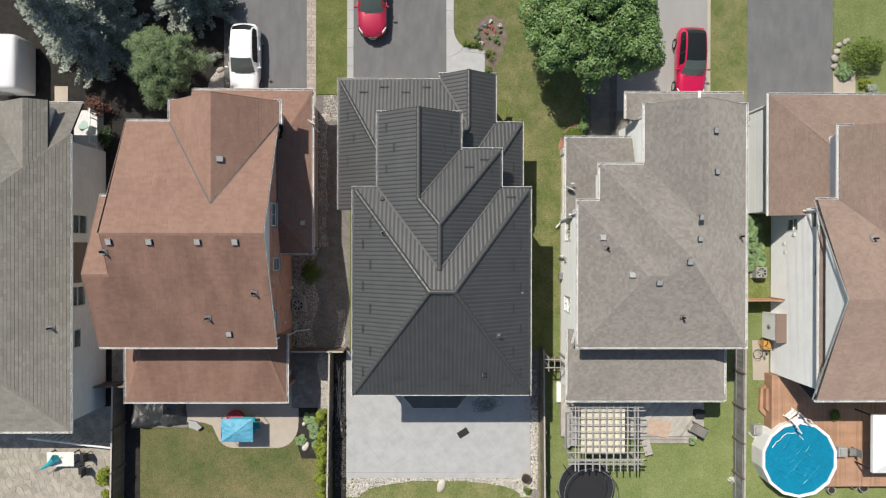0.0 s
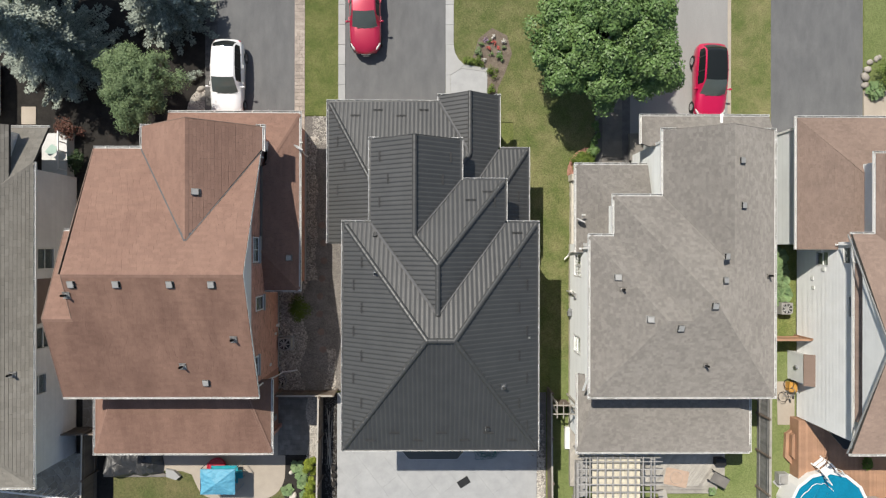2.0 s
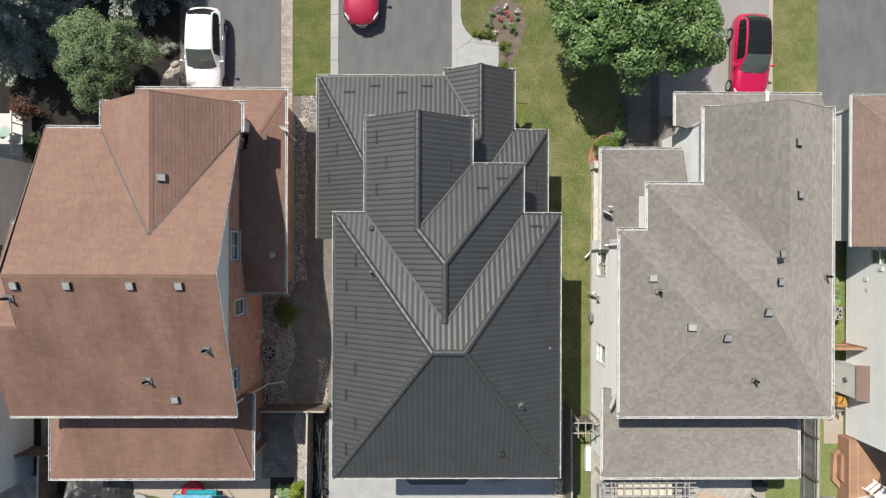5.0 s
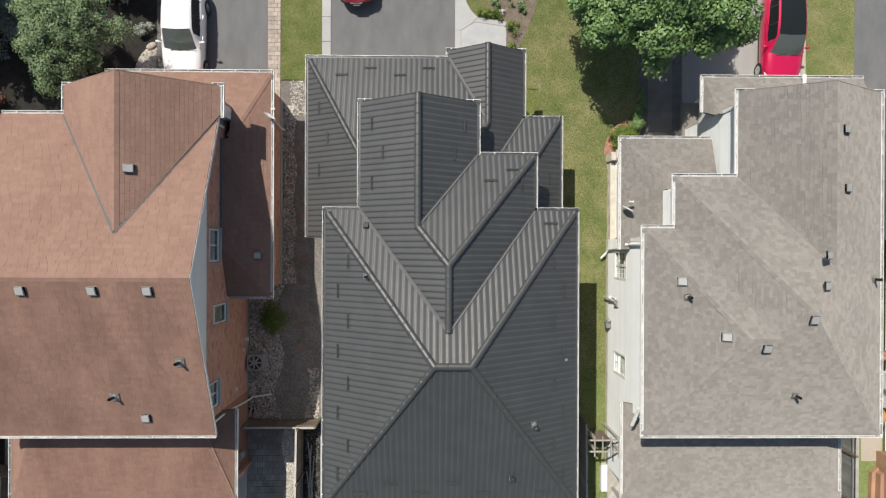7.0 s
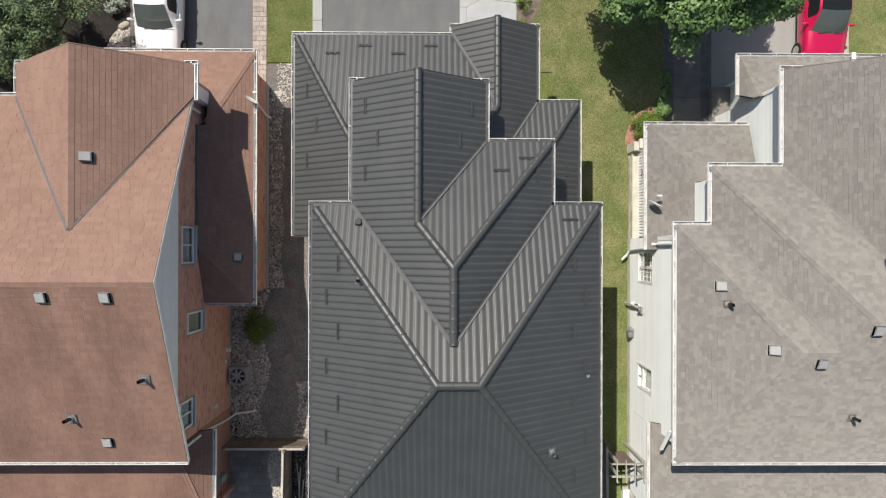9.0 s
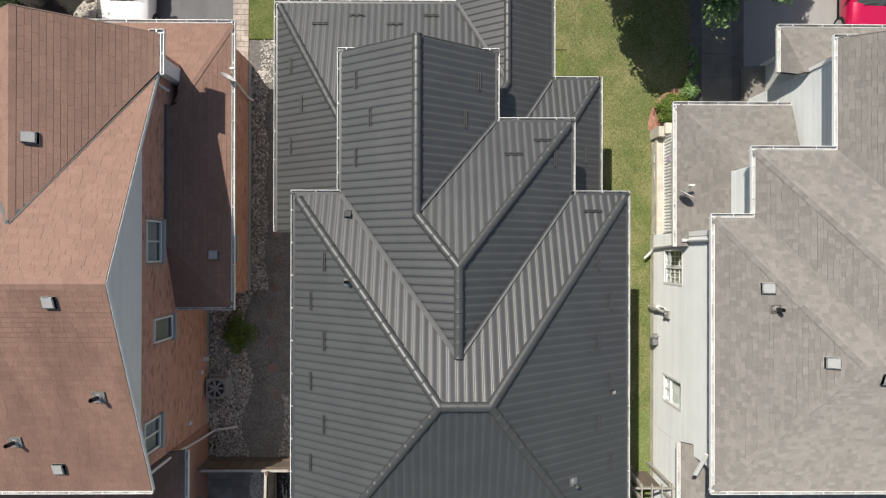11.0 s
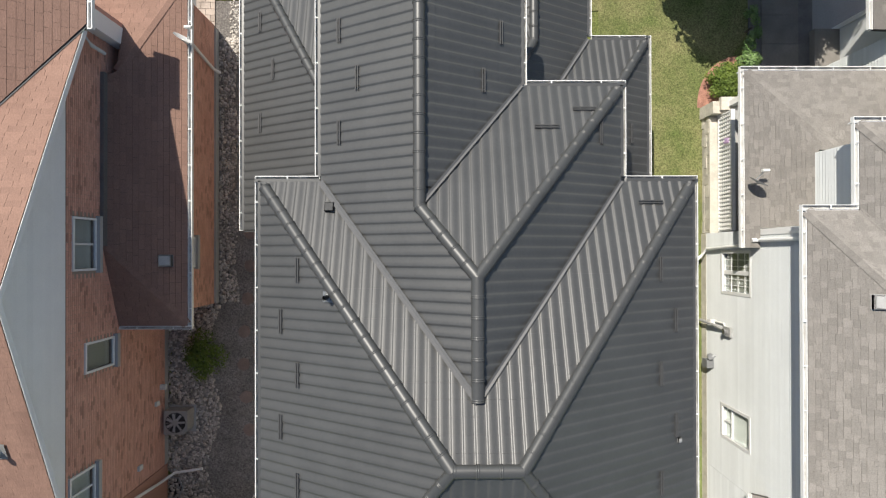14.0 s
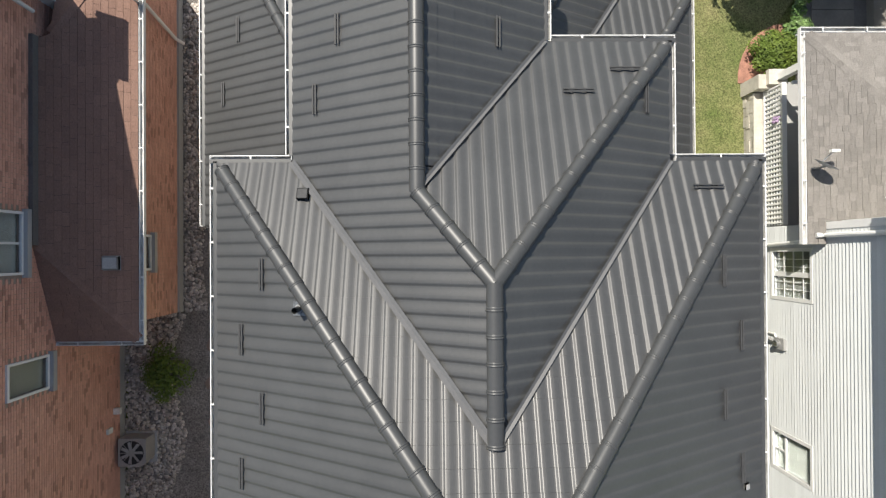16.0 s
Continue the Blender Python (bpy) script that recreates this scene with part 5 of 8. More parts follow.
# ---- right house: cream siding with weathered grey shingles ----
R = thing("house", (12, 0, 0), "off-white siding house with weathered grey shingle roof", "house")
Z, SA, SB = 5.70, 0.54, 0.43
AP = (12.725, -4.8 + 0.54 * 4.025 / 0.43)
APZ = Z + SA * 4.025
R1Z = Z + SB * 4.025
r_s = Slope("+y", -4.8, Z, SB, [(7.5, -4.8), (16.75, -4.8), AP, (11.9, -0.775), (10.7, -0.775)])
r_w1 = Slope("+x", 7.5, Z, SA, [(7.5, -4.8), (10.7, -0.775), (7.5, 3.25)])
r_n1 = Slope("-y", 3.25, Z, SB, [(7.5, 3.25), (8.7, 3.25), (11.9, -0.775), (10.7, -0.775)])
r_w2 = Slope("+x", 8.7, Z, SA, [(8.7, 5.25), AP, (11.9, -0.775), (8.7, 3.25)])
WR = 5.25 - SA * 2.8 / SB
r_n2 = Slope("-y", 5.25, Z, SB, [(8.7, 5.25), (11.15, 5.25), (13.95, WR), AP])
r_ww = Slope("+x", 11.15, Z, SA, [(11.15, 8.55), (13.95, 8.55), (13.95, WR), (11.15, 5.25)])
r_e = Slope("-x", 16.75, Z, SA, [(16.75, -4.8), (16.75, 8.55), (13.95, 8.55), (13.95, WR), AP])
r_gn = Slope("-y", 9.85, 3.2, 0.45, [(10.97, 9.85), (17.95, 9.85), (17.95, 8.1), (11.28, 8.1)])
r_gw = Slope("+x", 10.97, 3.2, 2.54, [(10.97, 9.85), (11.28, 8.1), (11.2, 8.1), (10.97, 8.35)])
r_pn = Slope("-y", 7.16, 3.36, 0.22, [(7.36, 7.16), (11.25, 7.16), (11.35, 4.97), (9.55, 4.97)])
r_pw = Slope("+x", 7.36, 3.36, 0.22, [(7.36, 7.16), (9.55, 4.97), (9.1, 4.97), (9.1, 2.93), (7.72, 2.93), (7.72, 2.42), (7.36, 2.42)])
r_ls = Slope("+y", -8.32, 3.55, 0.20, [(7.42, -8.32), (16.68, -8.32), (15.3, -4.45), (8.4, -4.45)])
r_lw = Slope("+x", 7.42, 3.55, 0.79, [(7.42, -8.32), (8.4, -4.45), (7.86, -4.45), (7.86, -4.1), (7.42, -4.1)])
r_le = Slope("-x", 16.68, 3.55, 0.56, [(16.68, -8.32), (16.68, -4.45), (15.3, -4.45)])
shingle_roof(R, [r_s, r_w1, r_n1, r_w2, r_n2, r_ww, r_e, r_gn, r_gw, r_pn, r_pw, r_ls, r_lw, r_le], M_GREY, (8.2, 4.5), "weathered grey-brown asphalt shingle slope", 22, wide=0.185, deep=0.122, jit=0.5, lap=0.005, gap=0.0008, tooth=0.3)
for a, b, f in (((7.5, -4.8, Z), (10.7, -0.775, R1Z), 0.33), ((7.5, 3.25, Z), (10.7, -0.775, R1Z), 0.33), ((10.7, -0.775, R1Z), (11.9, -0.775, R1Z), 0.43), ((11.9, -0.775, R1Z), (*AP, APZ), 0.33),
                ((16.75, -4.8, Z), (*AP, APZ), 0.33), ((8.7, 5.25, Z), (*AP, APZ), 0.33), ((13.95, WR, Z + SA * 2.8), (*AP, APZ), 0.33), ((13.95, 8.55, Z + SA * 2.8), (13.95, WR, Z + SA * 2.8), 0.54),
                ((7.4, 7.12, 3.37), (9.55, 4.97, 3.84), 0.15), ((7.45, -8.3, 3.55), (8.4, -4.5, 4.31), 0.2), ((16.66, -8.3, 3.55), (15.3, -4.5, 4.31), 0.2)):
    cap_shingles(R, a, b, f, M_GREY)
for a, b in (((8.7, 3.25, Z), (11.9, -0.775, R1Z)), ((11.15, 5.25, Z), (13.95, WR, Z + SA * 2.8))):
    valley_strip(R, a, b, 0.10, 0.010, M_GREY)
for p, q, o, z in (
    ((7.38, -4.82), (16.87, -4.82), (0, -1), Z), ((7.48, -4.82), (7.48, 3.27), (-1, 0), Z), ((7.38, 3.27), (8.68, 3.27), (0, 1), Z), ((8.68, 3.38), (8.68, 5.27), (-1, 0), Z), ((8.57, 5.27), (11.13, 5.27), (0, 1), Z),
    ((11.13, 5.38), (11.13, 8.57), (-1, 0), Z), ((16.77, -4.82), (16.77, 8.57), (1, 0), Z), ((11.03, 8.58), (11.8, 8.58), (0, 1), Z), ((16.2, 8.58), (16.87, 8.58), (0, 1), Z),
    ((10.86, 9.87), (17.97, 9.87), (0, 1), 3.2), ((10.95, 8.35), (10.95, 9.87), (-1, 0), 3.2), ((7.24, 7.18), (11.25, 7.18), (0, 1), 3.36), ((7.34, 2.42), (7.34, 7.18), (-1, 0), 3.36),
    ((7.3, -8.34), (16.7, -8.34), (0, -1), 3.55), ((7.40, -8.34), (7.40, -4.1), (-1, 0), 3.55), ((16.70, -8.34), (16.70, -4.5), (1, 0), 3.55),
):
    gutter(R, p, q, o, z + 0.005, w=0.075 if o[1] < 0 else 0.105)
    fascia(R, p, q, o, z, 0.17)
for p, q in (((11.15, 8.57, Z), (13.95, 8.57, Z + SA * 2.8)), ((13.95, 8.57, Z + SA * 2.8), (16.75, 8.57, Z))):
    barge(R, p, q, (0, 1), M_GREY, 0.05)
XR = 7.78
OPR = [(1.13, 2.26, 1.38, 2.86), (-3.22, -2.34, 1.34, 2.80)]
wr = wall(R, "x", XR, -4.45, 2.9, 0.35, 5.6, -1, M_SIDING, OPR, label="sunlit off-white lap siding wall")
lap_siding(R, wr, "x", XR, -4.45, 2.9, 0.35, 5.55, -1, M_SIDING, [(o[0] - 0.07, o[1] + 0.07, o[2] - 0.07, o[3] + 0.07) for o in OPR])
part("foundation", box(XR - 0.05, XR + 0.15, -4.38, 2.9, 0, 0.36), M_STONE, R)
part("foundation", box(XR - 0.05, XR + 0.15, -8.0, -4.39, 0, 0.36), M_STONE, R)
window(R, "x", XR, *OPR[0], -1, "mullion", None, 5, M_GREYCUSH, 0.085, mull=0.06)
window(R, "x", XR, *OPR[1], -1, "low", None, 0, M_BLIND, 0.085)
for ax, c, a0, a1, z0, z1, o in (("x", 9.05, 2.9, 4.9, 3.4, 5.6, -1), ("y", 2.9, 8.03, 9.05, 3.0, 5.6, 1), ("y", 4.9, 9.24, 11.5, 0, 5.6, 1), ("x", 11.5, 4.9, 8.2, 0, 5.6, -1)):
    w0 = wall(R, ax, c, a0, a1, z0, z1, o, M_SIDING)
    lap_siding(R, w0, ax, c, a0, a1, z0, z1, o, M_SIDING)
for ax, c, a0, a1, z0, z1, o in (("y", -4.45, 8.04, 16.4, 0, 5.55, -1), ("x", 16.4, -4.45, 8.2, 0, 5.55, 1), ("y", 8.2, 11.5, 16.4, 0, 5.55, 1), ("x", 12.12, 8.2, 9.6, 0, 3.1, -1), ("y", 9.6, 12.305, 17.415, 0, 3.1, 1), ("x", 17.6, 8.0, 9.6, 0, 3.1, 1),
                                  ("y", -8.0, 7.9, 16.3, 0, 3.4, -1), ("x", 16.3, -8.0, -4.46, 0, 3.4, 1), ("x", 9.05, 2.9, 4.9, 0, 3.39, -1)):
    wall(R, ax, c, a0, a1, z0, z1, o, M_SIDING)
for x, y in ((14.45, 6.85), (14.55, 4.7), (13.45, 2.25), (13.35, 1.15)):
    box_vent(R, r_e, x, y, 0.30, 0.17)
box_vent(R, r_w1, 8.67, 1.22, 0.31, 0.14)
box_vent(R, r_w1, 10.0, -0.75, 0.31, 0.14)
box_vent(R, r_s, 11.35, -1.15, 0.31, 0.17)
box_vent(R, r_s, 12.75, -0.05, 0.31, 0.17)
pipe_vent(R, r_w1, 8.85, 0.64, 0.055, 0.40, 0.24, M_BLACK, M_GREY)
pipe_vent(R, r_s, 12.9, -3.05, 0.055, 0.40, 0.24, M_BLACK, M_GREY)
pipe_vent(R, r_e, 16.3, 1.3, 0.055, 0.40, 0.24, M_BLACK, M_GREY)
part("ridge_strip", Soup().box(15.15, 15.3, 9.45, 9.95, 3.40, 3.44).get(), M_WHITE, R)
lw = wall(R, "x", XR, -8.0, -4.46, 0.35, 3.4, -1, M_SIDING)
lap_siding(R, lw, "x", XR, -8.0, -4.46, 0.35, 3.4, -1, M_SIDING)
# eave return above the porch and the sloped corner board
part("corner_board", box(11.42, 11.54, 8.12, 8.24, 3.2, 5.58), M_TRIM, R)
part("corner_board", box(12.05, 12.115, 9.50, 9.63, 0, 3.1), M_TRIM, R)
part("front_step", box(11.3, 12.11, 7.9, 9.5, 0, 0.32), M_SLAB, R)
part("corner_board", box(XR - 0.055, XR + 0.03, 2.76, 2.915, 3.25, 5.56), M_TRIM, R)
part("downspout", Soup().tube([(7.50, 2.62, 3.44), (7.60, 2.62, 3.46), (7.67, 2.62, 3.54), (7.68, 2.62, 5.35), (7.46, 2.62, 5.62)], 0.055, 10).get(), M_TRIM, R)
part("downspout", Soup().tube([(7.45, 2.50, 3.27), (7.62, 2.50, 3.12), (7.66, 2.50, 2.98), (7.66, 2.40, 0.55), (7.60, 2.20, 0.35), (7.40, 1.98, 0.28)], 0.045, 10).get(), M_TRIM, R)
part("low_corner_board", Soup().bar((7.5, -3.9, 5.2), (7.42, -4.75, 4.6), 0.12, 0.05).get(), M_TRIM, R)

# ---- far right house: pale siding with brown shingles ----
B = thing("house", (25, 0, 0), "pale siding house with brown shingle roof", "house")
BZ = 5.2
b_s = Slope("+y", -7.85, BZ, 0.47, [(21.05, -7.85), (38, -7.85), (38, -1.97), (20.86, -1.97)])
BRZ = BZ + 0.47 * 5.88
b_n = Slope("-y", 3.38, BRZ - 0.51 * 5.35, 0.51, [(21.05, 3.38), (22.25, 3.38), (26.5, -0.9), (26.5, -1.97), (20.86, -1.97)])
BNZ = BRZ - 0.51 * 5.35
b_w = Slope("+x", 22.25, BNZ, 0.513, [(22.25, 7.5), (28.4, 7.5), (28.4, -1.97), (26.5, -1.97), (26.5, -0.9), (22.25, 3.38)])
b_e = Slope("-x", 34.5, BNZ, 0.513, [(28.4, 7.5), (34.5, 7.5), (34.5, -1.97), (28.4, -1.97)])
b_gw = Slope("+x", 19.5, 3.2, 0.27, [(19.5, 9.8), (22.6, 6.6), (22.6, 2.6), (19.5, 2.6)])
b_gn = Slope("-y", 9.8, 3.2, 0.27, [(19.5, 9.8), (27.2, 9.8), (27.2, 6.6), (22.6, 6.6)])
b_p = Slope("+x", 21.22, BZ - 0.02, 8.0, [(21.22, -6.2), (21.29, -6.2), (21.29, 1.9), (21.22, 1.9)])
shingle_roof(B, [b_s, b_n, b_w, b_e, b_gw, b_gn, b_p], M_BROWN, (20, 5), "brown asphalt shingle slope", 23, keep=120, wide=0.20, deep=0.125, jit=0.5, lap=0.006, gap=0.001, tooth=0.25)
for p, q, o, z in (((20.95, -7.87), (38, -7.87), (0, -1), BZ), ((21.20, -7.87), (21.20, 3.40), (-1, 0), BZ - 0.02), ((20.98, 3.40), (22.23, 3.40), (0, 1), BNZ), ((22.23, 3.5), (22.23, 7.52), (-1, 0), BNZ), ((22.13, 7.53), (23.1, 7.53), (0, 1), BNZ),
                   ((19.48, 2.6), (19.48, 9.9), (-1, 0), 3.2), ((19.48, 9.82), (27.2, 9.82), (0, 1), 3.2)):
    gutter(B, p, q, o, z + 0.005)
for p, q in (((20.86, -7.85, BZ), (20.86, -1.97, BRZ)), ((20.86, -1.97, BRZ), (20.86, 3.38, BNZ))):
    barge(B, p, q, (-1, 0), M_VENT, 0.09)
OPB = [(1.9, 2.7, 4.1, 4.95), (-0.9, 0.1, 4.5, 5.0), (1.75, 2.45, 1.9, 2.9)]
XB = 21.45
wb = wall(B, "x", XB, -7.4, 3.0, 0.2, 5.15, -1, M_SIDING_W, OPB, label="pale lap siding wall")
lap_siding(B, wb, "x", XB, -7.4, 3.0, 0.2, 5.1, -1, M_SIDING_W, OPB, 0.11)
for o in OPB:
    window(B, "x", XB, *o, -1, "sash", None, 0, M_GREYCUSH, 0.06)
part("downspout", Soup().tube([(21.22, 2.86, 3.75), (21.33, 2.86, 3.85), (21.36, 2.86, 4.8), (21.18, 2.86, 5.1)], 0.055, 8).get(), M_TRIM, B)
gs = Soup()
for i in range(28):
    z0, z1 = 5.96 + i * 0.1, 6.06 + i * 0.1
    a, b = -7.85 + (z1 - BZ) / 0.47, 3.38 - (z1 - BNZ) / 0.51
    if b - a > 0.1:
        gs.face([(21.02, a, z0), (21.035, a, z1), (21.035, b, z1), (21.02, b, z0)])
part("gable_siding", gs.get(), M_SIDING_W, B, "pale siding in the gable")
for ax, c, a0, a1, z0, z1, o, m in (("x", 19.85, 2.9, 9.4, 0, 3.1, -1, M_SIDING), ("y", 9.4, 19.85, 26.8, 0, 3.1, 1, M_SIDING_W), ("y", 2.9, 19.85, 21.45, 0, 3.1, -1, M_SIDING_W), ("x", 22.6, 3.0, 7.15, 3.0, 5.1, -1, M_SIDING_W), ("y", 3.0, 21.64, 22.6, 2.5, 5.1, 1, M_SIDING_W),
                                     ("y", -7.4, 21.64, 36, 0, 5.1, -1, M_SIDING_W), ("y", 7.15, 22.6, 34, 0, 5.1, 1, M_SIDING_W), ("x", 36, -7.4, 7.15, 0, 5.1, 1, M_SIDING_W)):
    w0 = wall(B, ax, c, a0, a1, z0, z1, o, m)
    if ax == "x" and c < 23:
        lap_siding(B, w0, ax, c, a0, a1, z0, z1, o, m, (), 0.12)
part("trim_corner", box(19.75, 19.86, 9.3, 9.42, 0, 3.1), M_TRIM, B)
part("porch_roof", Soup().prism([(21.5, -7.42), (22.4, -8.45), (25.2, -8.45), (26.1, -7.42)], 2.7, 2.8).get(), M_BLACK, B)
for bx in ((21.30, 2.5, 2.4), (21.36, 1.5, 2.6), (21.38, 0.95, 1.6), (21.38, 0.42, 1.7)):
    part("wall_vent_hood", box(bx[0], XB, bx[1] - 0.1, bx[1] + 0.1, bx[2] - 0.12, bx[2] + 0.1), M_TRIM, B)
pipe_vent(B, b_n, 23.3, 1.2, 0.055, 0.42, 0.3, M_BLACK, M_VENT)
box_vent(B, b_s, 23.4, -2.6, 0.36, 0.2)
box_vent(B, b_s, 25.0, -2.6, 0.36, 0.2)

# ---- far left house: beige siding with taupe shingles ----
F = thing("house", (-26, 0, 0), "low beige siding house with taupe shingle roof", "house")
FZ = 4.2
f_e = Slope("-x", -21.2, FZ, 0.42, [(-21.2, -9.85), (-26.3, -4.75), (-26.3, 2.1), (-21.2, 7.1)])
f_s = Slope("+y", -9.85, FZ, 0.42, [(-21.2, -9.85), (-26.3, -4.75), (-31.4, -9.85)])
f_w = Slope("+x", -31.4, FZ, 0.42, [(-31.4, -9.85), (-26.3, -4.75), (-26.3, 2.1), (-31.4, 7.1)])
f_n = Slope("-y", 9.05, FZ - 0.82, 0.42, [(-21.0, 9.05), (-21.2, 7.1), (-26.3, 2.1), (-31.4, 7.1), (-31.4, 9.05)])
shingle_roof(F, [f_e, f_s, f_w, f_n], M_TAUPE, (-21.5, 0), "taupe asphalt shingle slope", 24, keep=100, wide=0.36, deep=0.16)
for a, b in (((-21.2, -9.85, FZ), (-26.3, -4.75, FZ + 2.14)), ((-21.2, 7.1, FZ), (-26.3, 2.1, FZ + 2.1)), ((-26.3, -4.75, FZ + 2.14), (-26.3, 2.1, FZ + 2.14))):
    cap_shingles(F, a, b, 0.28, M_TAUPE)
# front gable
f_ge = Slope("-x", -22.2, 4.576, 0.48, [(-22.2, 8.95), (-23.25, 8.95), (-23.25, 5.0), (-22.2, 6.2)])
f_gw = Slope("+x", -25.6, 3.952, 0.48, [(-25.6, 8.95), (-25.6, 7.69), (-23.25, 5.0), (-23.25, 8.95)])
shingle_roof(F, [f_ge, f_gw], M_TAUPE, (-22.8, 7), "taupe shingle slope of the front gable", 25, keep=40, wide=0.36, deep=0.16)
cap_shingles(F, (-23.25, 8.95, 5.08), (-23.25, 5.0, 5.08), 0.45, M_TAUPE)
wall(F, "x", -22.45, 5.6, 8.7, 2.5, 4.65, 1, M_SIDING_F)
for p, q, o, z in (((-31.4, -9.87), (-21.08, -9.87), (0, -1), FZ), ((-21.18, -9.87), (-21.18, 7.1), (1, 0), FZ), ((-31.4, 9.07), (-20.95, 9.07), (0, 1), FZ - 0.82)):
    gutter(F, p, q, o, z + 0.005)
XF = -21.6
OPF = [(1.5, 2.55, 2.1, 3.35), (-2.8, -1.7, 2.25, 3.45), (-5.25, -4.25, 2.7, 3.7)]
wf = wall(F, "x", XF, -9.5, 6.8, 0, 4.05, 1, M_SIDING_F, OPF, label="shaded beige siding wall")
lap_siding(F, wf, "x", XF, -9.5, 6.8, 0.2, 4.05, 1, M_SIDING_F, [(o[0] - 0.06, o[1] + 0.06, o[2] - 0.06, o[3] + 0.06) for o in OPF], 0.12)
for o in OPF:
    window(F, "x", XF, *o, 1, "sash", None, 0, M_GREYCUSH, 0.10)
for ax, c, a0, a1, o in (("y", -9.5, -31, XF - 0.19, -1), ("x", -31, -9.5, 8.7, -1), ("y", 6.8, -24, XF - 0.19, 1), ("y", 8.7, -31, -24, 1)):
    wall(F, ax, c, a0, a1, 0, 4.0 if c < 8 else 3.3, o, M_SIDING_F)
pipe_vent(F, f_e, -22.0, -3.9, 0.06, 0.42, 0.3, M_BLACK, M_VENT)
part("wall_panel", box(XF, XF + 0.05, -1.45, 0.95, 1.85, 3.6), M_BROWN, F)


# ---- plants ----
def quads(name, P, material, parent, label="", kind=""):
    """Many four-cornered leaves, given as an array (n, 4, 3) in world metres."""
    off = root_at(parent)
    P = (np.asarray(P, dtype=np.float32).reshape(-1, 3) - np.array(off[:], dtype=np.float32))
    n = len(P) // 4
    me = bpy.data.meshes.new(name)
    me.vertices.add(4 * n)
    me.vertices.foreach_set("co", P.ravel())
    me.loops.add(4 * n)
    me.loops.foreach_set("vertex_index", np.arange(4 * n, dtype=np.int32))
    me.polygons.add(n)
    me.polygons.foreach_set("loop_start", np.arange(0, 4 * n, 4, dtype=np.int32))
    me.materials.append(material)
    me.update(calc_edges=True)
    ob = new(name, me)
    ob.parent = parent
    return tagged(ob, label, kind=kind)


def leaves(rng, C, out, size, narrow=0.6, droop=0.0, spread=0.7):
    """A diamond leaf at each point of C that looks along out, more or less."""
    n = len(C)
    nn = out + rng.normal(0, spread, (n, 3)) * 0.6
    nn[:, 2] += 0.5
    nn /= np.linalg.norm(nn, axis=1, keepdims=True)
    r = rng.normal(0, 1, (n, 3))
    a = np.cross(nn, r)
    a /= np.linalg.norm(a, axis=1, keepdims=True)
    b = np.cross(nn, a)
    s = size * rng.uniform(0.65, 1.35, (n, 1))
    a, b = a * s * 0.5, b * s * 0.5 * narrow
    fold = nn * s * 0.10
    return np.stack([C - a, C + b - fold, C + a, C - b - fold], 1)


def leafy(rng, clumps, per, size, flat=0.8, loose=(0.55, 1.05)):
    """Leaves on the upper shells of many clumps (x, y, z, r)."""
    out = []
    for x, y, z, r in clumps:
        d = rng.normal(0, 1, (per, 3))
        d /= np.linalg.norm(d, axis=1, keepdims=True)
        d[:, 2] = np.where(rng.random(per) < 0.75, np.abs(d[:, 2]), d[:, 2])
        q = d * r * rng.uniform(*loose, (per, 1))
        q[:, 2] *= flat
        out.append(leaves(rng, q + np.array([x, y, z]), d, size))
    return np.concatenate(out)


def tree(name, at, rx, ry, z0, z1, material, label, seed, count=150, per=110, size=0.24, clump=(0.5, 0.85), trunk=0.2, ragged=1.0, loose=(0.55, 1.05)):
    rng = np.random.default_rng(seed)
    x, y = at
    T = thing(name, (x, y, 0), label, "tree")
    zc, rz = z0 + (z1 - z0) * 0.42, (z1 - z0) * 0.58
    clumps, limbs = [], Soup()
    for i in range(count):
        d = rng.normal(0, 1, 3)
        d /= np.linalg.norm(d)
        d[2] = abs(d[2]) if rng.random() < 0.8 else d[2] * 0.5
        f = rng.uniform(0.45, 1.0) ** 0.6
        ang = math.atan2(d[1], d[0])
        lob = 1 + ragged * (0.13 * math.sin(3 * ang + seed) + 0.09 * math.sin(7 * ang + 2 * seed))
        p = (x + d[0] * rx * f * lob, y + d[1] * ry * f * lob, zc + d[2] * rz * f)
        clumps.append((*p, rng.uniform(*clump)))
        if i % 6 == 0:
            m = Vector((x + (p[0] - x) * 0.35, y + (p[1] - y) * 0.35, z0 * 0.7 + (p[2] - z0 * 0.7) * 0.5))
            limbs.tube([(x, y, z0 * 0.65), m, p], trunk * 0.4, 6, r1=0.02)
    limbs.tube([(x, y, 0), (x + 0.03, y, z0 * 0.7), (x, y + 0.05, zc)], trunk, 9, r1=trunk * 0.45)
    part("trunk", limbs.get(), M_BARK, T, smooth=True)
    quads("crown", leafy(rng, clumps, per, size, 0.8, loose), material, T)
    return T


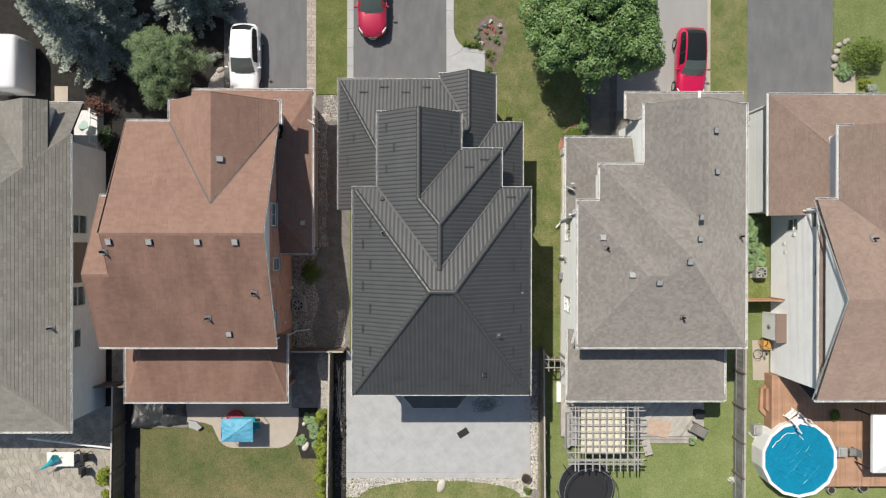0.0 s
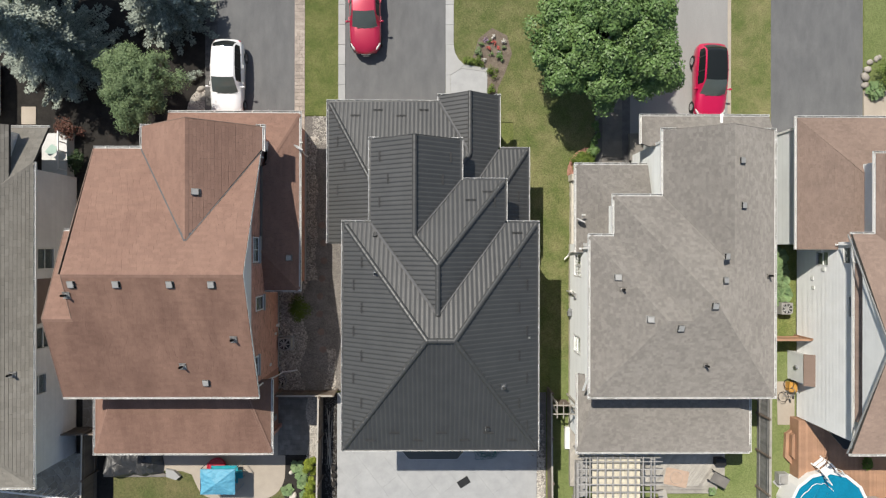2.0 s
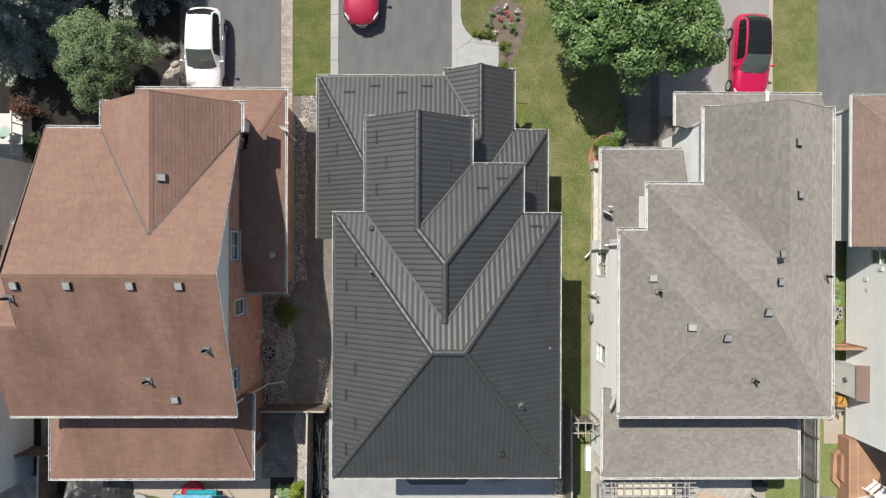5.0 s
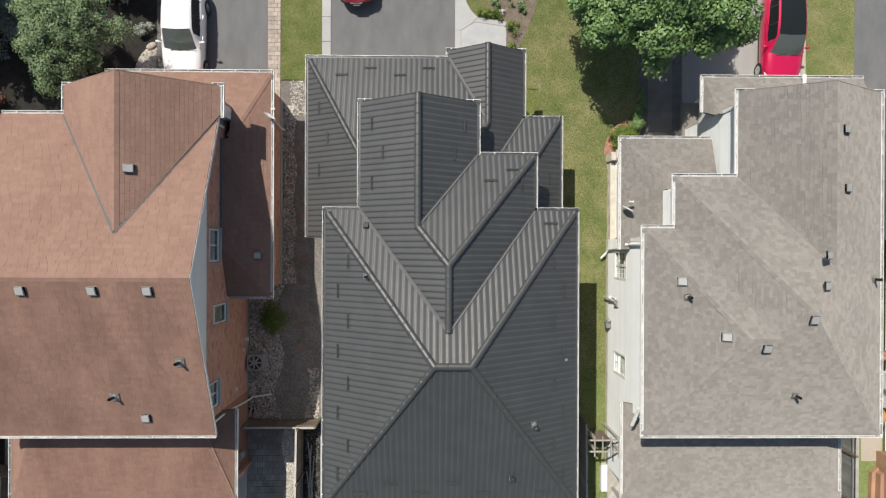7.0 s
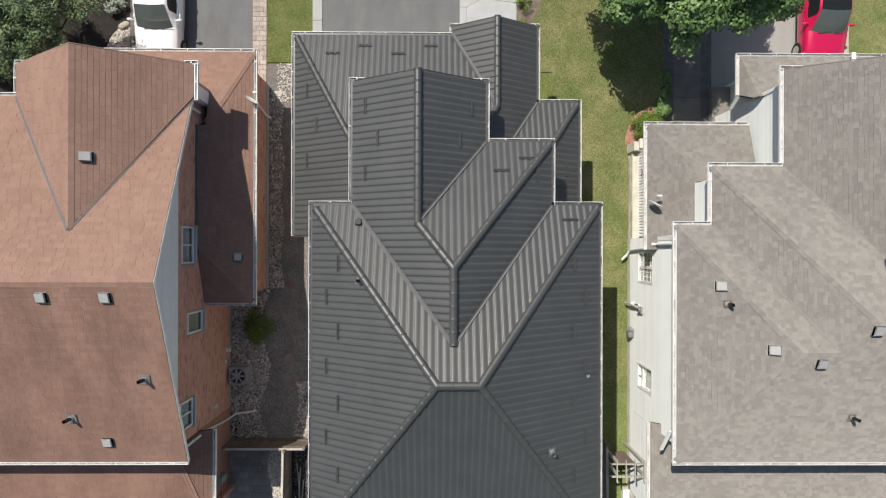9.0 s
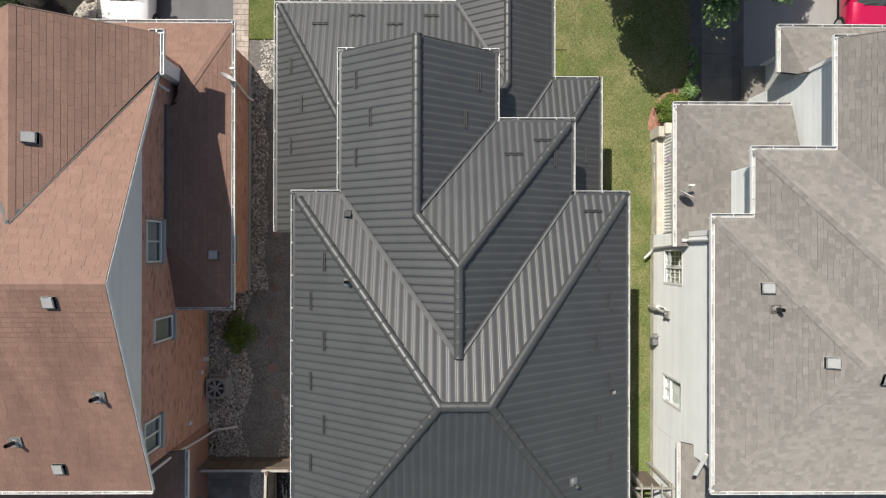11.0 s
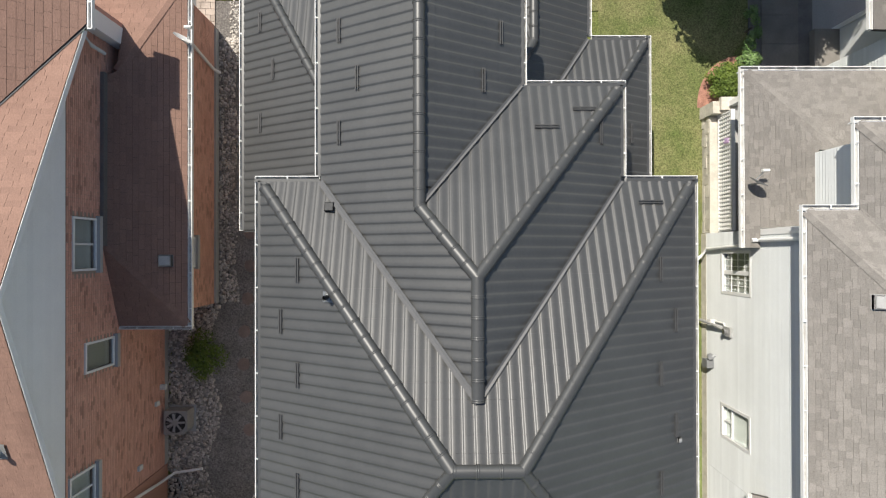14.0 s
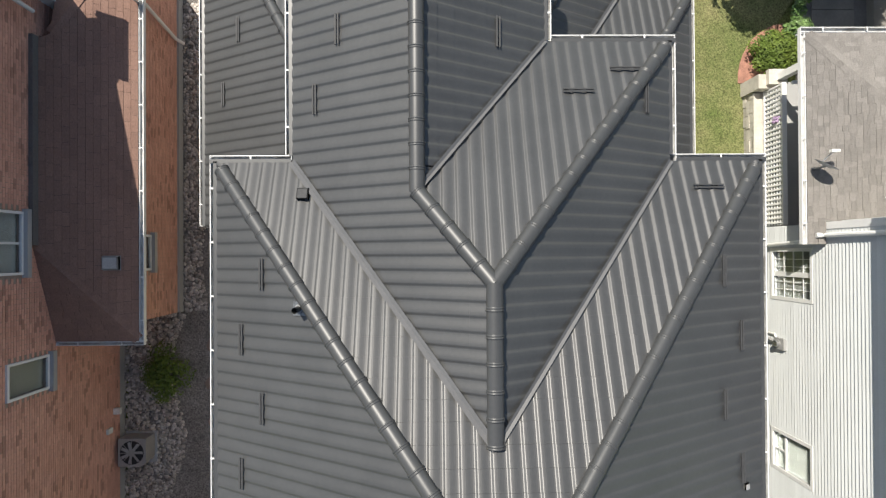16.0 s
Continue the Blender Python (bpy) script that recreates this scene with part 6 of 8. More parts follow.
def spruce(at, R, Ht, label, seed, material=None):
    rng = np.random.default_rng(seed)
    x, y = at
    T = thing("spruce_tree", (x, y, 0), label, "tree")
    tr = Soup().tube([(x, y, 0), (x, y, Ht * 0.6), (x, y, Ht * 0.98)], 0.2, 8, r1=0.03)
    P = []
    lev = 24
    for i in range(lev):
        f = i / lev
        z = 0.7 + (Ht - 0.9) * f
        r = R * (1 - f) ** 0.85 + 0.15
        n = int(6 + 10 * (1 - f))
        for j in range(n):
            a = 2 * math.pi * (j + rng.random() * 0.7) / n + i
            rr = r * rng.uniform(0.68, 1.16)
            ca, sa = math.cos(a), math.sin(a)
            if j % 3 == 0:
                tr.tube([(x, y, z), (x + ca * rr * 0.8, y + sa * rr * 0.8, z - rr * 0.16)], 0.03, 5, r1=0.01)
            m = max(3, int(rr / 0.16))
            for k in range(m):
                g = (k + 0.6) / m
                w = (0.15 + 0.42 * (1 - g)) * min(1.0, rr / 1.6)
                for _ in range(14):
                    b = a + rng.normal(0, 0.55)
                    lat = rng.uniform(-1, 1) * w
                    c = np.array([x + ca * rr * g - sa * lat, y + sa * rr * g + ca * lat, z - 0.20 * rr * g + 0.10 * g * g * rr + rng.uniform(-0.05, 0.08)])
                    L = rng.uniform(0.11, 0.23)
                    t = np.array([math.cos(b), math.sin(b), rng.uniform(-0.15, 0.3)]) * L
                    s = np.array([-math.sin(b), math.cos(b), rng.uniform(-0.4, 0.4)]) * L * 0.21
                    P.append([c, c + t * 0.45 + s, c + t, c + t * 0.45 - s])
    part("trunk", tr.get(), M_BARK, T)
    quads("crown", np.array(P), material or M_SPRUCE, T)


def shrub(name, at, rx, ry, h, material, label, seed, n=14, per=60, size=0.12, z=0.0, category="shrub", group=""):
    rng = np.random.default_rng(seed)
    x, y = at
    T = thing(name, (x, y, z), label, category, group)
    cl = []
    for _ in range(n):
        a, f = rng.uniform(0, 6.283), rng.uniform(0, 0.72) ** 0.7
        cl.append((x + rx * f * math.cos(a), y + ry * f * math.sin(a), z + h * (0.35 + 0.4 * (1 - f)) + rng.uniform(-0.1, 0.1) * h, min(rx, ry) * rng.uniform(0.32, 0.5)))
    part("stem", Soup().tube([(x, y, z), (x + 0.02, y, z + h * 0.5)], 0.03, 6).get(), M_BARK, T)
    quads("foliage", leafy(rng, cl, per, size), material, T)
    return T


def rosette(name, at, r, material, label, seed, n=40, z=0.04, group="", stretch=1.0):
    """A low plant of broad arching leaves."""
    rng = np.random.default_rng(seed)
    x, y = at
    T = thing(name, (x, y, z), label, "plant", group)
    P = []
    for i in range(n):
        a = rng.uniform(0, 6.283)
        L = r * rng.uniform(0.45, 1.0)
        d, s = np.array([math.cos(a), math.sin(a) * stretch, 0]), np.array([-math.sin(a), math.cos(a), 0])
        o = np.array([x, y, z])
        w = 0.30 * L + 0.04
        up = rng.uniform(0.25, 0.6) * r
        P.append([o + d * L * 0.15 + np.array([0, 0, up * 0.4]), o + d * L * 0.6 + s * w + np.array([0, 0, up]), o + d * L * 1.0 + np.array([0, 0, up * 0.55]), o + d * L * 0.6 - s * w + np.array([0, 0, up])])
    quads("leaf_rosette", np.array(P), material, T)
    return T


tree("maple_tree", (8.8, 14.2), 3.9, 4.05, 1.5, 5.7, M_LEAF, "large leafy green maple tree on a front lawn", 3, 300, 330, 0.165, (0.40, 0.82), 0.28)
tree("ash_tree", (-16.4, 11.5), 2.0, 2.0, 1.5, 4.5, M_LEAF2, "small round pale green tree in a front garden", 7, 330, 170, 0.085, (0.22, 0.46), 0.1, 1.6, (0.1, 1.2))
tree("broadleaf_tree", (-22.3, 17.8), 3.2, 2.6, 2.5, 7.0, M_LEAF2, "leafy green tree behind a blue spruce", 11, 110, 100, 0.24, (0.5, 0.8), 0.2)
spruce((-21.4, 13.8), 2.95, 8.8, "large silvery blue spruce tree", 4)
spruce((-15.7, 16.8), 2.5, 6.2, "silvery blue spruce tree beside a driveway", 5)
spruce((-25.0, 17.8), 2.2, 4.6, "silvery blue spruce behind a white van", 6)
shrub("barberry_shrub", (-21.75, 9.55), 1.1, 0.8, 1.1, M_RUST, "rust red leafy shrub in shade", 21, 16, 60, 0.12)
shrub("garden_shrub", (-21.35, 7.7), 0.6, 0.7, 1.0, M_SHADELEAF, "green shrub beside a house, shade put into its leaf colour", 22, 14, 60, 0.12)
shrub("garden_shrub", (-14.5, 12.9), 0.5, 0.45, 0.6, M_SPRUCE, "small grey-green shrub beside a paver edge", 23, 9, 50, 0.09)
shrub("side_shrub", (-8.35, -0.95), 0.75, 0.85, 0.6, M_SHRUB, "bright green spreading shrub in river stones", 24, 26, 90, 0.075)
for i, y in enumerate((-10.0, -11.0, -12.0, -12.9, -13.9, -14.9)):
    shrub("cedar_shrub", (-7.5 + 0.06 * (i % 2), y), 0.48, 0.62, 1.9, M_HEDGE, "golden green columnar cedar in a row", 30 + i, 16, 110, 0.10, group="cedar hedge")
shrub("evergreen_shrub", (-21.2, -13.8), 0.95, 0.7, 1.3, M_HEDGE, "golden green evergreen beside a fence", 40, 18, 100, 0.10)
shrub("evergreen_shrub", (-21.0, -15.2), 0.8, 0.6, 1.2, M_HEDGE, "golden green evergreen beside a fence", 41, 18, 100, 0.10)
shrub("boxwood_shrub", (8.52, 7.75), 0.78, 0.62, 0.75, M_SHRUB, "round clipped bright green shrub in red mulch", 42, 60, 150, 0.065)
shrub("garden_shrub", (9.15, 8.35), 0.45, 0.55, 0.9, M_LEAF, "green leafy shrub beside an entry walk", 43, 14, 80, 0.09)
shrub("garden_shrub", (9.2, 9.5), 0.35, 0.8, 0.8, M_LEAF, "green leafy shrub beside an entry walk", 44, 14, 80, 0.09)
shrub("ball_shrub", (5.65, -14.95), 0.34, 0.34, 0.5, M_SHRUB, "small round green shrub in pebbles", 45, 10, 70, 0.06)
shrub("garden_shrub", (27.2, 13.1), 1.35, 1.25, 1.5, M_SHRUB, "large olive green shrub beside rocks", 46, 26, 110, 0.11)
rosette("hosta_plant", (26.1, 12.2), 0.7, M_HOSTA, "variegated pale hosta clump", 47, 80)
shrub("yellow_shrub", (27.45, 11.4), 0.5, 0.35, 0.5, M_HEDGE, "bright yellow-green low shrub", 48, 12, 70, 0.08)
shrub("grey_shrub", (27.95, 10.9), 0.6, 0.45, 0.5, M_SPRUCE, "low blue-grey shrub beside rocks", 49, 14, 70, 0.08)
shrub("garden_shrub", (19.45, 8.6), 0.4, 0.75, 1.0, M_SHRUB, "green shrub between two houses", 50, 14, 70, 0.10)
shrub("garden_shrub", (19.2, 6.0), 0.25, 0.7, 0.8, M_LEAF, "green shrub between two houses", 51, 10, 70, 0.10)
for i in range(9):
    rosette("hosta_plant", (19.85 + 0.42 * (i % 2) + 0.05 * i, 2.5 - 0.36 * i), 0.68, M_HOSTA if i % 3 else M_LEAF2, "large leafy green hosta between two houses", 60 + i, 34, group="hostas between houses")
for i, (x, y, r) in enumerate(((-8.5, -10.3, 0.5), (-8.2, -10.9, 0.45), (-9.05, -11.75, 0.45), (-8.15, -11.4, 0.4), (-8.0, -12.1, 0.4))):
    rosette("hosta_plant", (x, y), r, M_HOSTA, "pale green hosta in dark soil", 75 + i, 46, group="hostas in the bed")
for i, (x, y, rx, ry, m, lb) in enumerate(((1.75, 13.78, 0.46, 0.34, M_SHRUB, "low yellow-green shrub at a walk"), (2.35, 13.75, 0.44, 0.36, M_SHRUB, "low yellow-green shrub at a walk"), (3.05, 13.2, 0.46, 0.5, M_SHRUB, "low green shrub in a flower bed"),
                                           (3.0, 12.05, 0.36, 0.42, M_SHRUB, "low yellow-green shrub at a walk"), (3.6, 14.1, 0.34, 0.3, M_LEAF, "low green shrub in a flower bed"), (2.35, 14.4, 0.3, 0.28, M_LEAF2, "low green shrub in a flower bed"), (3.45, 9.2, 0.22, 0.3, M_RUST, "small red-leaved shrub at a wall"), (3.5, 8.6, 0.2, 0.25, M_LEAF, "small green shrub at a wall"))):
    shrub("bed_shrub", (x, y), rx, ry, 0.4, m, lb, 90 + i, 9, 50, 0.07, group="flower bed shrubs")
for i, (x, y, m) in enumerate(((3.2, 14.9, M_FLOWER), (3.45, 14.6, M_FLOWER), (2.85, 14.55, M_FLOWER), (2.6, 13.9, M_WFLOWER), (3.55, 14.35, M_PFLOWER), (3.2, 15.3, M_WFLOWER), (2.7, 15.1, M_PFLOWER), (3.75, 15.0, M_WFLOWER), (2.45, 14.85, M_LEAF), (3.05, 14.25, M_LEAF), (3.8, 14.65, M_LEAF2), (2.95, 15.05, M_LEAF))):
    shrub("flower_plant", (x, y), 0.18, 0.18, 0.3, m, "small flowering plant in a mulch bed", 110 + i, 6, 22, 0.055, group="bed flowers", category="flower")
shrub("flower_plant", (18.85, -14.3), 0.35, 0.33, 0.5, M_WFLOWER, "white flowering shrub at a fence", 120, 10, 40, 0.06, category="flower")
shrub("flower_plant", (8.05, 5.75), 0.16, 0.2, 0.35, M_PFLOWER, "mauve flowers hung on a porch rail", 121, 8, 40, 0.05, z=1.0, category="flower")
hs = random.Random(122)
gh, hx, hy, ha = [], 2.7, -9.5, 0.0
for _ in range(300):
    ha += hs.uniform(-0.5, 1.0)
    hx += 0.13 * math.cos(ha) + (2.9 - hx) * 0.07
    hy += 0.085 * math.sin(ha) + (-9.5 - hy) * 0.08
    gh.append((hx, hy, 0.075 + hs.uniform(0, 0.04)))
tagged(part("garden_hose", Soup().tube(gh, 0.009, 5).get(), mat("dark_teal_rubber", (0.01, 0.16, 0.15), 0.5)), "tangled dark teal garden hose on a patio", "hose")
rosette("potted_plant", (25.0, -9.9), 0.45, M_SHRUB, "green potted plant on a timber deck", 123, 36, z=1.0)
rosette("potted_plant", (16.2, -11.75), 0.30, M_HOSTA, "small pale green potted plant on deck steps", 124, 30, z=0.4)
for i, y in enumerate((-10.4, -10.85, -11.35, -14.4)):
    fp_ = thing("plant_pot", (-6.3, y, 0.03), "round black plant pot with dark earth beside a fence", "pot", "pots along the fence")
    part("pot", Soup().tube([(-6.3, y, 0.03), (-6.3, y, 0.24)], 0.12, 14, r1=0.15).get(), M_BLACK, fp_)
    part("earth", Soup().tube([(-6.3, y, 0.241), (-6.3, y, 0.25)], 0.125, 14).get(), M_SOIL, fp_)


def rock(at, r, material, label, seed, z=0.0, group=""):
    rn = random.Random(seed)
    s = Soup().ball((at[0], at[1], z + r[2] * 0.5), r, Matrix.Rotation(rn.uniform(0, 3), 3, 'Z'), 5, 9, 0.13, rn)
    return tagged(part("garden_rock", s.get(), material, smooth=True), label, "rock", group)


for i, (x, y, r) in enumerate(((25.9, 13.9, 0.22), (25.75, 13.45, 0.26), (25.6, 13.0, 0.3), (25.6, 12.5, 0.26), (25.75, 12.1, 0.2), (26.3, 14.1, 0.2), (28.6, 9.6, 0.3), (26.5, 14.2, 0.18))):
    rock((x, y), (r, r * 0.8, r * 0.6), M_BOULDER, "tan rounded garden rock at a driveway edge", 200 + i, group="garden rocks")
rock((-8.75, -12.2), (0.34, 0.24, 0.12), M_STONE, "flat white garden stone in a soil bed", 210)
rock((-8.85, -10.75), (0.13, 0.13, 0.1), M_STONE, "small white stone in a soil bed", 211)
rock((0.05, -14.75), (0.5, 0.3, 0.1), M_STONE, "flat pale stepping rock in a lawn", 212)
rock((-14.25, 12.1), (0.28, 0.16, 0.12), M_BOULDER, "grey rock beside a paver edge", 213)

# ---- vehicles ----
def section(w, zb, zt, tuck, n=7):
    """Half of a body's cross-section, from the sill up to the belt and in to the middle."""
    return [(w * 0.90, zb), (w * 0.985, zb + 0.12), (w, zb + (zt - zb) * 0.45), (w * 0.985, zb + (zt - zb) * 0.78), (w * (1 - tuck), zt - 0.015), (w * 0.55, zt + 0.02), (0, zt + 0.03)]


def loft(stations):
    s = Soup()
    m = len(stations[0][1])
    for y, sec in stations:
        for x, z in sec:
            s.v.append((x, y, z))
        for x, z in sec[-2::-1]:
            s.v.append((-x, y, z))
    n = 2 * m - 1
    for i in range(len(stations) - 1):
        for j in range(n - 1):
            s.f.append((i * n + j, i * n + j + 1, (i + 1) * n + j + 1, (i + 1) * n + j))
    s.f.append(tuple(range(n))[::-1])
    s.f.append(tuple((len(stations) - 1) * n + j for j in range(n)))
    return s


def car(name, at, paint, roof, label, L=4.65, W=1.84, Hc=1.62, front=-1, long_roof=0.0):
    """A parked car that faces down the drive (towards -y)."""
    C = thing(name, (0, 0, 0), label, "car")
    h = W / 2
    st = []
    for f, w, zb, zt, tk in ((0.0, 0.70, 0.42, 0.60, 0.24), (0.010, 0.80, 0.34, 0.68, 0.20), (0.032, 0.88, 0.28, 0.76, 0.16), (0.07, 0.94, 0.24, 0.84, 0.13), (0.13, 0.975, 0.22, 0.90, 0.11), (0.21, 0.99, 0.22, 0.95, 0.10), (0.31, 0.99, 0.22, 1.0, 0.08), (0.5, 1.0, 0.22, 1.03, 0.07), (0.72, 1.0, 0.22, 1.06, 0.07), (0.86, 0.975, 0.24, 1.07, 0.09), (0.94, 0.92, 0.28, 1.04, 0.12), (0.98, 0.83, 0.34, 0.98, 0.18), (1.0, 0.66, 0.44, 0.88, 0.26)):
        st.append((-L / 2 + f * L, section(h * w, zb, zt, tk)))
    shell = loft(st)
    shell.v = [(x, y + 0.42 * (x / h) ** 2 * max(0.0, 1 - (y + L / 2) / (0.26 * L)), z) for x, y, z in shell.v]
    part("body", shell.get(), paint, C, smooth=True)
    # cabin: windscreen, windows, rails and roof cut from one rounded shell
    y0, y1, y2, y3 = -L / 2 + 0.30 * L, -L / 2 + 0.48 * L, L / 2 - 0.14 * L, L / 2 - 0.025 * L
    zb, zt = 1.0, Hc
    rows = []
    for k in range(15):
        if k <= 4:
            q = k / 4
            y, z, g = y0 + (y1 - y0) * q, zb + 0.02 + (zt - zb - 0.05) * (q ** 0.86), 0.93 + 0.01 * q
            r = 0.82 - 0.12 * q
        elif k <= 10:
            q = (k - 4) / 6
            y, z, g, r = y1 + (y2 - y1) * q, zt - 0.03 + 0.05 * math.sin(q * math.pi), 0.94 - 0.04 * q * q, 0.70 - 0.05 * q
        else:
            q = (k - 10) / 4
            y, z, g, r = y2 + (y3 - y2) * q, zt - 0.03 - (zt - zb - 0.06) * q ** 1.7, 0.90 - 0.10 * q, 0.65 + 0.03 * q
        low = min(zb, z - 0.01)
        bow = 0.17 * (1 - k / 4) + 0.05 * k / 4 if k < 5 else (-0.10 * (k - 9) / 5 if k > 9 else 0.05 * (9 - k) / 5)
        half = [(h * g, low, bow), (h * (r + 0.05), max(low + 0.004, z - 0.085), bow), (h * (r - 0.03), z - 0.026, bow * 0.85), (h * r * 0.5, z - 0.005, bow * 0.25), (0, z, 0)]
        rows.append([(x, y + d, zz) for x, zz, d in half] + [(-x, y + d, zz) for x, zz, d in half[-2::-1]])
    bins = {}
    for k in range(14):
        for c in range(8):
            q = [rows[k][c], rows[k][c + 1], rows[k + 1][c + 1], rows[k + 1][c]]
            if c in (0, 7):
                n = ("side_window", c) if 3 <= k <= 11 else ("pillar_frame", c)
            elif c in (1, 6):
                n = ("pillar_frame", 0 if c == 1 else 7)
            else:
                n = ("windscreen", 0) if k < 4 else ("roof", 0) if k < 10 else ("rear_window", 0)
            bins.setdefault(n, Weld()).face(q)
    for (n, c), g in bins.items():
        part(n, g.get(), {"windscreen": M_SCREEN, "roof": roof, "pillar_frame": paint}.get(n, M_CARGLASS), C, smooth=True)
    for c in (0, 8):
        for k in (6, 9):
            a, b = rows[k][c], rows[k][1 if c == 0 else 7]
            part("door_pillar", Soup().bar((a[0] * 1.004, a[1], a[2]), (b[0] * 1.01, b[1], b[2]), 0.07, 0.02).get(), M_BLACK, C)
    for sx in (-1, 1):
        m = Soup().ball((sx * (h + 0.10), y0 + 0.42, 1.05), (0.12, 0.07, 0.08), None, 5, 8)
        m.bar((sx * h * 0.93, y0 + 0.42, 1.02), (sx * (h + 0.05), y0 + 0.42, 1.03), 0.05, 0.04)
        part("wing_mirror", m.get(), paint, C, smooth=True)
        hl = Soup().ball((sx * h * 0.80, -L / 2 + 0.44, 0.765), (0.06, 0.27, 0.06), Matrix.Rotation(radians(-32) * sx, 3, 'Z'), 5, 8)
        part("headlight", hl.get(), M_DISH, C, smooth=True)
        tl = Soup().ball((sx * h * 0.70, L / 2 - 0.14, 0.84), (0.14, 0.10, 0.09), None, 5, 8)
        part("tail_light", tl.get(), M_REDPL, C, smooth=True)
        for y in (-L * 0.305, L * 0.30):
            w = Soup().tube([(sx * (h - 0.22), y, 0.33), (sx * (h + 0.012), y, 0.33)], 0.33, 18)
            wh = part("wheel", w.get(), M_RUBBER, C)
            part("rim", Soup().tube([(sx * (h + 0.0), y, 0.33), (sx * (h + 0.02), y, 0.33)], 0.21, 14).get(), M_CHROME, wh)
        dh = Soup()
        for y in (-0.25, 0.75):
            dh.box(min(sx * h, sx * (h + 0.03)), max(sx * h, sx * (h + 0.03)), y - 0.1, y + 0.1, 0.86, 0.89)
        part("door_handle", dh.get(), paint, C)
    part("number_plate", box(-0.16, 0.16, -L / 2 - 0.03, -L / 2 + 0.05, 0.47, 0.58), M_BLIND, C)
    part("grille", box(-h * 0.3, h * 0.3, -L / 2 - 0.018, -L / 2 + 0.1, 0.58, 0.66), M_BLACK, C)
    wp = Soup()
    for sx in (-0.45, 0.25):
        wp.bar((sx, y0 + 0.03, 1.03), (sx + 0.5, y0 + 0.10, 1.09), 0.02, 0.02)
    part("wiper", wp.get(), M_BLACK, C)
    C.matrix_basis = pose(*at)
    return C


car("car", (-12.42, 12.45, 0.035, 0, 0, -1), M_WHITECAR, M_WHITECAR, "white hatchback parked on an asphalt driveway", 4.62, 1.88, 1.60)
car("car", (-4.40, 16.27, 0.035, 0, 0, 1), M_REDCAR, M_REDCAR, "crimson hatchback parked on an asphalt driveway", 4.6, 1.84, 1.58)
car("car", (15.90, 12.43, 0.035, 0, 0, -1), M_REDCAR2, M_CARGLASS, "bright red car with a black glass roof", 4.5, 1.84, 1.58)
v = thing("van", (-27.0, 11.9, 0), "white van parked beside a spruce", "van")
bd = loft([(10.3, [(1.0, 0.35), (1.02, 0.9), (0.98, 1.9), (0.8, 2.05), (0.4, 2.1), (0, 2.1)]), (10.5, [(1.02, 0.3), (1.05, 0.9), (1.0, 1.98), (0.85, 2.12), (0.4, 2.16), (0, 2.16)]), (13.3, [(1.02, 0.3), (1.05, 0.9), (1.0, 1.98), (0.85, 2.12), (0.4, 2.16), (0, 2.16)]), (13.6, [(0.95, 0.35), (1.0, 0.9), (0.95, 1.9), (0.8, 2.0), (0.4, 2.05), (0, 2.05)])])
bd.v = [(x - 26.9, y, z) for x, y, z in bd.v]
part("body", bd.get(), M_WHITECAR, v, smooth=True)
for y in (10.9, 13.0):
    part("wheel", Soup().tube([(-26.2, y, 0.33), (-25.95, y, 0.33)], 0.33, 16).get(), M_RUBBER, v)


# ---- fences ----
def fence(p, q, h, label, material, board=0.14, gap=0.012, seed=1, cap=True, top=None, wide=0.045, posts=None):
    """A board fence with posts, rails and single boards between two plan points."""
    (x0, y0), (x1, y1) = p, q
    Lf = math.hypot(x1 - x0, y1 - y0)
    T = thing("fence", (x0, y0, 0), label, "fence")
    m = Matrix.Translation((x0, y0, 0)) @ Matrix.Rotation(math.atan2(y1 - y0, x1 - x0), 4, 'Z')
    rn = random.Random(seed)
    n = int(Lf / (board + gap))
    for i in range(n):
        a = i * (board + gap)
        part("board", Soup().box(a, a + board, -0.011, 0.011, 0.05, h - 0.05 + rn.uniform(-0.012, 0.012), m).get(), material, T)
    k = max(2, round(Lf / 2.4) + 1)
    for i in range(k):
        a = Lf * i / (k - 1)
        part("post", Soup().box(a - 0.05, a + 0.05, 0.012, 0.112, 0, h + 0.08, m).get(), posts or material, T)
    for z in (0.3, h - 0.3):
        part("rail", Soup().box(0, Lf, 0.0125, 0.05, z, z + 0.09, m).get(), material, T)
    if cap:
        part("cap_board", Soup().box(-0.02, Lf + 0.02, -wide, wide, h - 0.035, h, m).get(), top or material, T)
    return T


fence((-6.95, -5.9), (-7.1, -16.0), 1.5, "weathered wooden board fence beside a patio", M_FENCE, seed=1, top=M_GREYWOOD)
fence((6.42, -5.7), (6.52, -16.0), 1.5, "weathered wooden board fence beside a pebble strip", M_FENCE, seed=2, top=M_GREYWOOD)
fence((-20.3, -7.9), (-20.45, -16.0), 1.6, "dark weathered wooden board fence", M_FENCE, seed=3, top=M_GREYWOOD)
fence((19.06, -16.0), (19.12, -5.0), 1.45, "grey weathered board fence with a brown cap board", M_FENCEG, 0.17, seed=4, top=M_GREYWOOD, wide=0.07, posts=M_FENCE)
fence((-9.4, -5.85), (-6.1, -5.85), 1.4, "brown wooden side fence with a pale rail", M_FENCE, seed=5, top=M_GREYWOOD)
fence((-21.8, -8.02), (-18.9, -7.98), 1.5, "brown wooden fence between two houses", M_FENCE, seed=6, top=M_FENCE)
fence((18.9, -2.62), (21.4, -2.62), 1.6, "orange stained wooden fence between two houses", M_CEDAR, seed=7, top=M_CEDAR)
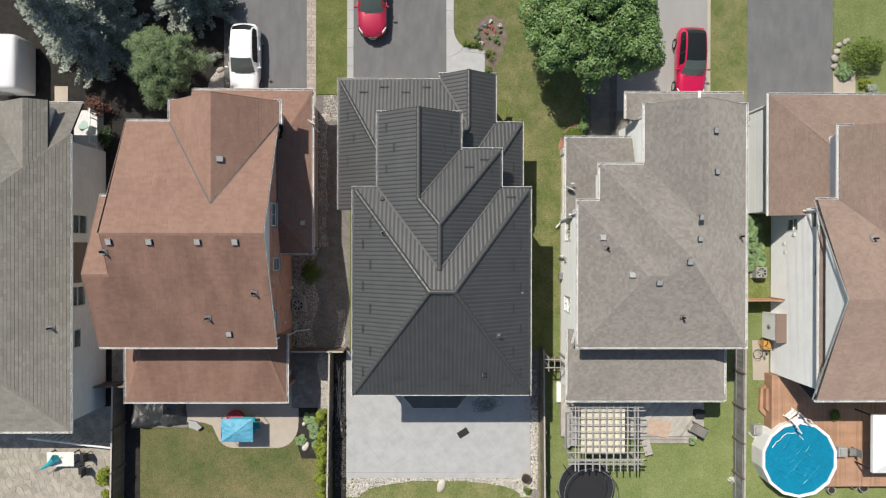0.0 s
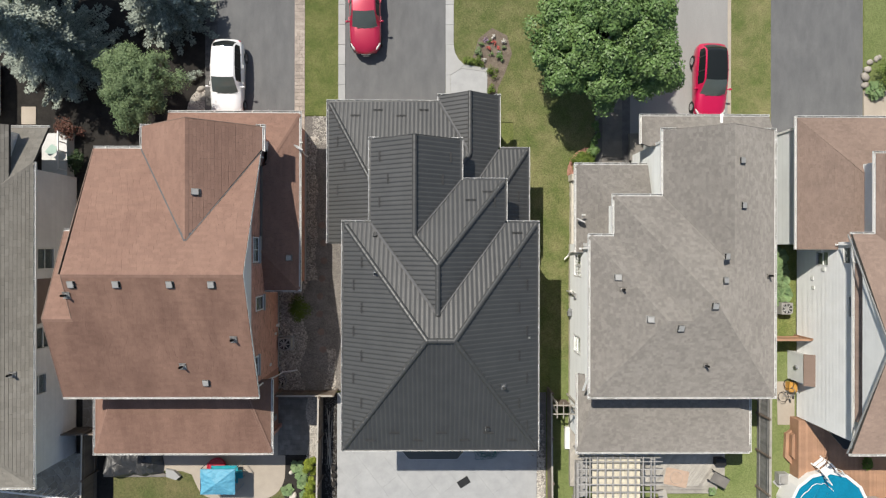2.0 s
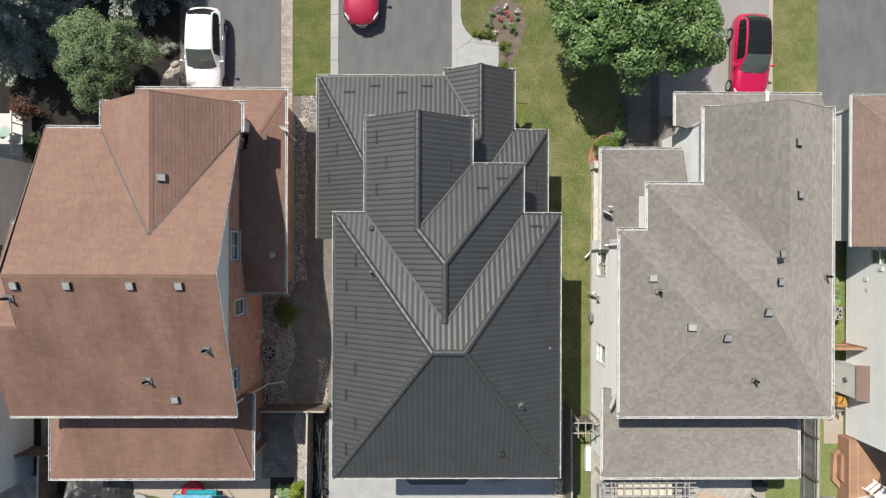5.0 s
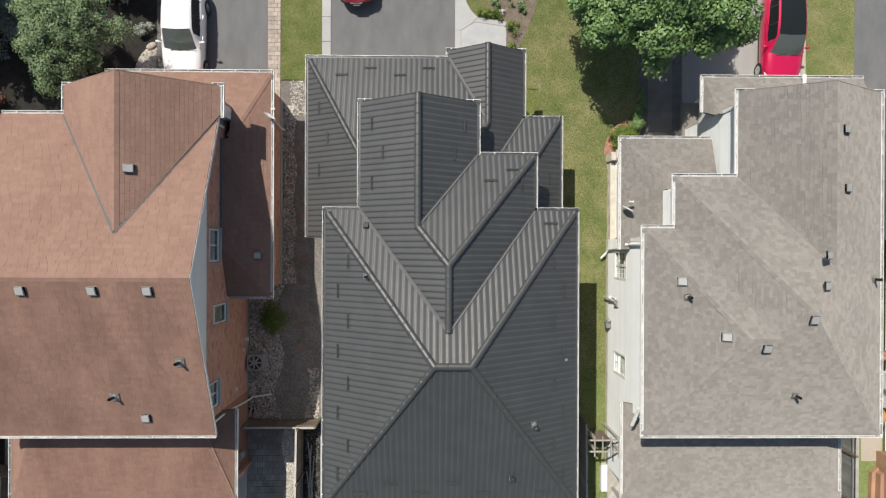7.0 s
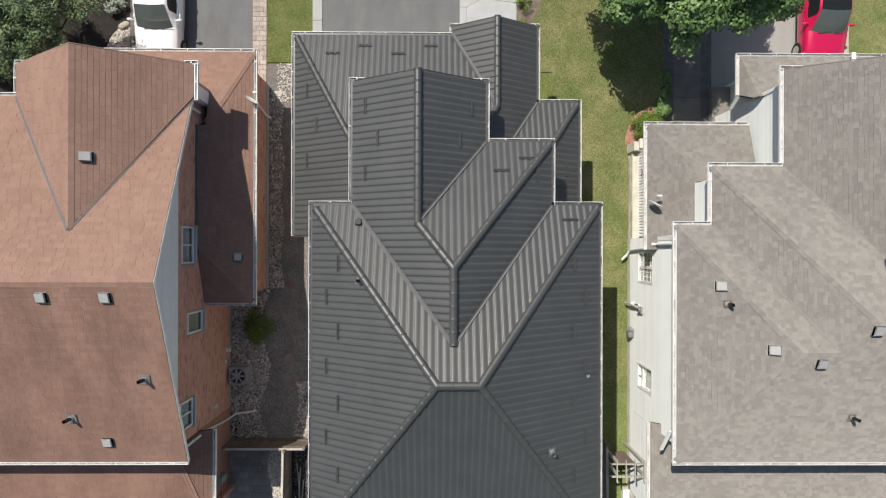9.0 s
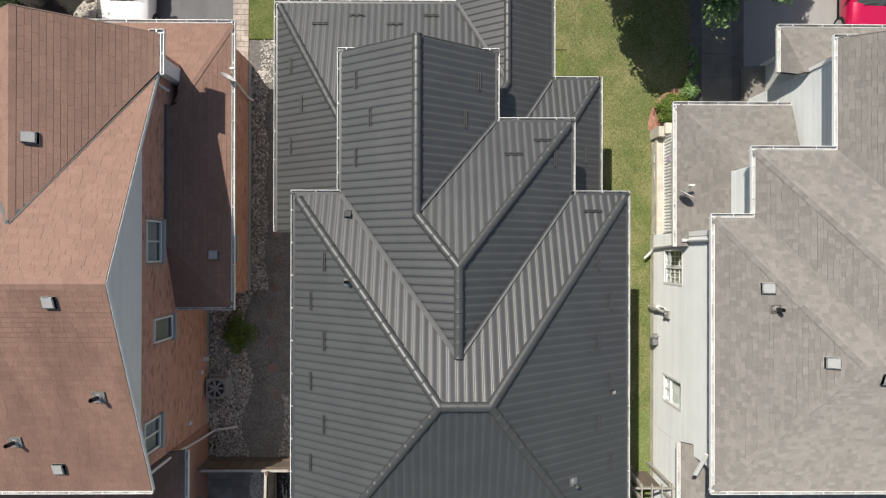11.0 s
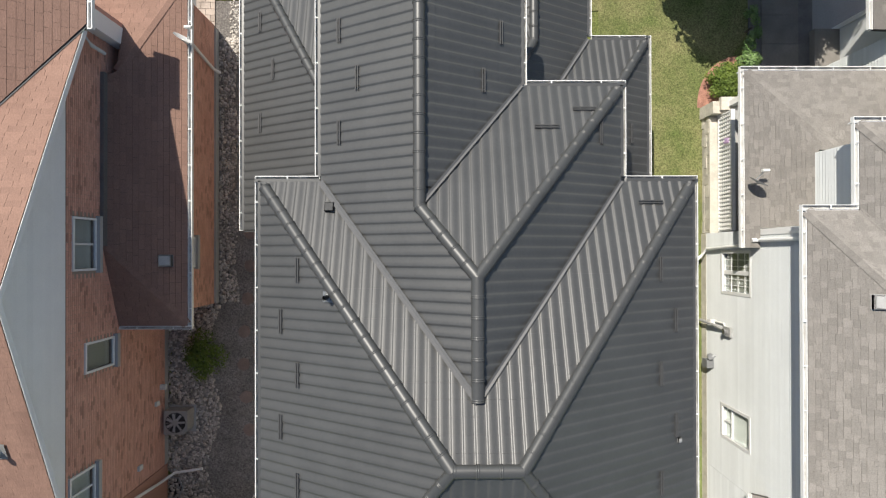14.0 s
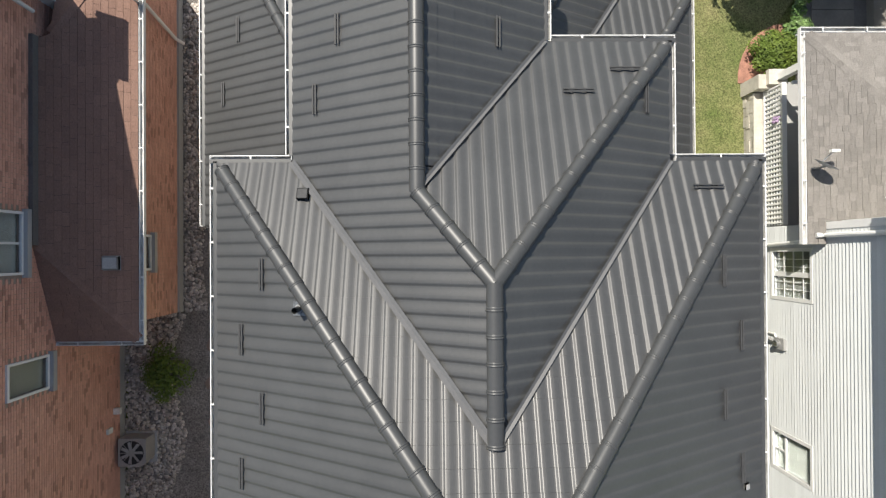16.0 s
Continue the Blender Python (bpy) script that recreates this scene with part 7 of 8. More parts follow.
# arbour gate between the fence and the cream house
A = thing("arbour", (7.0, -6.4, 0), "weathered wooden arbour over a side gate", "arbour")
for y in (-6.15, -6.65):
    part("beam", box(6.3, 7.85, y - 0.02, y + 0.02, 2.2, 2.32), M_GREYWOOD, A)
for i in range(4):
    x = 6.55 + i * 0.36
    part("rafter", box(x - 0.02, x + 0.02, -6.85, -5.95, 2.323, 2.40), M_GREYWOOD, A)
for x, y in ((6.6, -6.15), (6.6, -6.65), (7.65, -6.15), (7.65, -6.65)):
    part("post", box(x - 0.045, x + 0.045, y - 0.045 + 0.07, y + 0.045 + 0.07, 0, 2.19), M_GREYWOOD, A)
part("gate_leaf", box(6.7, 7.55, -6.43, -6.39, 0.1, 1.5), M_FENCE, A)

# ---- machines on the walls ----
def air_conditioner(at, w, d, h, label, seed):
    x, y = at
    A = thing("air_conditioner", (x, y, 0), label, "air conditioner")
    part("cabinet", Soup().prism([(x - w / 2, y - d / 2), (x + w / 2 - 0.12, y - d / 2), (x + w / 2, y - d / 2 + 0.12), (x + w / 2, y + d / 2), (x - w / 2, y + d / 2)], 0.08, h).get(), M_ACGREY, A)
    part("base_slab", box(x - w / 2 - 0.06, x + w / 2 + 0.06, y - d / 2 - 0.06, y + d / 2 + 0.06, 0.0, 0.079), M_CONC, A)
    part("fan_well", Soup().tube([(x, y, h + 0.002), (x, y, h + 0.006)], w * 0.43, 22).get(), M_BLACK, A)
    f = Soup()
    for i in range(7):
        a = i * 2 * math.pi / 7
        m = Matrix.Translation((x, y, h + 0.012)) @ Matrix.Rotation(a, 4, 'Z') @ Matrix.Rotation(0.3, 4, 'X')
        f.box(0.05, w * 0.40, -0.045, 0.045, 0, 0.004, m)
    part("fan", f.get(), M_VENT, A)
    for i in range(8):
        a = i * math.pi / 4
        part("guard_bar", Soup().bar((x + 0.08 * math.cos(a), y + 0.08 * math.sin(a), h + 0.035), (x + w * 0.44 * math.cos(a), y + w * 0.44 * math.sin(a), h + 0.02), 0.012, 0.008).get(), M_ACGREY, A)
    part("guard_hub", Soup().tube([(x, y, h + 0.02), (x, y, h + 0.045)], 0.09, 14).get(), M_ACGREY, A)
    s = Soup()
    for i in range(5):
        z = 0.16 + i * (h - 0.25) / 5
        s.box(x - w / 2 - 0.006, x + w / 2 - 0.13, y - d / 2 - 0.008, y - d / 2 - 0.002, z, z + 0.05)
    part("side_louvre", s.get(), M_BLACK, A)


air_conditioner((-9.12, -3.02), 0.74, 0.74, 0.58, "grey outdoor air conditioner beside a brick wall", 1)
air_conditioner((20.55, -0.9), 0.68, 0.68, 0.66, "grey outdoor air conditioner between two houses", 2)


def dish(at, label, turn):
    x, y, z = at
    D = thing("satellite_dish", at, label, "satellite dish")
    s = Soup()
    n, rings = 18, 4
    m = Matrix.Translation((x, y, z + 0.38)) @ Matrix.Rotation(radians(turn), 4, 'Z') @ Matrix.Rotation(radians(71), 4, 'X') @ Matrix.Scale(0.86, 4)
    s.v.append(tuple(m @ Vector((0, 0, 0))))
    for i in range(1, rings + 1):
        r = i / rings
        for j in range(n):
            a = 2 * math.pi * j / n
            s.v.append(tuple(m @ Vector((0.31 * r * math.cos(a), 0.27 * r * math.sin(a), 0.06 * r * r))))
    for j in range(n):
        s.f.append((0, 1 + j, 1 + (j + 1) % n))
    for i in range(rings - 1):
        for j in range(n):
            a = 1 + i * n
            s.f.append((a + j, a + n + j, a + n + (j + 1) % n, a + (j + 1) % n))
    part("reflector", s.get(), M_DISH, D, smooth=True)
    part("mast", Soup().tube([(x, y, z), (x, y, z + 0.36)], 0.025, 8).get(), M_GALV, D)
    tip = m @ Vector((0, -0.05, 0.42))
    part("arm", Soup().tube([m @ Vector((0, -0.26, 0.04)), m @ Vector((0, -0.18, 0.22)), tip], 0.018, 6).get(), M_GALV, D)
    part("receiver", Soup().box(-0.09, 0.09, -0.03, 0.03, -0.04, 0.06, Matrix.Translation(tip)).get(), M_BLIND, D)


dish((7.48, 4.10, 3.40), "pale grey satellite dish on a shingle porch roof", 155)
dish((-7.70, 8.02, 2.91), "pale grey satellite dish on a shingle roof edge", 146)

# meters and pipes on the cream wall
mt = thing("electric_meter", (7.75, -0.06, 1.5), "white electric meter box on a siding wall", "meter")
part("box", box(7.66, 7.82, -0.2, 0.08, 1.55, 1.95), M_VENT, mt)
part("service_pipe", Soup().tube([(7.70, -0.02, 1.5), (7.62, 0.06, 1.1), (7.60, 0.10, 0.7), (7.56, 0.12, 0.3)], 0.045, 8).get(), M_VENT, mt)
part("junction_box", box(7.58, 7.74, 0.02, 0.20, 0.72, 0.95), M_SIDING_F, mt)
part("dial", Soup().tube([(7.66, -0.06, 1.72), (7.58, -0.06, 1.72)], 0.085, 14).get(), M_CHROME, mt)
part("conduit", Soup().tube([(7.76, 0.05, 1.9), (7.77, 0.25, 1.95), (7.78, 0.5, 1.2), (7.78, 1.9, 1.15)], 0.011, 6).get(), M_SIDING_F, mt)
part("pipe", Soup().tube([(7.72, 0.15, 0.9), (7.72, 0.15, 1.5), (7.72, 0.02, 1.56)], 0.03, 8).get(), M_BLIND, mt)
gm = thing("gas_meter", (7.65, -1.2, 0.3), "grey gas meter with pipes on a siding wall", "meter")
part("body", box(7.52, 7.74, -1.32, -1.06, 0.5, 0.82), M_GALV, gm)
part("regulator", Soup().tube([(7.6, -0.95, 0.85), (7.6, -0.95, 0.92)], 0.1, 14).get(), M_GALV, gm)
part("pipe", Soup().tube([(7.6, -1.19, 0.5), (7.62, -0.95, 0.9), (7.8, -0.9, 0.95)], 0.025, 8).get(), M_GALV, gm)
hb = thing("wall_fixture", (-9.55, -1.75, 0.6), "small white fixtures on a brick wall", "fixture")
part("hose_tap", box(-9.59, -9.42, -1.98, -1.82, 0.5, 0.62), M_BLIND, hb)
part("outlet_box", box(-9.585, -9.52, -2.42, -2.28, 0.75, 0.95), M_BLIND, hb)
part("vent_hood", box(-9.585, -9.52, -4.02, -3.88, 1.75, 1.95), M_SIDING, hb)
eb = thing("utility_box", (-9.5, -7.1, 1.0), "small grey utility box on a brick wall", "utility box")
part("case", box(-9.62, -9.44, -7.28, -6.98, 0.95, 1.5), M_ACGREY, eb)
part("cover", box(-9.44, -9.42, -7.25, -7.01, 1.0, 1.45), M_VENT, eb)
ww = thing("window_well", (-9.3, -5.2, 0), "galvanised half-round window well", "window well")
part("steel", Soup().tube([(-9.57, -4.9, 0.08), (-9.25, -4.95, 0.08), (-9.12, -5.25, 0.08), (-9.25, -5.65, 0.08), (-9.57, -5.7, 0.08)], 0.03, 6).get(), M_GALV, ww)
part("pit", Soup().prism([(-9.57, -4.92), (-9.27, -4.97), (-9.15, -5.25), (-9.27, -5.63), (-9.57, -5.68)], 0.02, 0.05).get(), M_SOIL, ww)

# ---- porch of the cream house ----
P = thing("porch", (8.4, 5, 0), "white railed porch on a pale block wall", "porch")
part("floor", box(8.12, 9.0, 2.9, 6.9, 0, 0.55), M_CONC, P)
part("block_wall", box(7.80, 8.10, 2.92, 6.75, 0, 0.50), M_MORTAR, P)
rn = random.Random(77)
for k in range(3):
    y = 2.92 - 0.15 * k
    while y < 6.7:
        w = rn.uniform(0.26, 0.42)
        a, b = max(y, 2.92), min(y + w - 0.012, 6.74)
        if b - a > 0.05:
            part("stone_block", box(7.755 + rn.uniform(0, 0.03), 7.80, a, b, 0.01 + 0.165 * k, 0.165 + 0.165 * k), M_STONE, P)
        y += w
part("coping", box(7.76, 8.04, 2.90, 6.6, 0.505, 0.57), M_STONE, P)
part("pier", box(7.70, 8.28, 6.62, 7.0, 0, 0.92), M_STONE, P)
part("pier_cap", box(7.90, 8.40, 6.70, 7.10, 0.92, 1.05), M_STONE, P)
part("column", box(8.12, 8.30, 6.80, 6.98, 1.05, 3.3), M_WHITE, P)
part("top_rail", box(7.98, 8.10, 2.95, 6.62, 1.42, 1.48), M_WHITE, P)
part("bottom_rail", box(7.99, 8.09, 2.95, 6.62, 0.62, 0.67), M_WHITE, P)
for i in range(30):
    yy = 3.02 + i * 0.123
    part("baluster", box(8.00, 8.07, yy - 0.022, yy + 0.022, 0.67, 1.42), M_WHITE, P)
for i in range(5):
    part("lath", box(8.02, 8.05, 2.95, 6.62, 0.76 + i * 0.125, 0.79 + i * 0.125), M_WHITE, P)
part("front_rail", box(8.3, 9.0, 6.6, 6.68, 1.35, 1.42), M_WHITE, P)

# ---- back yards ----
# black tarpaulin over garden furniture
rng = np.random.default_rng(9)
T = thing("covered_furniture", (-18.2, -9.6, 0), "crumpled black tarpaulin over garden furniture", "covered furniture")
nx, ny = 72, 44
props = [(rng.uniform(0.3, 4.7), rng.uniform(0.3, 2.7), rng.uniform(0.55, 1.05), rng.uniform(0.35, 0.8), rng.uniform(0, 3.1)) for _ in range(15)]
s = Soup()
for j in range(ny + 1):
    for i in range(nx + 1):
        u, w = i / nx, j / ny
        e = min(u, 1 - u, w, 1 - w)
        p = Vector((u * 5, w * 3, 0))
        h = 0.30
        for px, py, ph, fall, an in props:
            dx, dy = p.x - px, p.y - py
            ax, ay = abs(dx * math.cos(an) + dy * math.sin(an)), abs(dy * math.cos(an) - dx * math.sin(an))
            h = max(h, ph - fall * max(ax * 0.8, ay * 1.1, (ax + ay) * 0.72))
        h -= 0.10 * abs(noise.noise(Vector((p.x * 1.9 + p.y, p.y * 1.1 - p.x * 0.5, 3)))) + 0.03 * abs(noise.noise(p * 4.0))
        h *= min(1, e * 9) ** 0.5
        s.v.append((-19.85 + u * 3.45 + 0.1 * noise.noise(p), -10.75 + w * 2.2 + 0.14 * noise.noise(p + Vector((9, 0, 0))) - 0.22 * math.sin(math.pi * u) * (1 - w), max(0.06, h)))
for j in range(ny):
    for i in range(nx):
        a = j * (nx + 1) + i
        s.f.append((a, a + 1, a + nx + 2, a + nx + 1))
part("tarpaulin", s.get(), M_TARP, T)
tagged(part("wall_box", box(-19.9, -15.9, -10.95, -10.78, 0, 0.16), M_SLAB), "low pale stone border of a lawn", "kerb", kind="structure")
tagged(part("stone_slab", Soup().prism([(-16.2, -10.45), (-15.7, -10.55), (-15.35, -10.9), (-15.6, -11.1), (-16.15, -10.9)], 0.0, 0.28).get(), M_CONC), "pale flat stone beside a tarpaulin", "rock")
# blue canopy
C = thing("canopy", (-12.4, -10.4, 0), "sky blue fabric canopy over a play table", "canopy")
x0, x1, y0, y1, z0, z1 = -13.62, -11.66, -11.40, -9.97, 1.55, 1.85
s = Soup()
cx, cy = (x0 + x1) / 2, (y0 + y1) / 2
cr = [(x0, y0), (x1, y0), (x1, y1), (x0, y1)]
n = 34
for j in range(n + 1):
    for i in range(n + 1):
        u, w = i / n * 2 - 1, j / n * 2 - 1
        rr, an = max(abs(u), abs(w)), math.atan2(w, u)
        crease = 0.050 * noise.noise(Vector((an * 2.2, rr * 1.6, 4))) * rr + 0.045 * abs(noise.noise(Vector((u * 2.6 + w * 2.2, w * 2.4 - u * 0.6, 7)))) - 0.030 * abs(noise.noise(Vector((u * 3.2 - w * 3.0, 2.0, 9)))) + 0.012 * noise.noise(Vector((u * 5, w * 5, 1)))
        s.v.append((cx + u * (x1 - x0) / 2, cy + w * (y1 - y0) / 2, z1 - (z1 - z0) * rr - 0.05 * rr * (1 - min(1, abs(abs(u) - abs(w)) * -1 + 1)) + crease))
for j in range(n):
    for i in range(n):
        k = j * (n + 1) + i
        s.f.append((k, k + 1, k + n + 2, k + n + 1))
for i in range(4):
    a, b = cr[i], cr[(i + 1) % 4]
    s.face([(*a, z0 - 0.09), (*b, z0 - 0.09), (*b, z0 + 0.005), (*a, z0 + 0.005)])
part("cloth", s.get(), M_BLUECAN, C, "creased sky blue cloth")
for p in cr:
    part("pole", Soup().tube([(p[0] * 0.995 + cx * 0.005, p[1], 0.05), (p[0], p[1], z0)], 0.02, 8).get(), M_GALV, C)
part("table", box(x0 + 0.2, x1 - 0.2, y0 + 0.2, y1 - 0.2, 0.45, 0.52), M_TEAL, C)
t = thing("plastic_chair", (-11.85, -10.7, 0), "teal plastic chair on a concrete slab", "chair")
part("seat", box(-12.05, -11.6, -10.95, -10.5, 0.38, 0.42), M_TEAL, t)
part("backrest", box(-12.05, -11.6, -10.5, -10.45, 0.42, 0.8), M_TEAL, t)
for x in (-12.02, -11.63):
    for yy in (-10.92, -10.53):
        part("leg", box(x - 0.02, x + 0.02, yy - 0.02, yy + 0.02, 0.06, 0.38), M_CHROME, t)
tb = thing("paddling_pool", (-13.2, -10.35, 0), "red plastic tub beside a blue canopy", "tub")
part("shell", Soup().tube([(-13.2, -10.35, 0.07), (-13.2, -10.35, 0.3)], 0.52, 20).get(), M_REDPL, tb)
part("rim", Soup().tube([(-13.2 + 0.52 * math.cos(a * 0.3142), -10.35 + 0.52 * math.sin(a * 0.3142), 0.3) for a in range(21)], 0.05, 6).get(), M_REDPL, tb)
# door mat
tagged(part("door_mat", Soup().box(-0.36, 0.36, -0.22, 0.22, 0, 0.018, pose(1.45, -11.35, 0.062, 0, 0, 32)).get(), M_BLACK), "dark doormat lying askew on a patio", "mat")
fp = thing("garden_pot", (5.5, -14.2, 0.06), "round brown garden pot beside a patio", "pot")
part("bowl", Soup().tube([(5.5, -14.2, 0.066), (5.5, -14.2, 0.3), (5.5, -14.2, 0.42)], 0.22, 16, r1=0.32).get(), M_MULCH2, fp)
part("soil", Soup().tube([(5.5, -14.2, 0.421), (5.5, -14.2, 0.43)], 0.27, 16).get(), M_SOIL, fp)
wp = thing("panel", (7.65, -8.65, 0), "white board lying on grass", "board")
part("board", box(7.47, 7.83, -9.3, -8.0, 0.03, 0.3), M_WHITE, wp)

# pergola over a seating deck
PG = thing("pergola", (10, -10.6, 0), "grey timber pergola with a slatted top", "pergola")
for x in (8.0, 11.9):
    for yy in (-9.1, -12.2):
        part("post", box(x - 0.06, x + 0.06, yy - 0.06, yy + 0.06, 0, 2.4), M_PERG, PG)
for yy in (-9.0, -12.25, -12.45):
    part("beam", box(7.7, 12.3, yy - 0.03, yy + 0.03, 2.4, 2.54), M_PERG, PG)
for x in (8.12, 8.32, 8.74, 9.18, 9.60, 10.02, 10.44, 10.86, 11.29, 11.72, 11.92):
    part("rafter", box(x - 0.025, x + 0.025, -12.85, -8.75, 2.541, 2.66), M_PERG, PG)
for i in range(9):
    yy = -12.1 + i * 0.42
    part("slat", box(7.6, 12.35, yy - 0.022, yy + 0.022, 2.661, 2.72), M_PERG, PG)
s = Soup()
for i in range(12):
    x0, x1 = 8.55 + i * 0.225, 8.55 + (i + 1) * 0.225
    za, zb = 2.25 - 0.05 * (i % 2), 2.25 - 0.05 * ((i + 1) % 2)
    s.face([(x0, -11.95, za), (x1, -11.95, zb), (x1, -9.0, zb), (x0, -9.0, za)])
tagged(part("shade_cloth", s.get(), M_BEIGECAN, PG), "beige cloth shade under the pergola")
sf = thing("outdoor_sofa", (8.35, -10.9, 0), "grey cushioned outdoor sofa under a pergola", "sofa")
part("base", box(8.0, 8.75, -12.1, -9.9, 0.12, 0.4), M_PERG, sf)
for i in range(3):
    yy = -12.05 + i * 0.72
    part("seat_cushion", box(8.2, 8.75, yy, yy + 0.7, 0.401, 0.54), M_GREYCUSH, sf)
    part("back_cushion", box(8.02, 8.19, yy, yy + 0.7, 0.41, 0.85), M_GREYCUSH, sf)
dk = thing("deck", (14, -10.3, 0), "silvered wooden deck with diagonal boards", "deck", kind="structure")
part("frame", box(7.75, 17.0, -11.5, -8.05, 0.02, 0.30), M_GREYWOOD, dk)
c, sn = math.cos(radians(35)), math.sin(radians(35))
for i in range(-34, 44):
    q = [(i * 0.15 + 0.004, -9), (i * 0.15 + 0.146, -9), (i * 0.15 + 0.146, 9), (i * 0.15 + 0.004, 9)]
    q = clip([(12.4 + c * x + sn * yy, -9.8 - sn * x + c * yy) for x, yy in q], 7.75, 17.0, -11.5, -8.05)
    if len(q) >= 3:
        part("board", Soup().prism(q, 0.31, 0.34).get(), M_GREYWOOD, dk)
for i in range(2):
    part("step", box(12.9, 16.6, -11.75 - 0.28 * i, -11.5 - 0.28 * i, 0.02, 0.24 - 0.1 * i), M_GREYWOOD, dk)
tagged(part("rug", Soup().prism([(14.1 + u_ * math.cos(-0.21) - w_ * math.sin(-0.21), -11.0 + u_ * math.sin(-0.21) + w_ * math.cos(-0.21)) for u_, w_ in ((-0.62, -0.5), (0.62, -0.5), (0.7, -0.42), (0.7, 0.42), (0.62, 0.5), (-0.62, 0.5), (-0.7, 0.42), (-0.7, -0.42))], 0.345, 0.357).get(), M_RUG), "tan patterned outdoor rug on a deck", "rug")
tagged(part("rug_border", Soup().tube([(14.1 + 0.36 * math.cos(a * 0.2618), -11.0 + 0.36 * math.sin(a * 0.2618), 0.360) for a in range(25)], 0.012, 4).get(), M_PAVER), "round border woven on a rug", "rug")
lc = thing("lounge_chair", (16.5, -11.0, 0), "taupe sling lounge chair on a deck", "chair")
part("sling", Soup().box(-0.3, 0.3, -0.55, 0.25, 0.36, 0.38, pose(16.5, -11.0, 0.34, 0, 0, 62)).get(), M_SLAB, lc)
part("backrest", Soup().box(-0.3, 0.3, 0.25, 0.65, 0.36, 0.38, pose(16.5, -11.0, 0.34, 12, 0, 62)).get(), M_SLAB, lc)
for sx in (-0.32, 0.32):
    part("side_frame", Soup().box(sx - 0.02, sx + 0.02, -0.58, 0.62, 0.34, 0.40, pose(16.5, -11.0, 0.34, 0, 0, 62)).get(), M_BLACK, lc)
    for yy in (-0.45, 0.45):
        part("leg", Soup().box(sx - 0.02, sx + 0.02, yy - 0.02, yy + 0.02, 0, 0.34, pose(16.5, -11.0, 0.345, 0, 0, 62)).get(), M_BLACK, lc)
bb = thing("storage_box", (16.55, -9.95, 0.34), "dark plastic storage box on a deck", "box")
part("body", box(16.3, 16.85, -10.15, -9.75, 0.345, 0.75), M_BLACK, bb)
part("lid", box(16.28, 16.87, -10.17, -9.73, 0.752, 0.79), M_BLACK, bb)
bn = thing("bench", (13.3, -12.2, 0), "grey wooden bench at a deck corner", "bench")
part("seat", Soup().box(-0.25, 0.25, -0.5, 0.5, 0.4, 0.44, pose(13.3, -12.2, 0, 0, 0, 15)).get(), M_GREYWOOD, bn)
for yy in (-0.4, 0.4):
    part("leg", Soup().box(-0.22, 0.22, yy - 0.03, yy + 0.03, 0, 0.4, pose(13.3, -12.2, 0, 0, 0, 15)).get(), M_GREYWOOD, bn)
# trampoline
tr = thing("trampoline", (9.25, -14.6, 0), "round black trampoline with a safety net frame", "trampoline")
part("mat", Soup().tube([(9.25, -14.6, 0.78), (9.25, -14.6, 0.8)], 1.35, 28).get(), M_BLACK, tr)
ring = lambda r, z, k=32: [(9.25 + r * math.cos(2 * math.pi * a / k), -14.6 + r * math.sin(2 * math.pi * a / k), z) for a in range(k + 1)]
pad = Soup()
o, q = ring(1.38, 0.81), ring(1.72, 0.84)
for a in range(32):
    pad.face([o[a], q[a], q[a + 1], o[a + 1]])
part("edge_pad", pad.get(), M_BLACK, tr)
part("frame_ring", Soup().tube(ring(1.74, 0.8), 0.03, 6).get(), M_GALV, tr)
part("net_ring", Soup().tube(ring(1.62, 1.9), 0.02, 6).get(), M_CHROME, tr)
for i in range(6):
    a = i * math.pi / 3 + 0.3
    px, py = 9.25 + 1.78 * math.cos(a), -14.6 + 1.78 * math.sin(a)
    part("net_pole", Soup().tube([(px, py, 0.0), (px, py, 1.6), (9.25 + 1.62 * math.cos(a), -14.6 + 1.62 * math.sin(a), 1.9)], 0.022, 6).get(), M_BLACK, tr)

# pool with its deck
d2 = thing("pool_deck", (24, -10, 0), "orange stained cedar deck round a pool", "deck", kind="structure")
part("frame", box(21.10, 29.5, -14.55, -7.45, 0.0, 0.84), M_CEDAR, d2)
pc, pr = Vector((22.65, -12.68)), 2.42
x = 21.08
while x < 29.4:
    for lo, hi in ((-14.55, -7.45),):
        dx = x + 0.07 - pc.x
        hole = math.sqrt(max(0, (pr + 0.03) ** 2 - dx * dx)) if abs(dx) < pr + 0.03 else 0
        segs = [(lo, hi)] if not hole else [(lo, pc.y - hole), (pc.y + hole, hi)]
        for a, b in segs:
            if b - a > 0.05 and not (x < 22.6 and b < pc.y):
                part("board", box(x + 0.004, x + 0.136, a, b, 0.85, 0.885), M_CEDAR, d2)
    x += 0.14
for z_, poly in ((0.24, [(21.09, -8.22), (20.75, -8.45), (20.69, -9.88), (21.09, -10.28)]), (0.55, [(21.09, -8.34), (20.93, -8.44), (20.89, -9.66), (21.09, -9.88)])):
    part("step", Soup().prism(poly, 0.0, z_).get(), M_CEDAR, d2)
pl = thing("swimming_pool", (22.65, -12.68, 0), "round above-ground pool with a blue cover", "swimming pool")
k = 14
cor = [(pc.x + pr * math.cos(2 * math.pi * (a + 0.5) / k), pc.y + pr * math.sin(2 * math.pi * (a + 0.5) / k)) for a in range(k)]
part("wall", Soup().prism(cor, 0.0, 1.18).get(), M_TRIM, pl)
cv = Soup()
n = 26
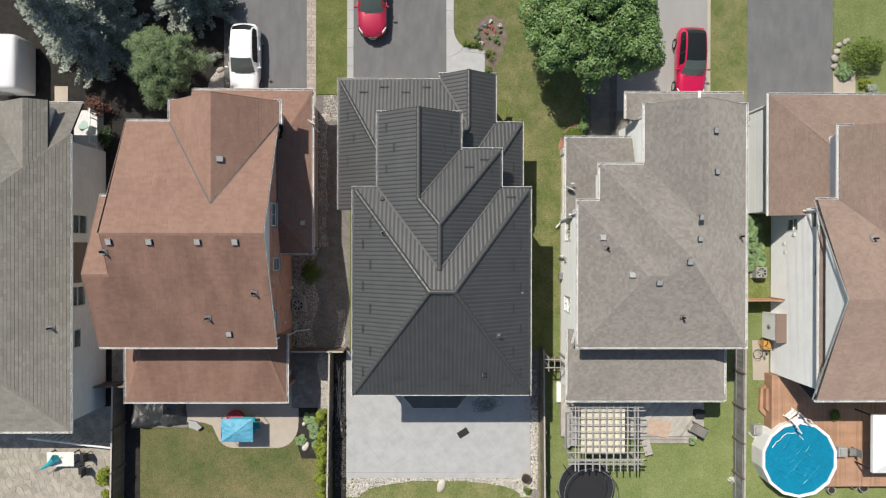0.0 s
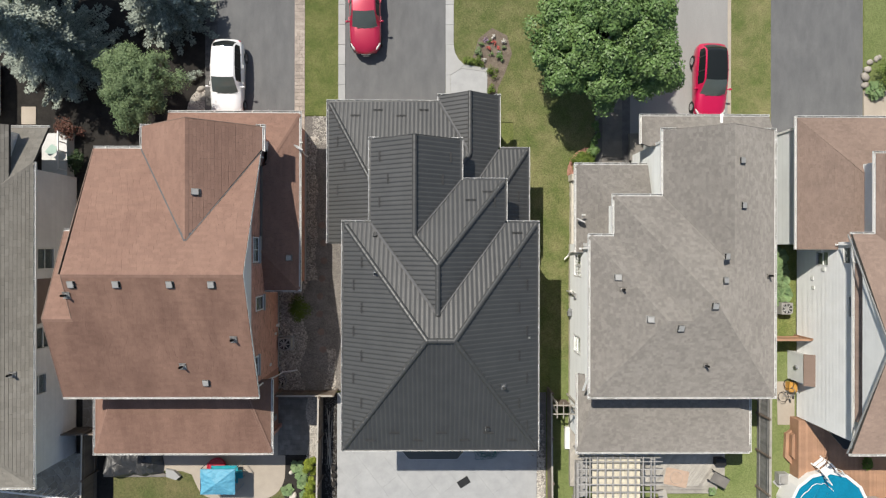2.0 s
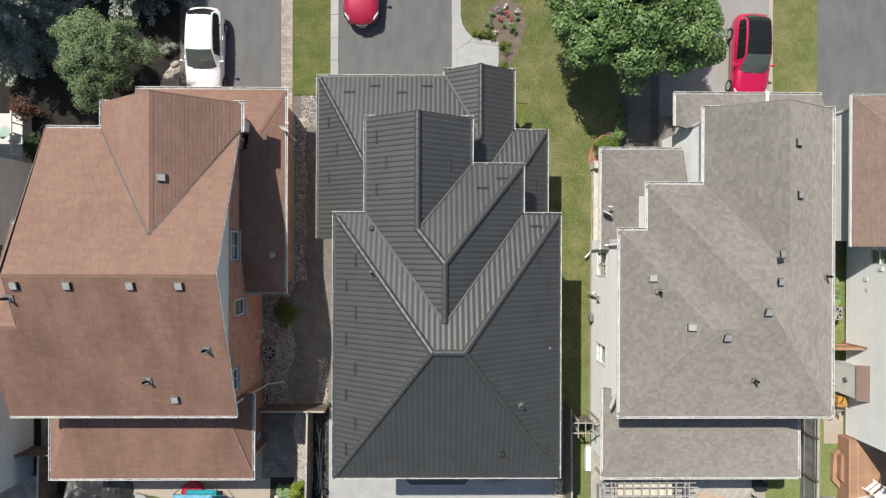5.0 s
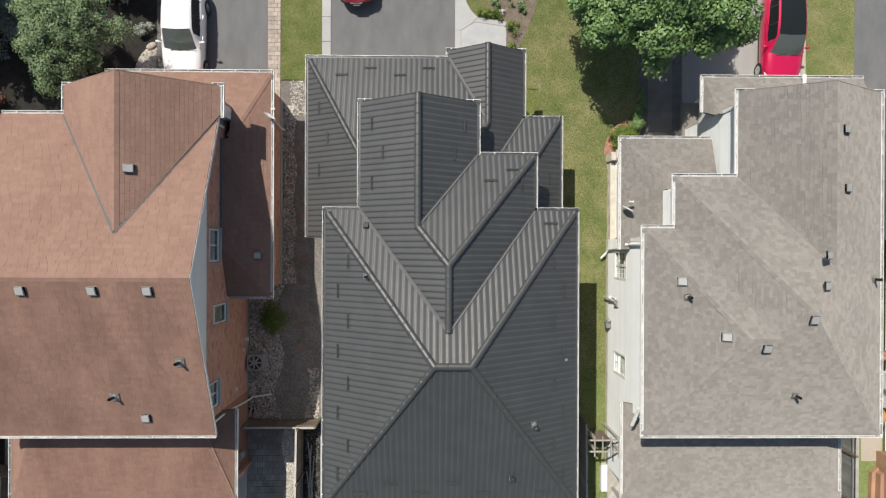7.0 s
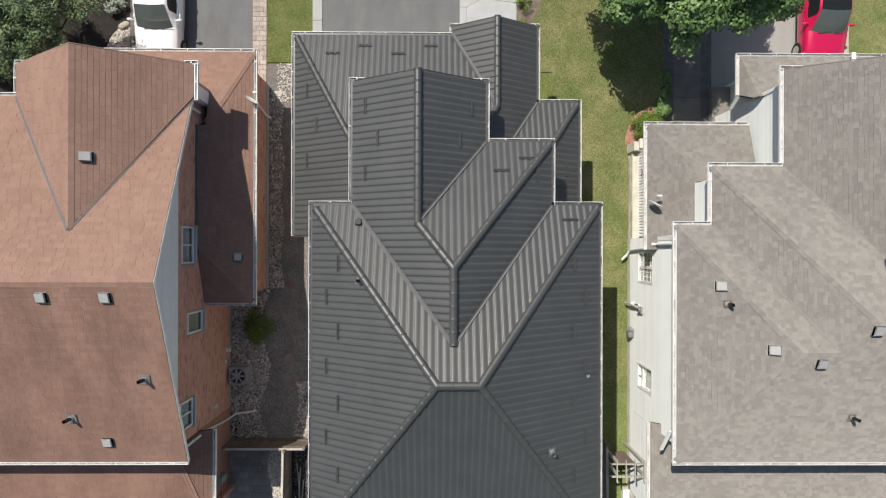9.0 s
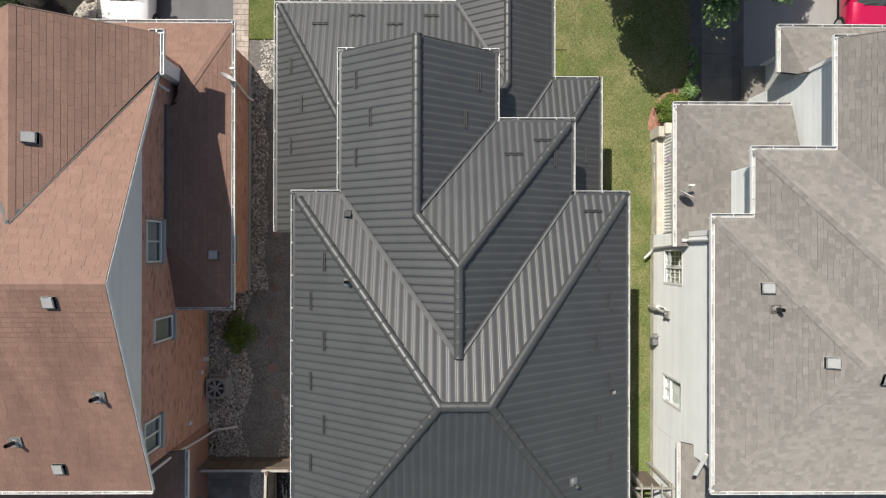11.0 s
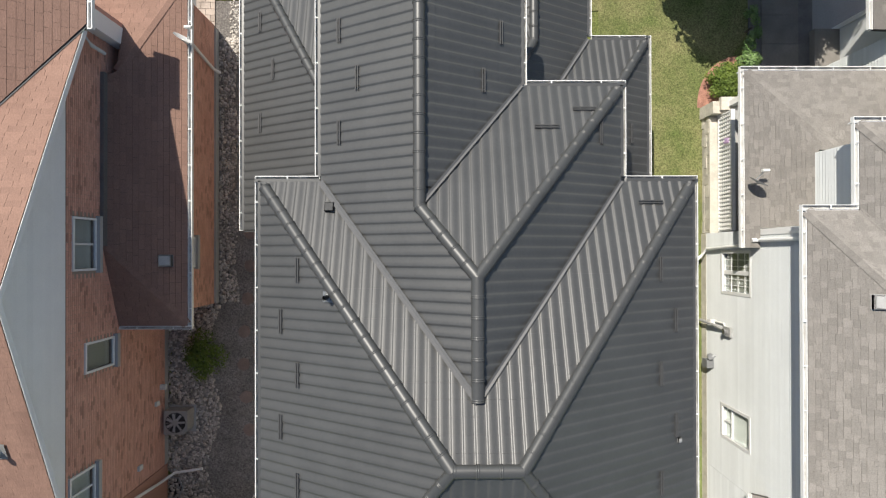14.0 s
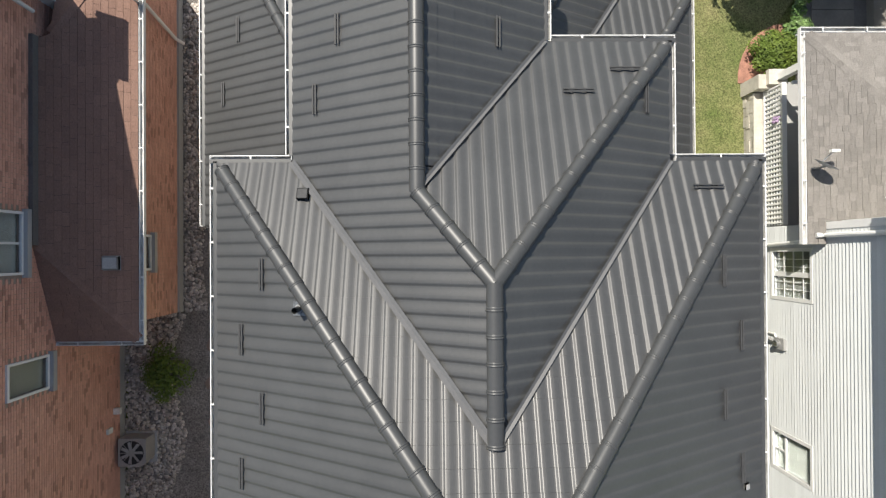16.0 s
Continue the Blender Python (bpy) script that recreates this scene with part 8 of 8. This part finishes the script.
for i in range(n):
    for j in range(40):
        r0, r1 = (pr - 0.13) * i / n, (pr - 0.13) * (i + 1) / n
        a0, a1 = 2 * math.pi * j / 40, 2 * math.pi * (j + 1) / 40
        def Q(r, a):
            p = Vector((pc.x + r * math.cos(a), pc.y + r * math.sin(a), 0))
            wv = 0.034 * noise.noise(Vector((p.x * 1.2 - p.y * 0.9, p.x * 0.3 + p.y * 0.3, 0)) * 1.6) + 0.014 * noise.noise(p * 5)
            return (p.x, p.y, 1.21 + wv)
        if i == 0:
            cv.face([Q(0, 0), Q(r1, a0), Q(r1, a1)])
        else:
            cv.face([Q(r0, a0), Q(r1, a0), Q(r1, a1), Q(r0, a1)])
part("cover", cv.get(), M_BLUEPOOL, pl, "blue pool cover with folds")
rn = random.Random(12)
for i in range(14):
    ang = radians(58 + rn.uniform(-10, 10)) if i % 3 else radians(-28 + rn.uniform(-6, 6))
    cx, cy, hl = pc.x + rn.uniform(-1.2, 1.2), pc.y + rn.uniform(-1.2, 1.2), rn.uniform(0.35, 1.2)
    pts = []
    for t in range(9):
        d = (t / 8 - 0.5) * 2 * hl
        pts.append((cx + d * math.cos(ang) + 0.04 * math.sin(t * 1.7 + i), cy + d * math.sin(ang) + 0.04 * math.cos(t * 2.1 + i), 1.222 - 0.016 * abs(t - 4) / 4))
    if all((q[0] - pc.x) ** 2 + (q[1] - pc.y) ** 2 < 4.6 for q in pts):
        part("cover_fold", Soup().tube(pts, 0.034, 10).get(), M_BLUEPOOL, pl, smooth=True)
for a in range(k):
    p, q = cor[a], cor[(a + 1) % k]
    f = 0.93
    ins = [(pc.x + (v[0] - pc.x) * f, pc.y + (v[1] - pc.y) * f) for v in (p, q)]
    part("rim_plate", Soup().prism([p, q, ins[1], ins[0]], 1.20, 1.27).get(), M_WHITE, pl)
ld = thing("pool_ladder", (22.4, -10.15, 0), "white plastic pool ladder with broad treads", "ladder")
lm = pose(22.38, -10.12, 0, 0, 0, 38)
for sx in (-0.34, 0.34):
    path = [lm @ Vector(v) for v in ((sx, 0.46, 0.89), (sx, 0.28, 1.60), (sx, 0.0, 1.72), (sx, -0.30, 1.65), (sx, -0.42, 1.28))]
    part("side_rail", Soup().tube([tuple(v) for v in path], 0.05, 8).get(), M_WHITE, ld)
for k_, (yy, zz) in enumerate(((0.40, 1.02), (0.30, 1.20), (0.12, 1.36), (-0.06, 1.38), (-0.26, 1.36))):
    part("tread", Soup().box(-0.32, 0.32, yy - 0.08, yy + 0.08, zz, zz + 0.05, lm).get(), M_WHITE, ld)
for sx in (-0.2, 0.2):
    part("hand_grip", Soup().tube([tuple(lm @ Vector(v)) for v in ((sx * 1.9, -0.1, 1.7), (sx * 2.3, -0.15, 2.0), (sx * 2.3, -0.5, 1.95), (sx * 1.9, -0.55, 1.4))], 0.035, 8).get(), M_WHITE, ld)
part("pool_line", Soup().tube([(pc.x - 1.75 + 0.25 * t, pc.y + 0.75 + 0.95 * math.sin(t * 0.32) + 0.06 * math.sin(t * 2.3), 1.262) for t in range(9)], 0.02, 6).get(), M_WHITE, pl, "white line lying on the cover")
for x, yy, nm, lb in ((25.35, -12.2, "pool_pump", "grey covered pool equipment on a deck"), (20.45, -11.05, "pool_filter", "grey box filter on a slab beside a pool")):
    t = thing(nm, (x, yy, 0.0), lb, "pool equipment")
    zb = 0.9 if x > 22 else 0.05
    part("body", box(x - 0.28, x + 0.28, yy - 0.3, yy + 0.3, zb, zb + 0.45), M_VENT, t)
    part("lid", box(x - 0.2, x + 0.2, yy - 0.22, yy + 0.22, zb + 0.452, zb + 0.52), M_ACGREY, t)
tagged(part("pool_surround", Soup().prism([(20.05, -11.4), (20.75, -10.75), (21.3, -11.05), (20.75, -12.05)], 0, 0.045).get(), M_CONC), "pale slabs beside a pool", "paving", kind="structure")
gz = thing("gazebo", (28, -11.3, 0), "white fabric gazebo on a deck", "gazebo")
s = Soup()
for a, b in (((26.35, -13.05), (29.9, -13.05)), ((29.9, -13.05), (29.9, -9.5)), ((29.9, -9.5), (26.35, -9.5)), ((26.35, -9.5), (26.35, -13.05))):
    s.face([(*a, 2.5), (*b, 2.5), (28.1, -11.3, 3.2)])
    s.face([(*a, 2.3), (*b, 2.3), (*b, 2.5), (*a, 2.5)])
part("roof_cloth", s.get(), M_WHITE, gz)
for x in (26.45, 29.8):
    for yy in (-12.95, -9.6):
        part("pole", box(x - 0.04, x + 0.04, yy - 0.04, yy + 0.04, 0.88, 2.35), M_BLACK, gz)
for i, (x, yy) in enumerate(((26.0, -12.2),)):
    ch = thing("deck_chair", (x, yy, 0.885), "dark wooden deck chair beside a pool", "chair", "deck chairs")
    part("seat", box(x - 0.22, x + 0.22, yy - 0.24, yy + 0.24, 1.3, 1.34), M_FENCEG, ch)
    part("backrest", box(x + 0.2, x + 0.24, yy - 0.24, yy + 0.24, 1.34, 1.8), M_FENCEG, ch)
    for sx in (-0.2, 0.2):
        for sy in (-0.2, 0.2):
            part("leg", box(x + sx - 0.02, x + sx + 0.02, yy + sy - 0.02, yy + sy + 0.02, 0.888, 1.3), M_FENCEG, ch)
for i, (x, yy, r) in enumerate(((25.3, -15.0, 0.25), (27.4, -14.85, 0.3), (26.8, -14.7, 0.24))):
    pt2 = thing("flower_pot", (x, yy, 0), "grey round flower pot beside a deck", "pot", "pots by the deck")
    part("pot", Soup().tube([(x, yy, 0.02), (x, yy, 0.4)], r * 0.8, 14, r1=r).get(), M_VENT, pt2)
    part("earth", Soup().tube([(x, yy, 0.401), (x, yy, 0.41)], r * 0.85, 14).get(), M_SOIL, pt2)
# garden shed between the houses
sh = thing("garden_shed", (20.5, -4.5, 0), "beige garden shed with a brown shingle roof", "shed")
part("body", box(20.98, 21.42, -5.15, -3.5, 0, 1.64), M_SIDING_W, sh)
for i in range(15):
    part("wall_board", Soup().box(20.955, 20.98, -5.15, -3.5, 0.02 + i * 0.108, 0.115 + i * 0.108).get(), M_SIDING_W, sh)
rf = Soup()
rf.face([(20.90, -5.24, 1.64), (21.42, -5.24, 1.88), (21.42, -3.42, 1.88), (20.90, -3.42, 1.64)])
rf.face([(20.90, -5.24, 1.60), (20.90, -3.42, 1.60), (21.42, -3.42, 1.84), (21.42, -5.24, 1.84)])
for y_ in (-5.24, -3.42):
    rf.face([(20.90, y_, 1.60), (20.90, y_, 1.64), (21.42, y_, 1.88), (21.42, y_, 1.84)])
rf.face([(20.90, -5.24, 1.60), (20.90, -5.24, 1.64), (20.90, -3.42, 1.64), (20.90, -3.42, 1.60)])
part("roof", rf.get(), M_BROWN, sh)
part("corner_trim", box(20.94, 20.995, -3.51, -3.45, 0, 1.6), M_TRIM, sh)
part("wall_lamp", Soup().ball((20.88, -4.3, 0.98), (0.08, 0.11, 0.12), None, 5, 8).box(20.86, 20.955, -4.38, -4.2, 0.80, 0.86).get(), M_GALV, sh)
bk = thing("bicycle", (20.55, -6.0, 0), "dark bicycle leaning beside a shed", "bicycle")
bm_ = pose(20.55, -5.75, 0.05, 0, 24, -24)
for yy in (0.42, -0.42):
    part("wheel", Soup().tube([tuple(bm_ @ Vector((0, yy + 0.3 * math.cos(a * 0.3927), 0.33 + 0.3 * math.sin(a * 0.3927)))) for a in range(17)], 0.022, 6).get(), M_RUBBER, bk)
part("frame", Soup().tube([tuple(bm_ @ Vector(v)) for v in ((0, 0.42, 0.33), (0, 0.2, 0.82), (0, -0.2, 0.78), (0, -0.05, 0.33), (0, 0.2, 0.82), (0, -0.05, 0.33), (0, -0.42, 0.33), (0, -0.2, 0.78))], 0.02, 6).get(), M_GALV, bk)
part("handlebar", Soup().tube([tuple(bm_ @ Vector(v)) for v in ((-0.26, 0.16, 0.98), (0, 0.22, 1.0), (0.26, 0.16, 0.98))], 0.018, 6).get(), M_BLACK, bk)
part("saddle", Soup().ball(tuple(bm_ @ Vector((0, -0.22, 0.86))), (0.07, 0.13, 0.04), None, 5, 8).get(), M_BLACK, bk)
cb = thing("recycling_box", (21.0, -5.6, 0), "amber plastic tub with a rim beside a shed", "box")
M_AMBER = mat("amber_plastic", (0.58, 0.30, 0.065), 0.5, 0, 0.06, 3, 30, 0.03)
part("tub", Soup().prism([(20.82, -5.33), (21.22, -5.36), (21.2, -5.84), (20.79, -5.82)], 0.05, 0.46).get(), M_AMBER, cb)
part("lid", Soup().prism([(20.78, -5.29), (21.26, -5.32), (21.24, -5.88), (20.75, -5.86)], 0.462, 0.52).get(), M_AMBER, cb)
# far left patio: rail, table, folded parasol
rl = thing("railing", (-23, -11.6, 0), "white wooden rail along a flagstone patio", "railing")
part("top_rail", Soup().bar((-25.9, -11.3, 1.1), (-20.7, -11.95, 1.0), 0.1, 0.06).get(), M_SIDING_F, rl)
for i in range(14):
    f = i / 13
    x, yy = -25.9 + 5.2 * f, -11.3 - 0.65 * f
    part("baluster", box(x - 0.03, x + 0.03, yy - 0.03, yy + 0.03, 0.03, 1.05 - 0.08 * f), M_SIDING_F, rl)
tt = thing("patio_table", (-24.0, -12.7, 0), "glass topped patio table", "table")
part("tabletop", box(-24.9, -23.2, -13.2, -12.3, 0.70, 0.73), M_BLIND, tt)
for x in (-24.8, -23.3):
    for yy in (-13.1, -12.4):
        part("leg", box(x - 0.03, x + 0.03, yy - 0.03, yy + 0.03, 0.06, 0.7), M_BLACK, tt)
um = thing("parasol", (-24.6, -13.0, 0.73), "folded dark green parasol leaning on a table", "parasol")
part("canopy", Soup().tube([(-25.2, -13.35, 0.82), (-24.6, -12.95, 0.86), (-24.2, -12.6, 0.98)], 0.06, 10, r1=0.26).get(), M_TEAL, um)
part("pole", Soup().tube([(-25.6, -13.6, 0.76), (-24.0, -12.45, 0.98)], 0.02, 6).get(), M_CHROME, um)
for i, (x, yy) in enumerate(((-22.75, -12.7), (-22.85, -13.6))):
    ch = thing("patio_chair", (x, yy, 0.06), "dark mesh patio chair on flagstones", "chair", "patio chairs")
    part("seat", box(x - 0.25, x + 0.25, yy - 0.25, yy + 0.25, 0.42, 0.45), M_BLACK, ch)
    part("backrest", box(x + 0.22, x + 0.26, yy - 0.25, yy + 0.25, 0.45, 0.95), M_BLACK, ch)
    for sx in (-0.22, 0.22):
        for sy in (-0.22, 0.22):
            part("leg", box(x + sx - 0.015, x + sx + 0.015, yy + sy - 0.015, yy + sy + 0.015, 0.065, 0.42), M_BLACK, ch)
# small white porch of the far left house
pp = thing("front_porch", (-22.2, 8.3, 0), "white railed front porch with a glass table", "porch")
part("floor", box(-23.2, -21.75, 6.85, 9.3, 0, 0.7), M_DISH, pp)
part("rail", box(-21.83, -21.76, 7.1, 9.28, 1.38, 1.45), M_WHITE, pp)
for i in range(5):
    yy = 7.12 + i * 0.52
    part("baluster", box(-21.82, -21.77, yy, yy + 0.05, 0.7, 1.38), M_WHITE, pp)
gt = thing("porch_table", (-22.3, 8.2, 0.7), "small green glass table on a porch", "table")
part("tabletop", Soup().prism([(-22.68, 8.15), (-22.4, 7.88), (-22.02, 8.12), (-22.0, 8.42), (-22.3, 8.58)], 1.18, 1.2).get(), M_PALEGLASS, gt)
part("leg", Soup().tube([(-22.3, 8.2, 0.7), (-22.3, 8.2, 1.18)], 0.04, 8).get(), M_CHROME, gt)

# poles lying along the fence
for i, (x, y, a, n) in enumerate(((-6.72, -6.9, 6, 3.6), (-6.55, -7.1, -3, 3.2), (-6.62, -7.3, 3, 3.9), (-6.4, -7.6, -4, 2.9), (-6.75, -8.3, 8, 3.0))):
    p = Soup().tube([(x, y, 0.06 + 0.035 * i), (x + 0.05 * a, y - n, 0.06 + 0.035 * i)], 0.026, 6)
    tagged(part("wooden_pole", p.get(), M_GREYWOOD), "long weathered wooden pole lying beside a fence", "pole", "poles by the fence")
